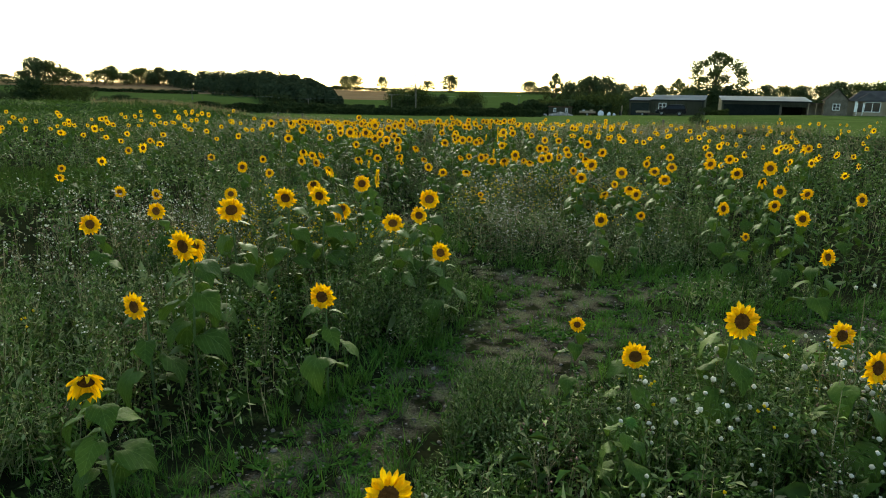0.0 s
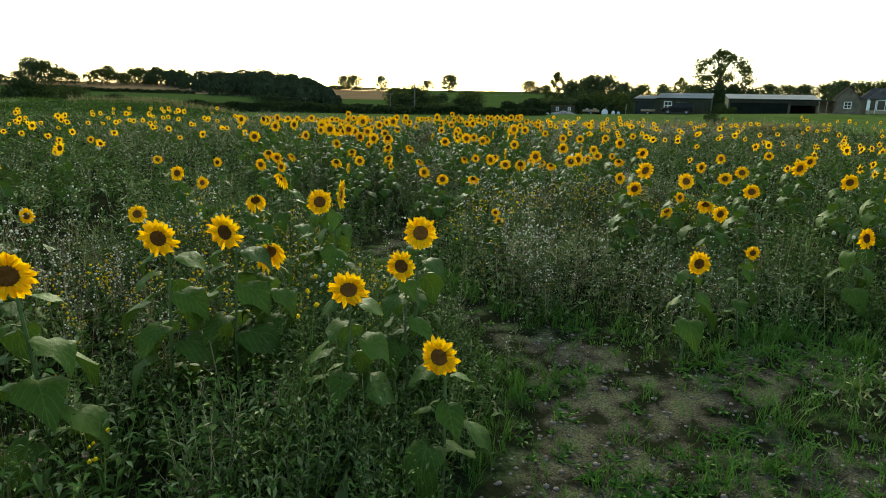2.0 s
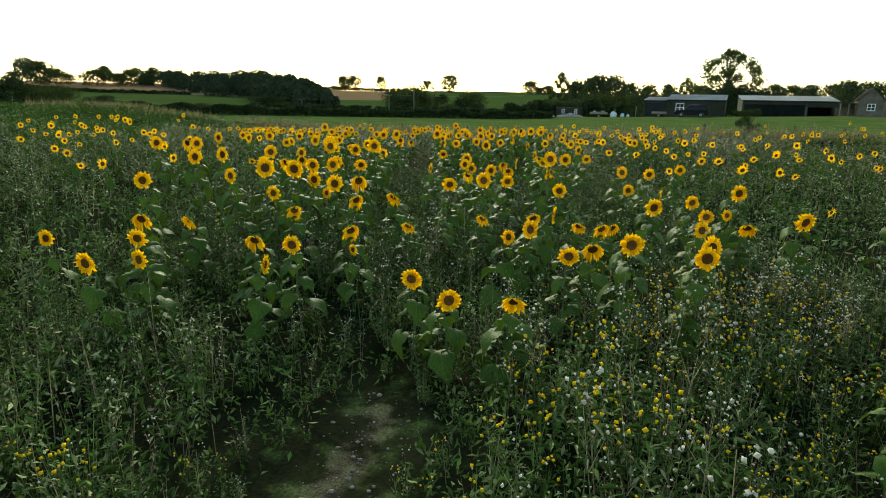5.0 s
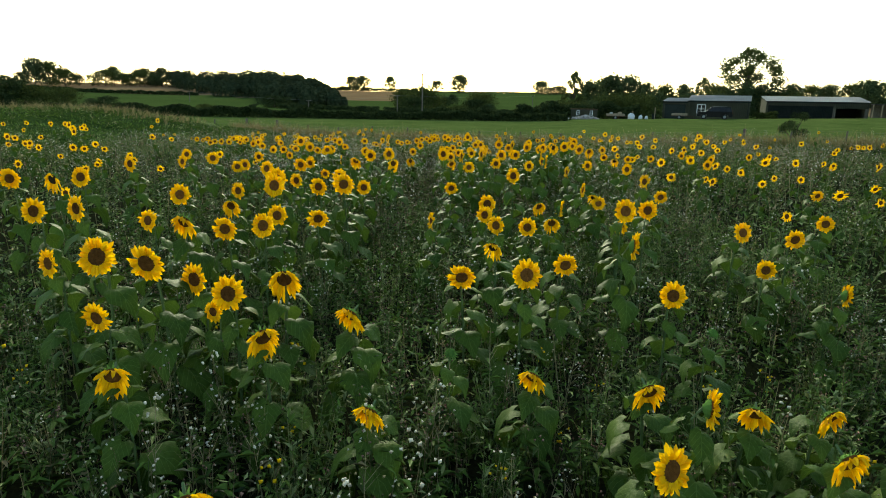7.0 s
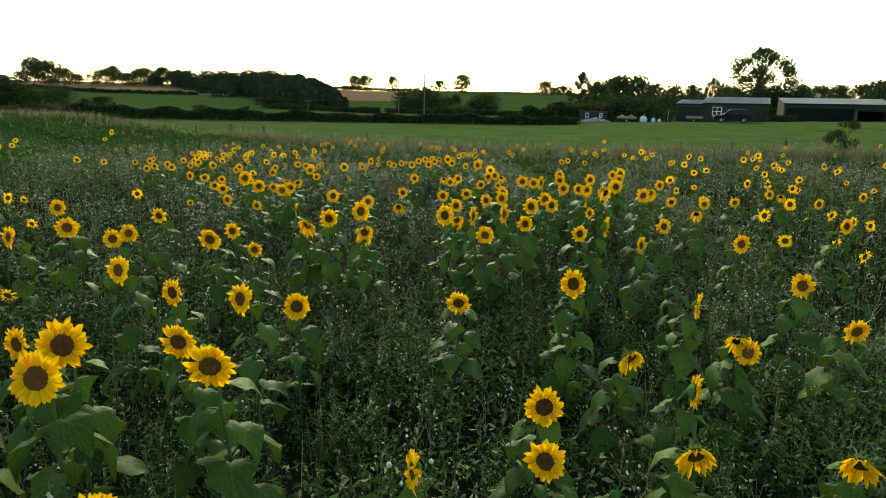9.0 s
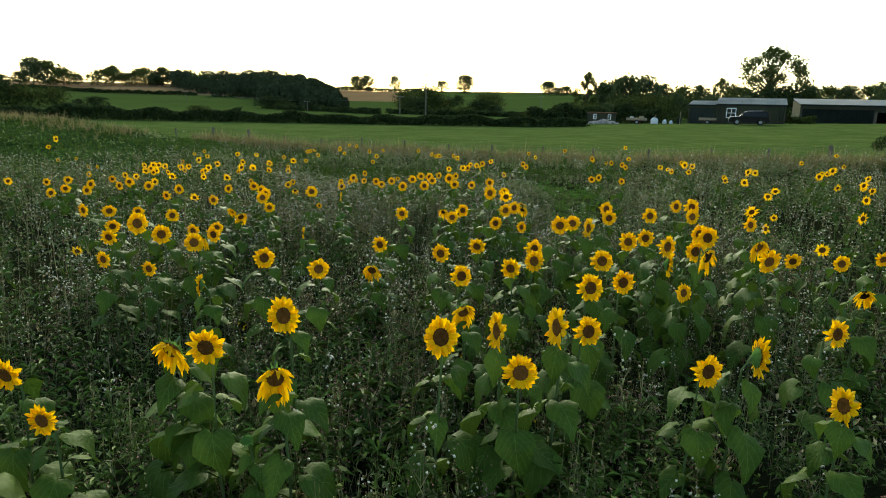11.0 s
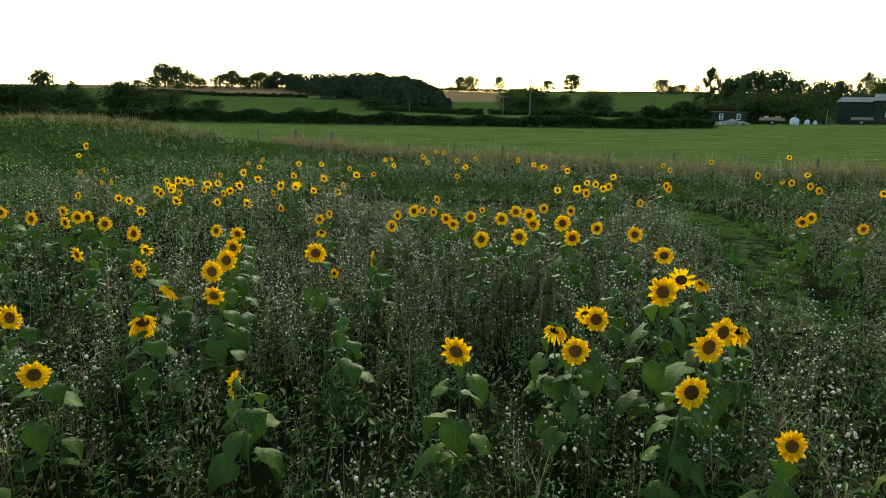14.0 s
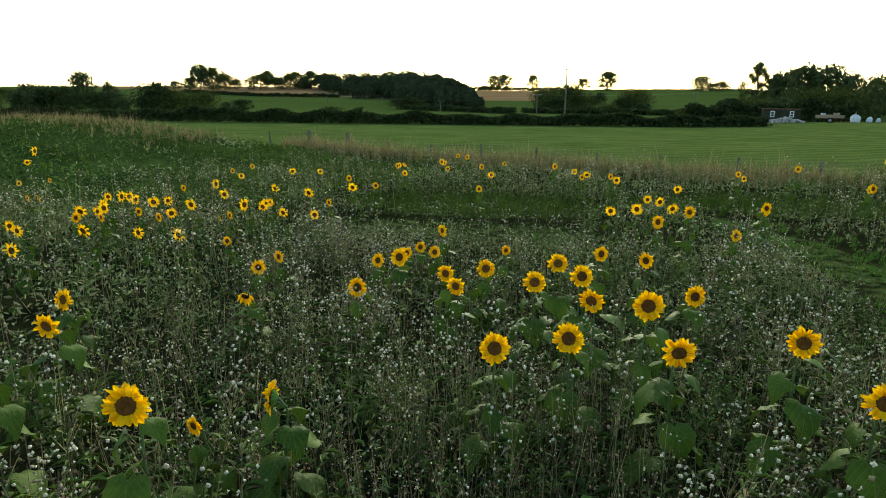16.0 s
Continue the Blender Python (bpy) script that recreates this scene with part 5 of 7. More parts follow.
FIELD_PATCHES.append((
    (4.07, 11.20, 1.13), (2.58, 11.35, 1.12), (5.46, 11.40, 1.25), (6.14, 11.55, 1.34), (2.87, 11.87, 1.31), (3.48, 11.92, 1.16),
    (4.36, 12.64, 1.12), (5.49, 12.66, 1.30), (-4.19, 12.90, 1.02), (5.01, 13.47, 1.13), (0.01, 13.83, 0.88), (-8.75, 14.10, 0.77),
    (2.28, 14.15, 1.20), (-0.32, 14.18, 0.96), (-3.25, 14.22, 1.04), (1.69, 14.42, 1.25), (6.72, 14.51, 1.24), (2.49, 14.55, 1.20),
    (1.17, 14.66, 1.07), (-3.01, 14.70, 0.95), (4.92, 14.92, 1.06), (-1.58, 14.98, 1.06), (-3.17, 15.02, 1.09), (4.04, 15.74, 1.24),
    (-4.59, 15.74, 0.90), (1.00, 16.18, 1.01), (2.56, 16.45, 1.26), (3.42, 16.91, 1.07), (-6.37, 16.94, 0.81), (10.00, 17.03, 1.35),
    (-8.69, 17.07, 0.94), (7.43, 17.32, 1.10),
))
FIELD_PATCHES.append((
    (4.02, 17.34, 1.33), (6.38, 17.41, 1.01), (-2.46, 17.53, 1.19), (3.49, 17.59, 1.15), (-1.63, 17.75, 1.31), (-2.22, 17.80, 1.51),
    (-4.44, 17.81, 1.30), (-2.70, 18.01, 1.49), (-1.98, 18.02, 1.33), (1.73, 18.34, 1.18), (0.56, 18.40, 1.31), (-3.37, 18.44, 1.31),
    (0.04, 18.64, 1.21), (-8.99, 19.00, 1.07), (1.00, 19.11, 1.21), (0.36, 19.56, 1.26), (-2.35, 19.65, 1.37), (-4.00, 19.90, 1.50),
    (3.27, 19.93, 0.98), (-2.05, 19.93, 1.35), (-4.54, 20.01, 1.44), (-3.32, 20.03, 1.36), (3.75, 20.33, 1.23), (-2.11, 20.67, 1.32),
    (1.97, 20.74, 1.44), (3.36, 20.74, 1.21), (0.47, 20.79, 1.23), (-1.67, 20.84, 1.26), (0.86, 20.95, 1.18), (2.31, 21.00, 1.41),
    (0.36, 21.35, 1.25), (-3.56, 21.37, 1.43),
))
FIELD_PATCHES.append((
    (4.74, 21.45, 1.20), (-5.28, 21.50, 1.58), (-2.38, 21.52, 1.55), (-6.01, 21.72, 1.55), (-1.51, 21.72, 1.56), (0.41, 21.80, 1.32),
    (-2.46, 21.88, 1.59), (-5.43, 22.35, 1.50), (-1.99, 22.36, 1.43), (-3.19, 22.47, 1.33), (2.21, 23.12, 1.14), (-1.83, 23.13, 1.48),
    (2.14, 23.15, 1.23), (3.29, 23.50, 1.20), (-1.53, 23.66, 1.24), (-2.65, 23.70, 1.33), (-3.15, 23.75, 1.51), (0.94, 23.84, 1.46),
    (-5.52, 23.92, 1.53), (-0.09, 23.93, 1.22), (6.53, 24.76, 1.09), (-5.18, 25.16, 1.45), (-3.02, 25.49, 1.40), (-4.75, 25.54, 1.49),
    (-4.37, 25.81, 1.30), (-2.64, 25.91, 1.18), (3.41, 26.01, 1.37), (-4.32, 26.10, 1.31), (-2.98, 26.11, 1.37), (-1.77, 26.26, 1.53),
    (-0.28, 26.44, 1.57), (1.51, 26.51, 1.35),
))
FIELD_PATCHES.append((
    (0.26, 26.51, 1.30), (-4.23, 26.75, 1.42), (-1.46, 26.92, 1.51), (0.87, 27.29, 1.31), (-6.06, 27.38, 1.38), (2.93, 27.46, 1.28),
    (5.60, 27.49, 1.34), (1.04, 28.08, 1.43), (1.40, 28.32, 1.42), (3.79, 28.48, 1.31), (2.35, 28.78, 1.58), (0.37, 28.80, 1.40),
    (2.99, 28.80, 1.54), (-0.14, 28.84, 1.29), (-1.65, 28.87, 1.32), (-2.28, 29.04, 1.38), (0.66, 29.23, 1.37), (-3.74, 29.39, 1.12),
    (2.48, 29.41, 1.48), (1.45, 29.42, 1.34), (-4.28, 29.42, 1.21), (2.20, 29.53, 1.50), (0.70, 29.62, 1.41), (-0.38, 29.63, 1.33),
    (1.83, 29.79, 1.49), (-3.40, 29.86, 1.33), (-4.11, 29.92, 1.54), (3.89, 29.99, 1.25), (-3.36, 30.00, 1.35), (2.84, 30.01, 1.51),
    (-3.91, 30.09, 1.37), (4.56, 30.12, 1.20),
))
FIELD_PATCHES.append((
    (-1.16, 30.13, 1.30), (-4.65, 30.20, 1.29), (0.06, 30.20, 1.29), (2.89, 30.39, 1.47), (5.25, 30.40, 1.20), (-3.38, 30.41, 1.31),
    (6.87, 30.42, 1.20), (2.25, 30.51, 1.38), (1.16, 30.67, 1.49), (-3.91, 31.01, 1.22), (6.63, 31.37, 1.20), (-5.29, 31.40, 1.17),
    (8.37, 31.46, 1.20), (6.49, 31.58, 1.20), (1.51, 31.65, 1.33), (-3.84, 31.65, 1.13), (2.11, 31.93, 1.37), (-6.03, 31.93, 1.30),
    (4.33, 32.10, 1.28), (3.45, 32.16, 1.38), (0.40, 32.17, 1.20), (-1.08, 32.23, 1.31), (2.86, 32.36, 1.34), (-5.92, 32.43, 1.20),
    (2.18, 32.45, 1.42), (3.55, 32.49, 1.47), (-4.92, 32.53, 1.13), (0.58, 32.62, 1.33), (-0.29, 32.74, 1.17), (0.75, 32.96, 1.32),
    (-5.75, 33.01, 1.09), (-0.44, 33.05, 1.21),
))
FIELD_PATCHES.append((
    (0.35, 33.18, 1.53), (3.56, 33.22, 1.36), (0.93, 33.23, 1.25), (-3.56, 33.38, 1.15), (-0.11, 33.48, 1.16), (-3.80, 33.76, 1.26),
    (-4.82, 34.02, 1.15), (-3.87, 34.15, 1.27), (-5.88, 34.37, 1.16), (-8.42, 34.73, 1.10), (-3.13, 34.76, 1.24), (-4.14, 34.76, 1.25),
    (-7.93, 35.14, 1.10), (-8.50, 35.32, 1.10), (-4.60, 35.68, 1.19), (-6.36, 35.95, 1.04), (0.80, 36.01, 1.13), (-1.43, 36.07, 1.20),
    (-0.29, 36.15, 1.26), (-9.50, 36.21, 1.10), (-0.97, 36.41, 1.18), (0.50, 36.49, 1.27), (-7.79, 36.55, 1.10), (-8.04, 36.57, 1.00),
    (-9.27, 36.62, 1.10), (-7.38, 36.62, 1.00), (-8.79, 36.70, 1.00), (-5.56, 36.74, 0.96), (-0.42, 36.93, 1.29), (-8.40, 36.94, 1.10),
    (-8.00, 36.99, 1.00), (-0.83, 37.25, 1.19),
))
FIELD_PATCHES.append((
    (-4.24, 37.64, 0.82), (-1.35, 37.85, 1.13), (-3.14, 37.93, 0.91), (-0.93, 37.98, 1.18), (-2.15, 38.08, 0.96), (0.13, 38.39, 0.94),
    (-2.33, 38.39, 0.99), (-1.19, 38.65, 1.11), (-4.70, 38.67, 0.81), (-1.98, 38.82, 0.95), (-3.00, 38.87, 1.00), (3.30, 38.88, 1.10),
    (-0.28, 39.12, 1.08), (-4.70, 39.16, 0.82), (-3.41, 39.27, 0.83), (3.57, 39.30, 1.10), (-0.75, 39.42, 1.05), (-10.82, 39.98, 0.80),
    (-2.91, 40.12, 0.76), (-3.32, 40.17, 0.71), (-6.30, 40.46, 0.63), (-3.23, 40.53, 0.71), (-9.29, 40.68, 0.80), (-8.92, 40.83, 0.80),
    (-3.01, 40.95, 0.88), (-7.99, 41.08, 0.80), (-8.69, 41.44, 0.80), (0.06, 41.72, 1.02), (-7.19, 41.93, 0.72), (0.53, 42.05, 1.13),
    (1.22, 42.12, 0.79), (-12.42, 42.61, 0.70),
))
FIELD_PATCHES.append((
    (-12.12, 42.61, 0.70), (1.95, 43.58, 0.99), (-6.10, 43.76, 0.70), (-14.57, 44.35, 0.70), (2.16, 44.46, 0.80), (-10.24, 44.76, 0.70),
    (-14.29, 44.97, 0.70), (5.81, 45.10, 0.80), (5.90, 45.94, 0.80), (5.65, 46.56, 0.80), (5.54, 46.96, 0.80), (-6.29, 46.99, 0.60),
    (-3.64, 47.11, 0.60), (-7.50, 48.15, 0.60), (5.24, 48.17, 0.80), (5.40, 48.73, 0.70), (-11.54, 48.81, 0.60), (-11.63, 50.07, 0.60),
    (-1.26, 50.17, 0.60), (-0.47, 50.53, 0.60), (2.94, 50.82, 0.74), (-7.20, 51.52, 0.60), (-4.48, 51.95, 0.60), (4.77, 52.08, 0.80),
    (-7.19, 52.25, 0.60), (-2.21, 52.78, 0.60), (-6.12, 53.14, 0.60), (-5.61, 55.01, 0.60), (-6.09, 55.58, 0.60),
))
SMALL_PLANTS = (
    (1.08, 4.35, 0.87), (4.13, 8.11, 0.76), (2.86, 8.62, 0.93), (0.75, 10.91, 0.73), (0.72, 11.10, 0.81), (-3.17, 11.31, 1.10), (3.23, 11.44, 1.00),
    (2.56, 11.99, 1.18), (0.64, 15.24, 1.12), (-1.02, 15.38, 0.92), (3.83, 17.21, 1.04), (-1.75, 17.76, 1.17), (2.07, 28.55, 1.26),
    (0.74, 31.48, 1.29), (-3.09, 35.21, 0.88), (3.94, 38.35, 1.13), (-1.95, 40.14, 0.84), (-7.49, 42.05, 0.62),
)
NODDING_PLANTS = (
    (-1.89, 3.12, 0.94), (-2.13, 5.23, 1.20), (-1.20, 7.46, 1.16), (-2.12, 10.16, 1.08), (3.38, 10.94, 1.00), (3.00, 11.25, 0.85),
    (0.54, 13.70, 0.93), (1.50, 15.08, 1.05), (-2.11, 15.47, 0.99), (-1.11, 15.79, 1.05), (-3.62, 16.04, 1.09), (2.28, 16.13, 0.93),
    (1.88, 16.27, 1.02), (-3.23, 16.44, 1.00), (3.82, 16.59, 1.00), (-0.51, 16.88, 0.89), (-2.02, 16.90, 1.07), (1.75, 16.92, 0.92),
    (2.20, 16.93, 0.90), (1.15, 17.01, 1.00), (0.50, 17.34, 0.92), (-1.27, 17.35, 1.15), (-0.79, 17.92, 1.11), (-1.34, 18.15, 1.31),
    (-2.85, 19.85, 1.39), (-2.98, 21.57, 1.27), (2.18, 21.65, 1.10), (1.27, 21.69, 1.10), (1.28, 23.10, 1.08), (-1.29, 26.12, 1.40),
    (-2.11, 26.49, 1.40), (-0.12, 27.91, 1.23), (-1.19, 29.63, 1.11), (3.50, 30.08, 1.40), (-3.87, 32.78, 1.09), (-4.46, 33.98, 0.96),
    (1.17, 35.58, 0.94),
)
SIDEWAYS_PLANTS = (
    (-0.93, 8.90, 1.35), (-1.76, 14.60, 0.95), (3.01, 16.01, 1.07), (1.34, 16.60, 1.11), (3.48, 18.92, 1.03), (1.65, 19.24, 1.37),
    (-0.32, 21.36, 1.16), (1.49, 22.33, 1.18), (2.13, 24.01, 1.22), (3.28, 24.35, 1.34), (2.26, 26.23, 1.27), (1.85, 26.55, 1.44),
    (0.11, 26.73, 1.51), (0.53, 26.73, 1.55), (-2.79, 28.56, 1.21), (2.11, 29.18, 1.38), (1.53, 30.58, 1.48), (-2.61, 32.04, 1.00),
    (-2.65, 35.36, 1.05),
)
BUDDING_PLANTS = (
    (1.14, 3.14, 0.75), (-0.17, 9.79, 0.60), (-2.78, 11.56, 0.80), (-0.04, 17.51, 1.00), (1.88, 17.87, 1.05), (0.80, 21.58, 0.90),
    (2.45, 25.30, 1.10), (-1.47, 26.06, 1.00), (-0.09, 28.47, 1.00), (-2.21, 33.14, 1.10), (-2.31, 33.30, 1.00), (0.11, 34.51, 1.10),
    (-4.93, 35.63, 0.90),
)

spot = random.Random(77)
STANDING = []


def plant_patch(rows, kinds):
    """Plants one patch: a copy of the plant whose build is nearest, sized to its height."""
    for x, y, z in rows:
        g = float(ground_z(x, y))
        h = z - g
        if kinds is None:
            pick = spot.choice(SLIM if y > 25.5 else TALL) if h > 1.05 else spot.choice(SLIM_LOW if y > 25.5 else LOW)
            if spot.random() < 0.05 and y > 8:
                pick = spot.choice(FADED)
        else:
            pick = spot.choice(kinds)
        tall = next(c for c in pick.children if c.name.startswith("flower_head")).matrix_basis.translation.z
        s = min(1.12, max(0.8, (h / tall) ** 0.5)) * spot.uniform(0.93, 1.07) * (0.84 if y > 39 else 1)
        turn = spot.uniform(-14, 14)
        copy_thing(pick, Matrix.Translation((x, y, g)) @ Matrix.Rotation(radians(turn), 4, "Z") @ Matrix.Diagonal((s, s, h / tall, 1)))
        STANDING.append((x, y))


for patch in FIELD_PATCHES:
    plant_patch(patch, None)
plant_patch(SMALL_PLANTS, SMALL)
plant_patch(NODDING_PLANTS, NOD)
plant_patch(SIDEWAYS_PLANTS, SIDE)
plant_patch(BUDDING_PLANTS, BUD)
for proto in TALL + LOW + SLIM + SLIM_LOW + SMALL + NOD + SIDE + FADED + BUD:
    for ob in (*proto.children_recursive, proto):
        bpy.data.objects.remove(ob)


# Sunflowers farther off to the sides and towards the fence, too many to count.
def far_flower(seed):
    rng = random.Random(seed)
    s = Sheet()
    h, r = 1.2, rng.uniform(0.105, 0.13)
    s.stalk([(0, 0.1, 0), (0.01, 0.07, 0.65), (0, 0.03, h)], 0.012, 0)
    for k in range(7):
        a, z = 2.4 * k, 0.3 + 0.1 * k
        s.blade((math.cos(a) * 0.1, 0.07 + math.sin(a) * 0.1, z), (math.cos(a), math.sin(a), -0.9), 0.24 - 0.012 * k, 0.19, 1, 0.8)
    tilt, yaw = radians(rng.choice((8, 0, -8, -20))), radians(rng.uniform(-10, 16))
    face = Vector((math.sin(yaw) * math.cos(tilt), -math.cos(yaw) * math.cos(tilt), math.sin(tilt)))
    q = face.to_track_quat("Z", "Y")
    c = Vector((0, 0, h))

    def on(x, y, z):
        return c + q @ Vector((x, y, z))

    rd = 0.42 * r
    for k in range(10):
        a, b = 2 * math.pi * k / 10, 2 * math.pi * (k + 1) / 10
        s.tri(on(0, 0, 0.012), on(math.cos(a) * rd, math.sin(a) * rd, 0.006), on(math.cos(b) * rd, math.sin(b) * rd, 0.006), 3)
    for k in range(18):
        a = 2 * math.pi * k / 18 + rng.uniform(-0.08, 0.08)
        l, w = r * rng.uniform(0.85, 1.12), 0.23
        p = [on(math.cos(a - w) * rd * 0.95, math.sin(a - w) * rd * 0.95, 0), on(math.cos(a + w) * rd * 0.95, math.sin(a + w) * rd * 0.95, 0)]
        lift = rng.uniform(-0.035, 0.04)
        e = [on(math.cos(a - w * 0.7) * l * 0.75, math.sin(a - w * 0.7) * l * 0.75, 0.6 * lift + rng.uniform(-0.012, 0.012)), on(math.cos(a + w * 0.7) * l * 0.75, math.sin(a + w * 0.7) * l * 0.75, 0.6 * lift + rng.uniform(-0.012, 0.012))]
        t = on(math.cos(a) * l, math.sin(a) * l, lift)
        s.tri(p[0], p[1], e[1], 2)
        s.tri(p[0], e[1], e[0], 2)
        s.tri(e[0], e[1], t, 2)
    for k in range(8):
        a, b = 2 * math.pi * k / 8, 2 * math.pi * (k + 1) / 8
        s.tri(on(0, 0, -0.04), on(math.cos(b) * rd, math.sin(b) * rd, -0.004), on(math.cos(a) * rd, math.sin(a) * rd, -0.004), 1)
    return s.arrays()


FAR_LEFT = (
    (-10.69, 43.02, 0.74), (-10.45, 43.04, 0.74), (-10.34, 43.14, 0.74), (-10.01, 42.89, 0.73), (-9.31, 42.62, 0.75), (-9.18, 42.86, 0.75),
    (-8.33, 42.44, 0.78), (-8.07, 41.55, 0.79), (-9.83, 41.41, 0.76), (-9.56, 41.39, 0.76), (-10.09, 42.14, 0.74), (-9.72, 41.86, 0.75),
    (-8.30, 39.87, 0.81), (-7.54, 40.01, 0.79), (-9.14, 39.48, 0.83), (-8.21, 38.54, 0.83), (-9.68, 39.78, 0.82), (-6.84, 40.12, 0.77),
    (-10.07, 45.82, 0.66), (-8.64, 44.06, 0.72), (-10.50, 47.59, 0.63), (-10.03, 49.66, 0.55), (-9.38, 50.20, 0.49), (-8.31, 45.61, 0.65),
)
FAR_FENCE = (
    (-7.09, 44.95, 0.69), (-6.51, 46.10, 0.67), (-7.10, 43.29, 0.74), (-7.09, 43.01, 0.75), (-6.95, 42.62, 0.76), (-6.30, 42.17, 0.76),
    (-7.39, 42.65, 0.78), (-5.63, 42.18, 0.75), (-7.90, 53.86, 0.35), (-6.55, 50.30, 0.52), (-6.52, 55.25, 0.34), (-5.82, 52.84, 0.40),
    (-4.32, 55.84, 0.32), (-4.04, 51.36, 0.43), (-1.62, 53.22, 0.40), (-1.14, 51.98, 0.45), (-0.26, 50.57, 0.49), (3.44, 52.43, 0.43),
    (1.11, 48.50, 0.57), (0.45, 45.64, 0.69), (0.27, 46.01, 0.68), (0.56, 44.82, 0.71), (-0.56, 44.38, 0.69), (-0.03, 44.67, 0.70),
)


def sow_far_flowers():
    rng = np.random.default_rng(11)
    done, rows = np.array(STANDING), []
    for x, y, z in FAR_LEFT + FAR_FENCE:
        s = rng.uniform(0.85, 1.05)
        rows.append((rng.integers(0, 6), x, y, z - 1.2 * s, s, rng.uniform(-0.12, 0.4), rng.uniform(-0.05, 0.05), rng.uniform(-0.05, 0.05), 1.0))
    tries = rng.uniform((-36, 9), (40, 57), (11000, 2))
    clump = np.array([noise.noise(Vector((x * 0.22, y * 0.3, 3.7))) for x, y in tries])
    for (x, y), c in zip(tries, clump):
        near = abs(x + 0.3) < 5.2 + 0.16 * max(0, y - 12) and y < 44
        d = 0.16 if not near else (0.14 if x > 0 else 0.08) if y > 26 and abs(x) > 4 else 0.015
        if -17 < x < -8 and 33 < y < 43:
            d = 0.22
        d *= 1.0 if y < 30 else 0.95 if y < 43 else 0.35 if y < 47 else 0.12
        d *= 0.5 + 1.6 * max(0.0, c + 0.25)
        d *= 0.5 if y < 14 else 1.0
        if x < -11 - (60 - y) * 0.45 or (x < -12 and y < 13):
            d *= 0.15
        if y < 17 and abs(x) < 7 or (x < -6.5 and y > 46.5):
            d = 0
        if x < -7.5 and y < 26 or x > 12:
            d *= 0.45
        if x < -7 and float(ground_z(x, y)) > 0.25 or (y > 36.5 and -14.5 < x < 6.5):
            d = 0
        if y > float(fence_y(x)) - 2 or cleared(x, y) < 1 or off_track(x, y) < 0.4 or rng.random() > d:
            continue
        if np.hypot(done[:, 0] - x, done[:, 1] - y).min() < 0.45:
            continue
        done = np.append(done, [(x, y)], 0)
        g = float(ground_z(x, y))
        rows.append((rng.integers(0, 6), x, y, g - 0.03, rng.uniform(0.8, 1.08), rng.uniform(-0.12, 0.4), rng.uniform(-0.06, 0.06), rng.uniform(-0.06, 0.06), rng.uniform(0.85, 1.1)))
    scatter("distant_sunflowers", [far_flower(k) for k in range(6)], np.array(rows), (M_STEM, M_LEAF, M_PETAL, M_DISC), "many yellow sunflowers farther off in the field", "sunflowers")


sow_far_flowers()


# ---------------------------------------------------------------- weeds, grass, stones
def fluff_weed(seed, near=True):
    """Seeding weed: pale branched stems with white tufts and narrow leaves."""
    random.seed(seed)
    s = Sheet()
    for q in range(2 if near else 1):
        bx, by = random.uniform(-0.06, 0.06), random.uniform(-0.06, 0.06)
        h = random.uniform(0.62, 0.9)
        s.stalk([(bx, by, 0), (bx * 1.8, by * 1.8, h)], 0.0038 if near else 0.0048, random.choice((3, 3, 1)))
        for k in range(6 if near else 2):
            z = h * random.uniform(0.08, 0.75)
            a = random.uniform(0, 6.28)
            s.blade((bx * 1.4, by * 1.4, z), (math.cos(a), math.sin(a), 0.45), random.uniform(0.08, 0.17), 0.024 if near else 0.04, 3 if k == 0 else 0 if near else 1, 0.8)
        for k in range(4 if near else 0):
            a, z = random.uniform(0, 6.28), h * random.uniform(0.45, 0.8)
            s.twig((bx * 1.6, by * 1.6, z), (bx * 1.8 + math.cos(a) * 0.11, by * 1.8 + math.sin(a) * 0.11, z + random.uniform(0.12, 0.22)), 0.0026, 3)
        for k in range(11 if near else 7):
            a, z = random.uniform(0, 6.28), h * random.uniform(0.62, 1.0)
            r = random.uniform(0.015, 0.13)
            e = Vector((bx * 1.8 + math.cos(a) * r, by * 1.8 + math.sin(a) * r, z + random.uniform(0.02, 0.16)))
            size = random.choice((0.006, 0.0075, 0.009, 0.0125)) * (1 if near else 1.2)
            s.ball(e, size, random.choice((2, 2, 2, 4, 3)), 1 if near and size > 0.01 else 0)
    return s.arrays()


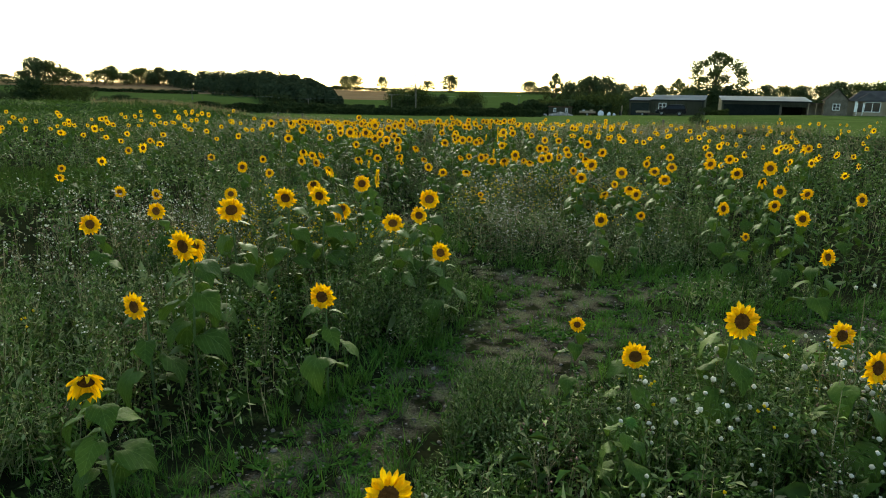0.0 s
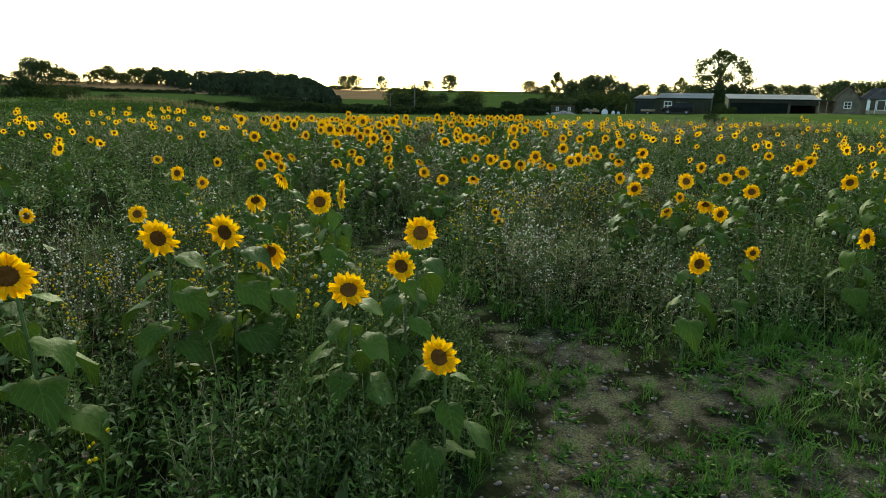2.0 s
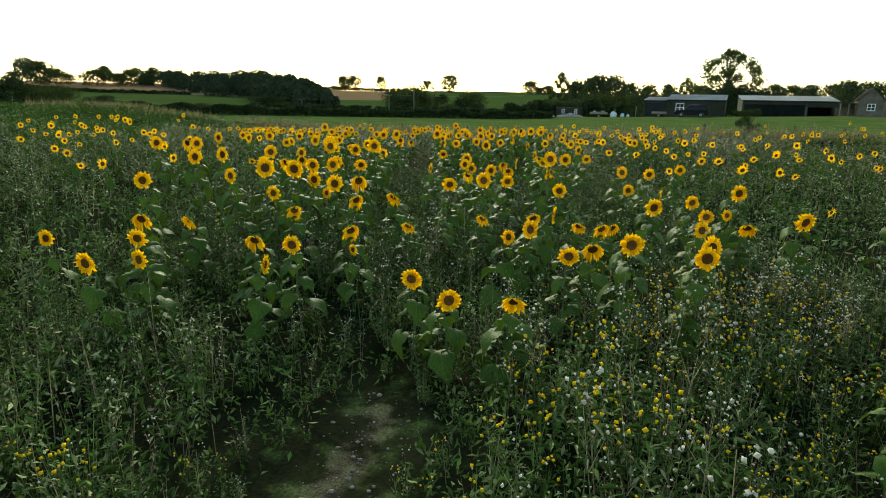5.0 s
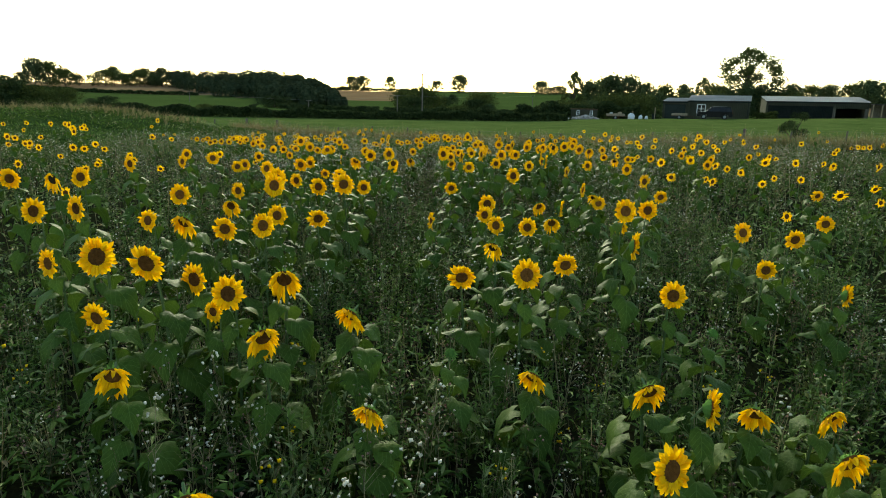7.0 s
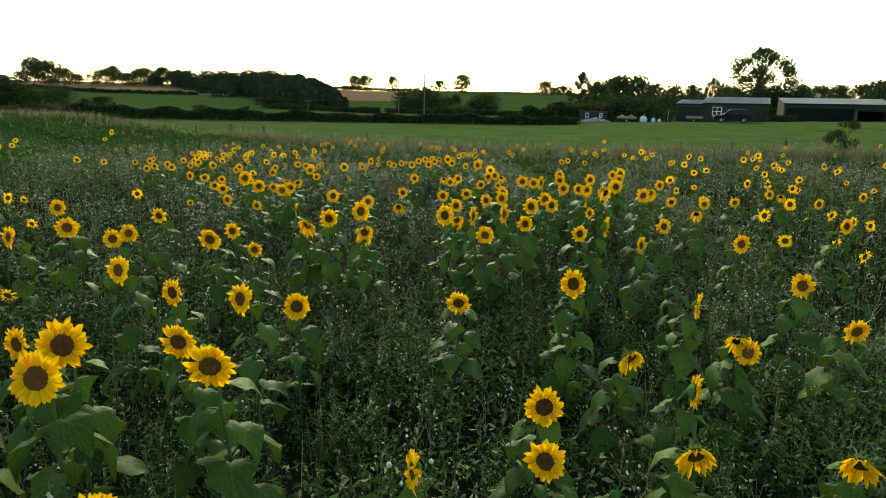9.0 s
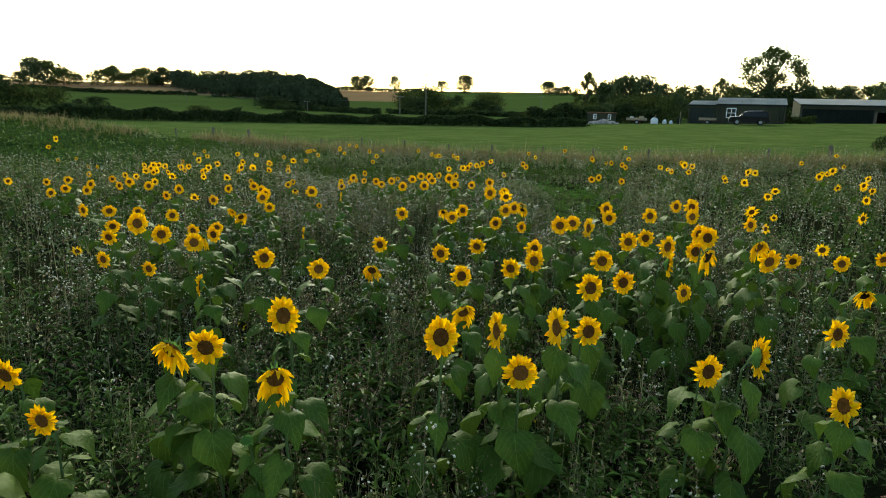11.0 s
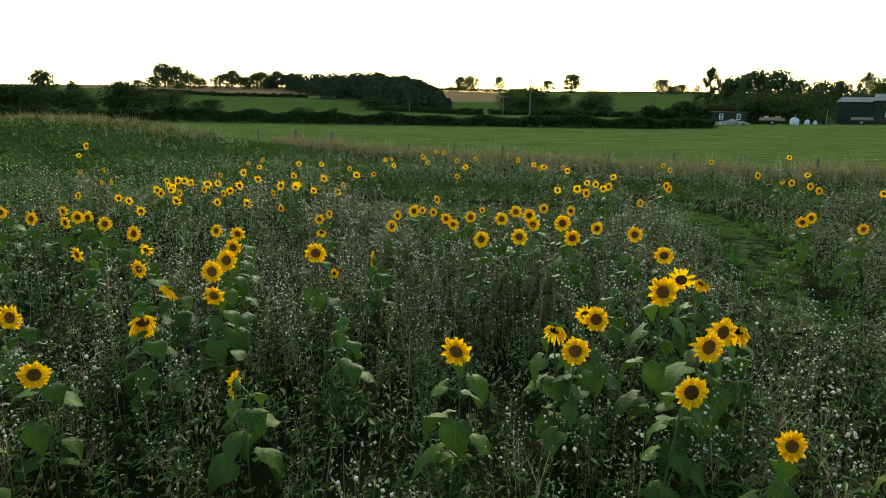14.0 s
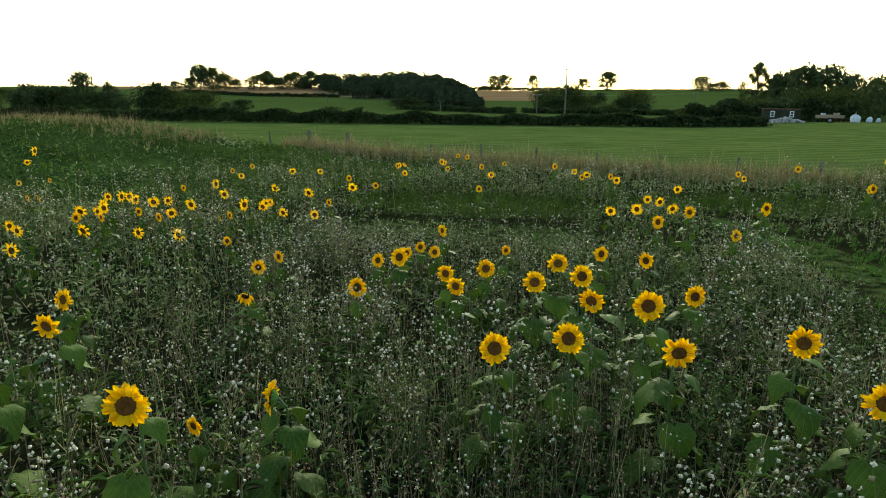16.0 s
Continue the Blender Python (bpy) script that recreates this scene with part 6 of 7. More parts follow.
def bushy_weed(seed, near=True):
    """Leafy weed with upright spikes of small leaves, like fat hen."""
    random.seed(seed)
    s = Sheet()
    h = random.uniform(0.5, 0.8)
    m = 0
    s.stalk([(0, 0, 0), (0, 0.01, h)], 0.005, 3)
    for b in range(5 if near else 3):
        a, z0 = 1.3 * b + random.uniform(-0.4, 0.4), h * random.uniform(0.1, 0.5)
        e = Vector((math.cos(a) * 0.16, math.sin(a) * 0.16, z0 + h * 0.42))
        if near:
            s.twig((0, 0, z0), e, 0.003, 3)
        for k in range(7 if near else 4):
            u = random.uniform(0.2, 1.05)
            p = Vector((0, 0, z0)).lerp(e, u)
            t = random.uniform(0, 6.28)
            s.blade(p, (math.cos(t), math.sin(t), random.uniform(0.1, 0.9)), random.uniform(0.035, 0.07) * (1 if near else 1.7), 0.022 * (1 if near else 1.9), m, 0.6)
    for k in range(14 if near else 7):
        z = h * random.uniform(0.3, 1.05)
        t = random.uniform(0, 6.28)
        s.blade((0, 0, z), (math.cos(t), math.sin(t), random.uniform(0.2, 1.1)), random.uniform(0.04, 0.1) * (1 if near else 1.5), 0.026 * (1 if near else 1.7), m, 0.6)
    return s.arrays()


def spray_weed(seed, n=9, leaves=12, m=0, leaf=0.05):
    """Bushy weed: ascending branches feathered with small leaves, tapering to soft spikes."""
    random.seed(seed)
    s = Sheet()
    for b in range(n):
        a, r = 2.4 * b + random.uniform(-0.4, 0.4), random.uniform(0.05, 0.24)
        root_at = Vector((math.cos(a) * r * 0.25, math.sin(a) * r * 0.25, 0))
        tip = Vector((math.cos(a) * r, math.sin(a) * r, random.uniform(0.9, 1.0) * (0.85 - 1.3 * r)))
        s.twig(root_at, tip, 0.0045, 0)
        for k in range(leaves):
            u = 0.22 + 0.8 * (k + random.random()) / leaves
            t = random.uniform(0, 6.28)
            size = leaf * (1.35 - 0.75 * u) * random.uniform(0.7, 1.3)
            p = root_at.lerp(tip, u) + Vector((math.cos(t), math.sin(t), 0)) * 0.012
            s.blade(p, (math.cos(t), math.sin(t), random.uniform(0.3, 1.3)), size, size * 0.34, m if random.random() < 0.8 else 1 - m, 0.5)
    return s.arrays()


def feather_weed(seed):
    """Dense bush of upright shoots feathered with narrow grey-green leaflets."""
    random.seed(seed)
    s = Sheet()
    for b in range(13):
        a, r = 2.4 * b + random.uniform(-0.4, 0.4), 0.2 * math.sqrt((b + 0.5) / 13)
        foot = Vector((math.cos(a) * r * 0.5, math.sin(a) * r * 0.5, 0))
        tip = Vector((math.cos(a) * r * 1.15, math.sin(a) * r * 1.15, random.uniform(0.62, 0.8) - 0.9 * r))
        s.twig(foot, tip, 0.004, 1)
        for k in range(14):
            u = 0.1 + 0.93 * (k + random.random()) / 14
            t = random.uniform(0, 6.28)
            size = 0.1 * (1.2 - 0.75 * u) * random.uniform(0.7, 1.3)
            s.blade(foot.lerp(tip, u), (math.cos(t), math.sin(t), random.uniform(0.6, 1.6)), size, size * 0.3, 1 if random.random() < 0.3 else 0, 0.3)
    return s.arrays()


def leafy_herb(seed):
    """Low clump of lance-shaped leaves with short russet seed spikes."""
    random.seed(seed)
    s = Sheet()
    for b in range(4):
        a = random.uniform(0, 6.28)
        e = Vector((math.cos(a) * 0.14, math.sin(a) * 0.14, random.uniform(0.3, 0.5)))
        s.stalk([(0, 0, 0), e], 0.004, 3)
        for k in range(6):
            t = random.uniform(0, 6.28)
            s.blade(Vector((0, 0, 0)).lerp(e, random.uniform(0.25, 1)), (math.cos(t), math.sin(t), 0.35), random.uniform(0.09, 0.17), 0.04, 0, 1.0)
        for k in range(3):
            s.ball(e + Vector((random.uniform(-0.03, 0.03), random.uniform(-0.03, 0.03), 0.02 + 0.018 * k)), 0.009, 4)
    return s.arrays()


def dry_weed(seed):
    """Brown upright stalks with small dull seed heads."""
    random.seed(seed)
    s = Sheet()
    for b in range(4):
        x, y, h = random.uniform(-0.1, 0.1), random.uniform(-0.1, 0.1), random.uniform(0.55, 0.85)
        s.stalk([(x, y, 0), (x * 1.3, y * 1.3, h)], 0.0035, 3)
        for k in range(3):
            s.ball((x * 1.3 + random.uniform(-0.03, 0.03), y * 1.3 + random.uniform(-0.03, 0.03), h * random.uniform(0.8, 1.02)), 0.007, 4 if random.random() < 0.5 else 3)
        for k in range(2):
            t = random.uniform(0, 6.28)
            s.blade((x * 1.2, y * 1.2, h * random.uniform(0.2, 0.7)), (math.cos(t), math.sin(t), 0.2), 0.09, 0.02, 4 if random.random() < 0.25 else 0, 1.2)
    return s.arrays()


def yellow_weed(seed):
    """Thin branched stems with small yellow flowers and a few tufts."""
    random.seed(seed)
    s = Sheet()
    h = random.uniform(0.5, 0.75)
    s.stalk([(0, 0, 0), (0.02, 0.01, h * 0.7)], 0.004, 0)
    for k in range(6):
        t = random.uniform(0, 6.28)
        s.blade((0, 0, h * random.uniform(0.05, 0.6)), (math.cos(t), math.sin(t), 0.4), 0.12, 0.03, 0, 0.8)
    for k in range(6):
        a = random.uniform(0, 6.28)
        e = Vector((0.02 + math.cos(a) * random.uniform(0.03, 0.12), math.sin(a) * random.uniform(0.03, 0.12), h * random.uniform(0.8, 1.15)))
        s.twig((0.01, 0, h * 0.6), e, 0.002, 0)
        s.ball(e, random.uniform(0.011, 0.018) if k < 5 else random.uniform(0.007, 0.011), 5 if k < 5 else 2, 1)
    return s.arrays()


def dandelion_clock(seed):
    """Leafy stem topped by round white seed clocks."""
    random.seed(seed)
    s = Sheet()
    for k in range(4):
        a = random.uniform(0, 6.28)
        e = Vector((math.cos(a) * 0.12, math.sin(a) * 0.12, random.uniform(0.45, 0.75)))
        s.stalk([(0, 0, 0), e * 0.6, e], 0.0035, 0)
        r = random.uniform(0.014, 0.021)
        s.ball(e, r, 2, 2)
    for k in range(8):
        t = random.uniform(0, 6.28)
        s.blade((0, 0, random.uniform(0.02, 0.3)), (math.cos(t), math.sin(t), 0.5), 0.16, 0.035, 0, 0.8)
    return s.arrays()


def grass_tuft(seed, blades=13, h=0.3, m=0, half=0.0035):
    random.seed(seed)
    s = Sheet()
    for k in range(blades):
        a, l = random.uniform(0, 6.28), h * random.uniform(0.5, 1.1)
        x, y = random.uniform(-0.05, 0.05), random.uniform(-0.05, 0.05)
        lean = random.uniform(0.1, 0.7)
        d = Vector((math.cos(a) * lean, math.sin(a) * lean, 1)).normalized()
        side = Vector((-math.sin(a), math.cos(a), 0)) * half
        p, q = Vector((x, y, 0)), Vector((x, y, 0)) + d * l * 0.6
        t = q + Vector((d.x, d.y, 0.35)).normalized() * l * 0.45
        i = len(s.v)
        s.v += [p - side, p + side, q - side * 0.9, q + side * 0.9, t]
        s.f += [(i, i + 1, i + 3), (i, i + 3, i + 2), (i + 2, i + 3, i + 4)]
        s.m += [m] * 3
    return s.arrays()


def rosette(seed):
    """Low rosette of short broad leaves on trodden ground."""
    random.seed(seed)
    s = Sheet()
    for k in range(11):
        a = random.uniform(0, 6.28)
        s.blade((random.uniform(-0.03, 0.03), random.uniform(-0.03, 0.03), 0.005), (math.cos(a), math.sin(a), random.uniform(0.15, 1.0)), random.uniform(0.05, 0.11), 0.02, 0, 0.5)
    return s.arrays()


def mauve_spires(seed):
    """Upright dull stems with mauve-brown seeding tops."""
    random.seed(seed)
    s = Sheet()
    for b in range(5):
        x, y, h = random.uniform(-0.2, 0.2), random.uniform(-0.2, 0.2), random.uniform(0.6, 0.85)
        s.twig((x, y, 0), (x * 1.2, y * 1.2, h), 0.005, 0)
        for k in range(4):
            s.ball((x * 1.2 + random.uniform(-0.05, 0.05), y * 1.2 + random.uniform(-0.05, 0.05), h * random.uniform(0.7, 1.02)), 0.0124, random.choice((4, 4, 3, 2)))
    return s.arrays()


WEED_MATS = (M_WEED, M_WEED_PALE, M_FLUFF, M_DRYSTEM, M_RUSSET, M_YELLOW)
NEAR_KINDS = [fluff_weed(1), fluff_weed(2), fluff_weed(3), spray_weed(4, 8, 10, 0, 0.064), spray_weed(5, 8, 9, 0, 0.08), spray_weed(6, 8, 10, 1, 0.06), leafy_herb(7), leafy_herb(8), dry_weed(9), bushy_weed(10), yellow_weed(11), dandelion_clock(12), feather_weed(13)]
FAR_KINDS = [fluff_weed(21, False), fluff_weed(22, False), spray_weed(23, 4, 6, 0, 0.12), spray_weed(24, 4, 6, 0, 0.13), spray_weed(25, 4, 6, 1, 0.11), mauve_spires(26)]


def field(x, y, s, seed):
    """Slow variation over the field, about -1 to 1."""
    return np.array([noise.noise(Vector((a * s, b * s, seed))) for a, b in zip(x, y)]) * 1.8


def sow(rng, n, x0, x1, y0, y1, kinds, weights, gap=0.1, size=(0.68, 1.12), shy=0.7):
    x, y = rng.uniform(x0, x1, n), rng.uniform(y0, y1, n)
    keep = off_track(x, y) > gap + rng.uniform(-0.15, 0.25, n)
    keep &= (y < fence_y(x) - 1.2) & (cleared(x, y) > 0.9 + rng.uniform(0, 0.25, n))
    keep &= (hollow(x, y) > 1) | (rng.random(n) < 0.3)
    keep &= (x > -10 - (60 - y) * 0.4) | (y < 40) | (rng.random(n) < 0.7)
    x, y = x[keep], y[keep]
    bare = field(x, y, 0.55, 2.2)
    keep = rng.uniform(0, 1, len(x)) < np.clip(1.25 + 0.6 * bare, 0.35, 1)
    x, y, bare = x[keep], y[keep], bare[keep]
    drift = field(x, y, 0.3, 9.1)
    w = np.array(weights, float)[None] * np.ones((len(x), 1))
    for k, lean in kinds:
        w[:, k] *= np.exp(lean * drift)
    c = np.cumsum(w, 1) / w.sum(1, keepdims=True)
    kind = (rng.uniform(0, 1, len(x))[:, None] > c).sum(1)
    s = rng.uniform(*size, len(x)) * np.clip(1 + 0.25 * bare, 0.6, 1.2)
    s *= np.clip(1 - shy + shy * (off_track(x, y) / 1.1), 1 - shy, 1)
    return np.stack([kind, x, y, ground_z(x, y) - 0.02, s, rng.uniform(0, 6.28, len(x)), rng.uniform(-0.16, 0.16, len(x)), rng.uniform(-0.16, 0.16, len(x)), rng.uniform(0.8, 1.2, len(x))], 1)


def sow_weeds():
    rng = np.random.default_rng(3)
    lean = ((0, 1.6), (1, 1.6), (2, 1.4), (3, -1.4), (4, -1.4), (5, -0.8), (6, -1.0), (7, 0.6), (8, 1.1), (9, -0.5))
    near = []
    near.append(sow(rng, 1350, -5, 5, 1.0, 10, lean, [0.6, 0.6, 0.6, 3.0, 3.0, 2.0, 1.2, 1.2, 0.3, 2.4, 0.2, 0.05, 0.25]))
    near += [sow(rng, 110, -5.2, -2.5, 2.4, 6.5, lean, [0, 0, 0, 0.5, 0.5, 1, 0, 0, 0, 0, 0, 0, 5], 0.1, (1.0, 1.35)), sow(rng, 70, 0.15, 0.75, 3.9, 4.9, lean, [0, 0, 0, 0, 0, 0, 0, 0, 0, 0, 0, 0, 5], -0.1, (0.6, 0.85), 0)]
    near.append(sow(rng, 130, -1.2, 0.3, 5.6, 8.6, lean, [0, 0, 0, 2, 2, 0, 0, 0, 0, 2, 0, 0, 3], 0.05, (0.8, 1.05), 0.3))
    near.append(sow(rng, 90, 0.6, 4.6, 2.4, 5.2, lean, [1, 1, 1, 0, 0, 1, 0, 0, 0, 0, 0, 0, 4], 0.1, (0.5, 0.7)))
    near.append(sow(rng, 130, 0.6, 4.2, 7.4, 11, lean, [2, 2, 2, 0, 0, 6, 0, 0, 0, 0, 0.5, 1, 0], 0.0, (0.6, 0.85), 0.3))
    near.append(sow(rng, 55, -0.6, 1.2, 8.2, 10.6, lean, [3, 3, 3, 1, 0, 1, 0, 0, 0.5, 0, 0.5, 0, 0], 0.0, (0.75, 1.05), 0))
    near.append(sow(rng, 260, -3.8, -0.4, 7.6, 11.2, lean, [0.3, 0.3, 0.3, 0.5, 0, 0, 0, 0, 0, 0, 8, 0.5, 0], 0.1, (0.7, 1.0)))
    near.append(sow(rng, 110, -2.3, -0.4, 34.9, 37.0, lean, [0.5, 0.5, 0.5, 0, 0, 0, 0, 0, 6, 0, 0, 0, 0], 0.1, (0.9, 1.15)))
    near.append(sow(rng, 230, 1.2, 4.8, 1.4, 5.4, lean, [1.5, 1.5, 1.5, 1, 1, 0, 0, 0, 0, 0, 2.5, 7.0, 0]))
    near.append(sow(rng, 300, -3.6, 0.6, 8.5, 12.5, lean, [0.6, 0.6, 0.6, 1, 1, 0, 0, 0, 0, 0, 8, 0.6, 0]))
    near.append(sow(rng, 1350, -5, 5, 10, 19, lean, [0.55, 0.55, 0.55, 2.4, 2.4, 1.2, 3.0, 3.0, 0.4, 2.2, 0.5, 0.05, 1.6]))
    near.append(sow(rng, 240, 0.5, 4.2, 11.8, 15.6, lean, [0.3, 0.3, 0.3, 0, 0, 0, 0, 0, 0, 0, 8, 1.2, 0]))
    near.append(sow(rng, 1500, -5, 5, 19, 29, lean, [0.9, 0.9, 0.9, 2.0, 2.0, 1.0, 4.2, 4.2, 0.7, 1.6, 0.05, 0.05, 0.9]))
    near.append(sow(rng, 500, -2.6, 1.4, 24, 31, lean, [0, 0, 0, 0, 0, 0, 3, 3, 1.2, 0, 0, 0, 0], 0.1, (0.8, 1.1)))
    near.append(sow(rng, 1950, -5.5, 5.5, 29, 42, lean, [4.4, 4.4, 4.4, 1.1, 1.1, 1.5, 1.8, 1.8, 1.9, 1.2, 0.02, 0.2, 0]))
    scatter("field_weeds", NEAR_KINDS, np.concatenate(near), WEED_MATS, "tangled green weeds with white seed fluff between the sunflowers", "weeds")
    lean = ((0, 1.3), (1, 1.3), (2, -1.2), (3, -1.2), (5, 1.0))
    far = [sow(rng, n, x0, x1, y0, y1, lean, w, 0.1, (0.85, 1.3)) for n, x0, x1, y0, y1, w in (
        (1050, -14, -5, 2, 30, [1.6, 1.6, 3, 3, 1.5, 0.4]), (1050, 5, 15, 2, 30, [1.6, 1.6, 3, 3, 1.5, 0.4]),
        (1100, -17, -5.5, 30, 44, [4.2, 4.2, 0.5, 0.5, 1.8, 1]), (1100, 5.5, 18, 30, 44, [4, 4, 1.4, 1.4, 1.6, 1]),
        (700, -34, -14, 8, 44, [1, 1, 3, 3, 1.5, 0.4]), (800, 15, 40, 8, 46, [1, 1, 3, 3, 1.5, 0.4]),
        (1900, -14, 16, 41, 54, [5.6, 5.6, 0.3, 0.3, 3.2, 1.4]), (1150, -14, 22, 52, 66, [2.4, 2.4, 0.3, 0.3, 0.8, 5.0]), (130, -44, -12, 47, 66, [0.1, 0.1, 3, 3, 1.5, 0.6]), (500, 14, 34, 42, 56, [3, 3, 2, 2, 1, 1.6]), (250, -38, 44, -5, 8, [1, 1, 3, 3, 1.5, 0.4]))]
    scatter("far_weeds", FAR_KINDS, np.concatenate(far), WEED_MATS, "grey-green seeding weeds towards the edges of the field", "weeds")


sow_weeds()


def undergrowth():
    """The leafy tangle below the taller weeds: lumpy, with gaps."""
    rng = np.random.default_rng(17)
    P, Q, S = [], [], []
    for n, x0, x1, y0, y1, leaf in ((48000, -5, 5, 2.0, 12, 0.034), (48000, -5.5, 5.5, 12, 28, 0.036), (54000, -6.5, 6.5, 28, 44, 0.033), (9000, -16, -5, 1, 30, 0.065), (14000, -16, -5.5, 30, 45, 0.045), (16000, 5, 17, 1, 44, 0.065), (11000, -36, -16, 6, 44, 0.1), (12000, 17, 42, 6, 46, 0.1), (3500, -38, 44, -5, 7, 0.13), (30000, -10, 22, 43, 62, 0.055), (30000, -44, -9, 40, 66, 0.085)):
        x, y = rng.uniform(x0, x1, n), rng.uniform(y0, y1, n)
        lump = field(x, y, 0.8, 4.4) * 0.5 + field(x, y, 2.3, 1.3) * 0.35
        d = off_track(x, y)
        keep = (d > rng.uniform(0.0, 0.3, n)) & (y < fence_y(x) - 0.4) & (rng.uniform(0, 1, n) < np.clip(1.0 + lump, 0.25, 1))
        x, y, lump, d = x[keep], y[keep], lump[keep], d[keep]
        top = np.clip(0.42 + 0.36 * lump, 0.1, 0.85) * np.where(strip(x, y) < 1, 0.1, np.where(cleared(x, y) < 1, 0.5, 1.0)) * np.where(hollow(x, y) < 1, 0.55, 1.0) * np.clip(0.3 + d, 0.3, 1) * np.where(y > 53, 1.0, np.where(y > 43, 0.75, 1.0)) * (1 - 0.6 * ease(-8, -13, x) * ease(43, 47, y))
        z = ground_z(x, y) + top * rng.uniform(0.05, 1.0, len(x)) ** 0.75
        V, F = leaves_at(np.stack([x, y, z], 1), rng, leaf, 0.34)
        P.append(V)
        Q.append(F + sum(len(p) for p in P[:-1]))
        pale = rng.random(len(F) // 2) < np.clip(0.18 + 0.4 * lump, 0.04, 0.5) + np.where((y > np.where(x < -2.5, 37, 33)) & (x > -14) & (x < 7), np.where(y > 43, 0.7, 0.5), 0.0) + np.where((x > 0.3) & (x < 4) & (y > 7) & (y < 11), 0.5, 0.0) - np.where(cleared(x, y) < 1.05, 1.0, 0.0)
        dry = rng.random(len(F) // 2) < np.where((y > 27) & (x > -12) & (y < 54), 0.44, 0.03)
        kind = np.where(dry, 2, pale.astype(int))
        S.append(np.tile(np.where((x < -8.5) & (y > 45), np.where(field(x, y, 0.22, 6.1) + rng.normal(0, 0.25, len(x)) > 0.2, 0, np.where(field(x, y, 0.35, 2.9) + rng.normal(0, 0.3, len(x)) > 0.55, 1, 3)), kind), 2))
        m = len(x) // 40
        bx, by, g = x[:m], y[:m], ground_z(x[:m], y[:m])
        r, h = leaf * 0.11 * rng.uniform(0.7, 1.2, m), np.clip(top[:m] * rng.uniform(0.9, 1.7, m), 0.15, 0.95)
        tx, ty = bx + rng.normal(0, 0.07, m), by + rng.normal(0, 0.07, m)
        W = np.stack([np.stack([bx - r, by, g], 1), np.stack([bx + r, by - r, g], 1), np.stack([bx + r, by + r, g], 1), np.stack([tx, ty, g + h], 1)], 1).reshape(-1, 3)
        i = np.arange(m)[:, None] * 4
        P.append(W)
        Q.append(np.concatenate([i + [0, 1, 3], i + [1, 2, 3], i + [2, 0, 3]]) + sum(len(p) for p in P[:-1]))
        S.append(np.full(3 * m, 2))
    np_object("undergrowth", np.concatenate(P), np.concatenate(Q), (M_WEED, M_WEED_PALE, M_DRYSTEM, M_BANK), np.concatenate(S), "dense low leafy undergrowth covering the field", "undergrowth")


undergrowth()


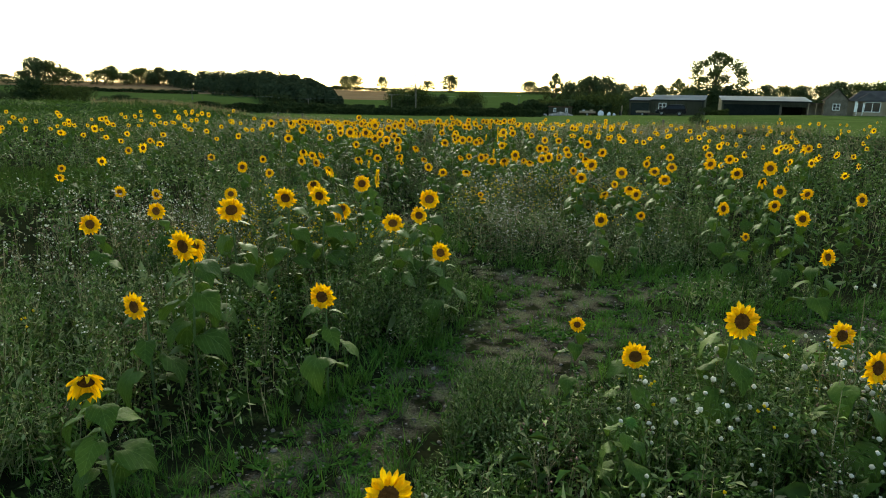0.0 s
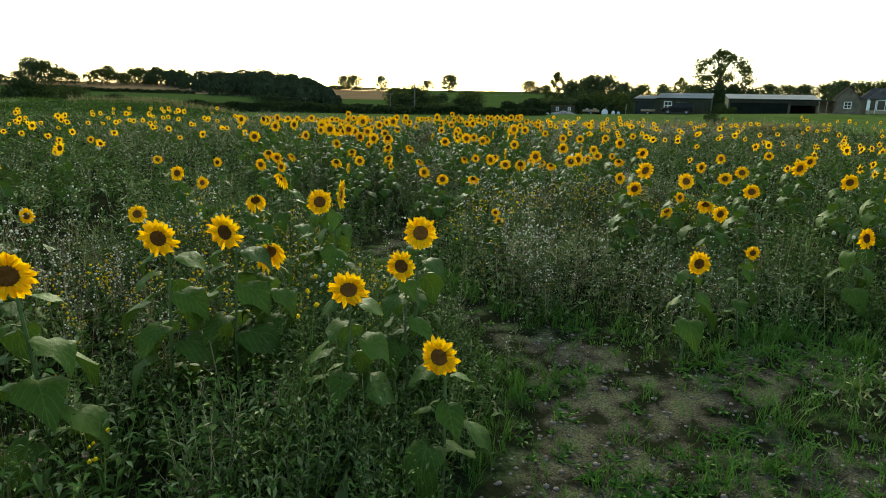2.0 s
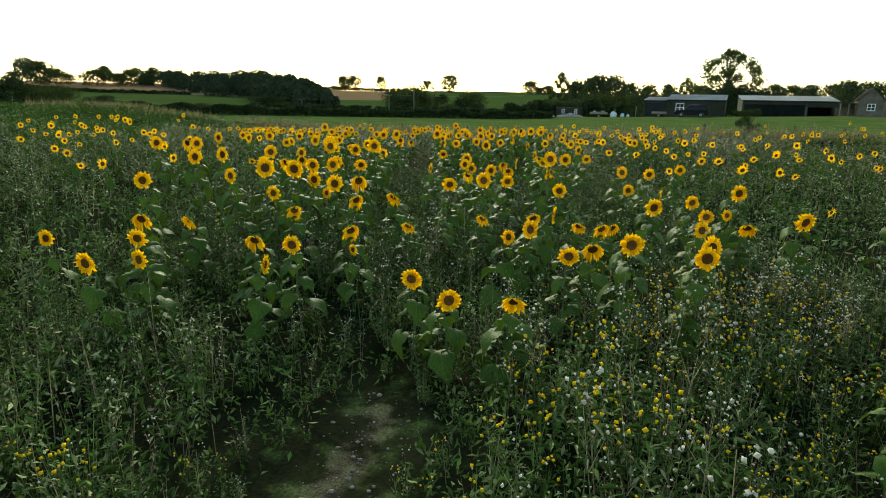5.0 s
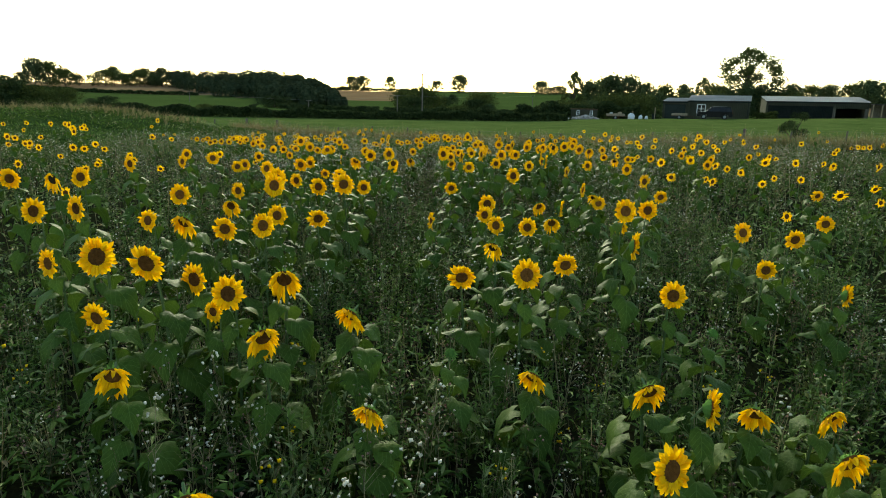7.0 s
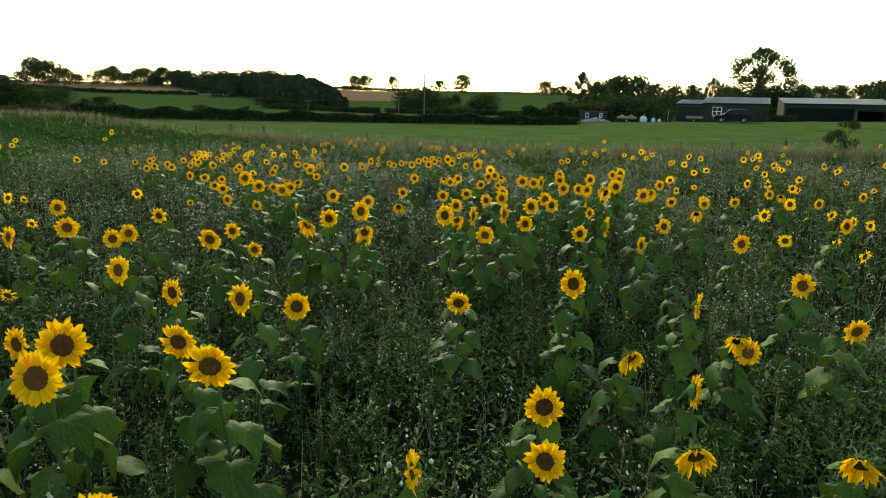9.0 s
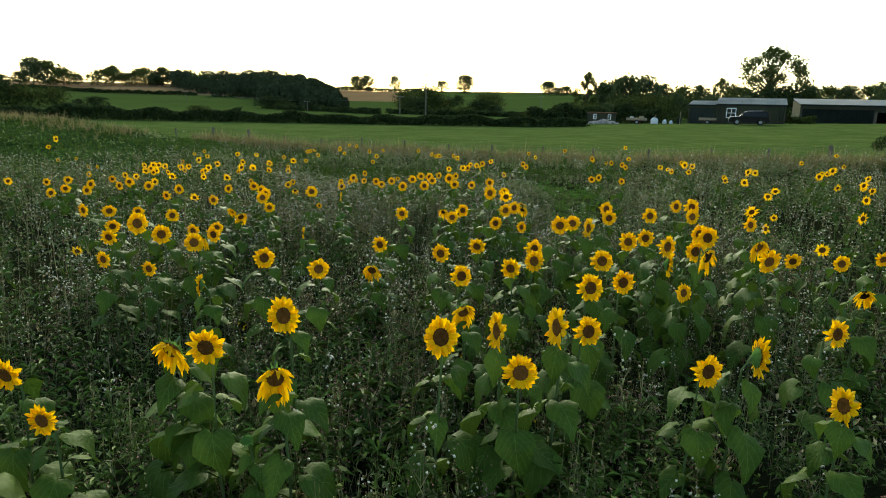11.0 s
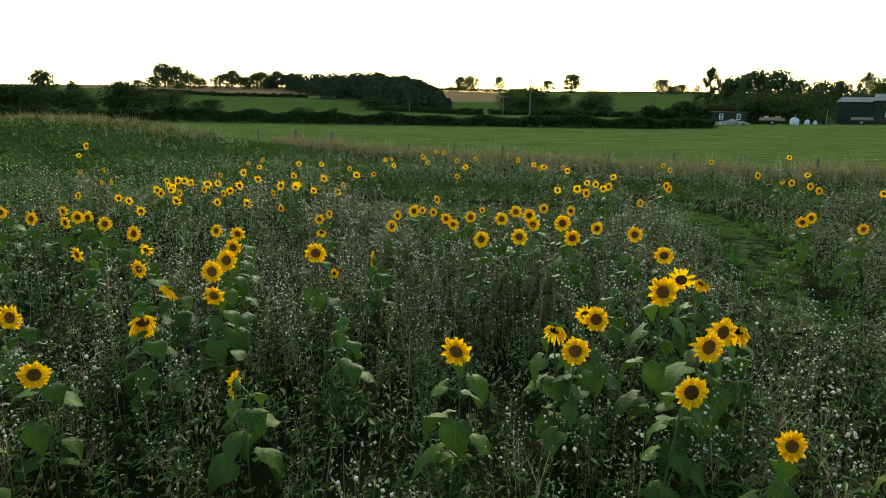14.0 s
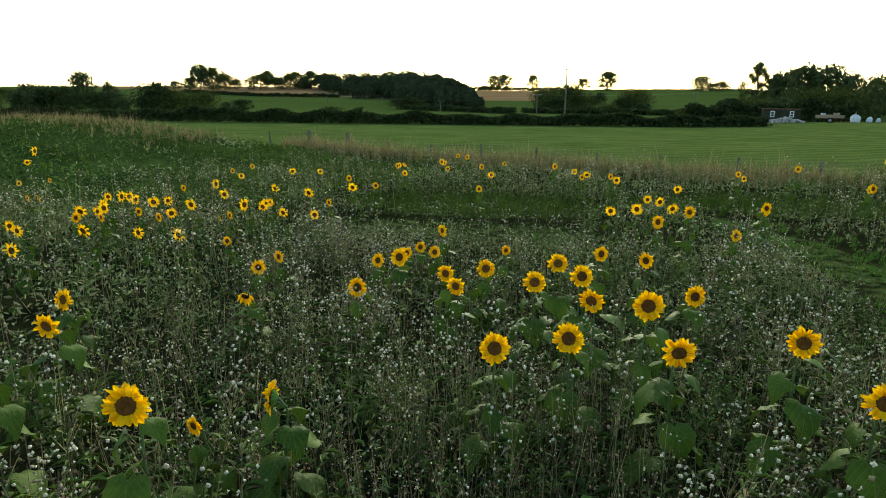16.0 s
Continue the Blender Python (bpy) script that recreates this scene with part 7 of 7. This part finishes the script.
def sow_grass():
    rng = np.random.default_rng(8)
    kinds = [grass_tuft(31, 11, 0.24), grass_tuft(32, 11, 0.2), grass_tuft(33, 11, 0.3), grass_tuft(34, 8, 0.1), rosette(35), rosette(36)]
    rows = []
    for n, x0, x1, y0, y1 in ((12500, -3, 6, 2.6, 11.5), (3400, 1.8, 5.4, 33.5, 49), (500, -6, 6, 15, 34)):
        x, y = rng.uniform(x0, x1, n), rng.uniform(y0, y1, n)
        d = off_track(x, y)
        patch = field(x, y, 1.1, 5.5)
        p = np.where(d < 0, np.clip(0.6 + 1.2 * patch, 0.15, 1.0), np.clip(0.55 - d * 0.5, 0.08, 1))
        keep = rng.uniform(0, 1, n) < p
        x, y, d = x[keep], y[keep], d[keep]
        kind = np.where(d < -0.1, rng.choice((1, 3, 3, 4, 5), len(x)), rng.choice((0, 1, 2), len(x)))
        rows.append(np.stack([kind, x, y, ground_z(x, y) - 0.01, rng.uniform(0.6, 1.2, len(x)) * np.where(d < 0, 1.05, 0.8), rng.uniform(0, 6.28, len(x)), rng.uniform(-0.2, 0.2, len(x)), rng.uniform(-0.2, 0.2, len(x)), rng.uniform(0.8, 1.1, len(x))], 1))
    scatter("grass", kinds, np.concatenate(rows), (M_GRASS,), "fresh green grass tufts along the trodden gravel track", "grass")
    # Tall pale grass along the fence and rough grass on the bank.
    straw = [grass_tuft(41, 12, 0.8, 0, 0.009), grass_tuft(42, 10, 1.0, 0, 0.008), grass_tuft(43, 12, 0.7, 0, 0.008), grass_tuft(44, 12, 0.6, 1, 0.007)]
    x = rng.uniform(-32, 30, 2900)
    y = np.where(x < -19, 58.5 + rng.normal(0, 1.6, len(x)), fence_y(x) + rng.normal(-0.9, 0.8, len(x)))
    a = np.stack([rng.integers(0, 4, len(x)), x, y, ground_z(x, y), rng.uniform(0.8, 1.35, len(x)) * np.where(x < -19, 0.6, 1.0), rng.uniform(0, 6.28, len(x)), rng.uniform(-0.2, 0.2, len(x)), rng.uniform(-0.2, 0.2, len(x)), rng.uniform(0.75, 1.15, len(x))], 1)
    scatter("fence_grass", straw, a, (M_STRAW, M_BANK), "tall straw-coloured grass along the wire fence", "grass")
    x, y = rng.uniform(-48, -8, 1500), rng.uniform(40, 66, 1500)
    keep = (x < -6 - (60 - y) * 0.3) & (field(x, y, 0.16, 7.7) > -0.75)
    x, y = x[keep], y[keep]
    a = np.stack([rng.integers(0, 3, len(x)), x, y, ground_z(x, y), rng.uniform(0.8, 1.3, len(x)), rng.uniform(0, 6.28, len(x)), rng.uniform(-0.2, 0.2, len(x)), rng.uniform(-0.2, 0.2, len(x)), rng.uniform(0.35, 0.7, len(x))], 1)
    q = rng.uniform((-8.5, 43.5), (10, 54), (4200, 2))
    q = q[cleared(q[:, 0], q[:, 1]) < 1.05]
    left = rng.uniform((-14.5, 12), (-8, 19.5), (1500, 2))
    q = np.concatenate([q, left[cleared(left[:, 0], left[:, 1]) < 1.05]])
    n = len(q)
    a = np.concatenate([a, np.stack([rng.integers(0, 3, n), q[:, 0], q[:, 1], ground_z(q[:, 0], q[:, 1]), rng.uniform(0.8, 1.35, n) * np.where(strip(q[:, 0], q[:, 1]) < 1.05, 0.22, 1.0), rng.uniform(0, 6.28, n), rng.uniform(-0.2, 0.2, n), rng.uniform(-0.2, 0.2, n), rng.uniform(0.6, 0.9, n)], 1)])
    scatter("bank_grass", [grass_tuft(51, 10, 0.5), grass_tuft(52, 9, 0.6), grass_tuft(53, 9, 0.45)], a, (M_BANK,), "rough green grass on the low bank and in clearings", "grass")


sow_grass()


def strew_stones():
    rng = np.random.default_rng(21)
    kinds = []
    for k in range(5):
        random.seed(60 + k)
        s = Sheet()
        bm = bmesh.new()
        bmesh.ops.create_icosphere(bm, subdivisions=1, radius=1)
        for v in bm.verts:
            v.co = Vector((v.co.x * random.uniform(0.8, 1.3), v.co.y * random.uniform(0.7, 1.1), v.co.z * random.uniform(0.45, 0.7)))
        s.v = [v.co.copy() for v in bm.verts]
        s.f = [tuple(v.index for v in f.verts) for f in bm.faces]
        s.m = [0] * len(s.f)
        bm.free()
        kinds.append(s.arrays())
    x, y = rng.uniform(-3, 7, 20000), rng.uniform(1.5, 14.5, 20000)
    keep = (off_track(x, y) < 0.05) & (rng.uniform(0, 1, len(x)) < 0.75)
    x, y = x[keep], y[keep]
    size = 0.006 + 0.016 * rng.random(len(x)) ** 3 + 0.016 * (rng.random(len(x)) < 0.03)
    a = np.stack([rng.integers(0, 5, len(x)), x, y, ground_z(x, y) + 0.002, size, rng.uniform(0, 6.28, len(x)), 0 * x, 0 * x, 1 + 0 * x], 1)
    scatter("path_stones", kinds, a, (M_STONE,), "small brown and grey stones strewn on bare earth", "stones")


strew_stones()
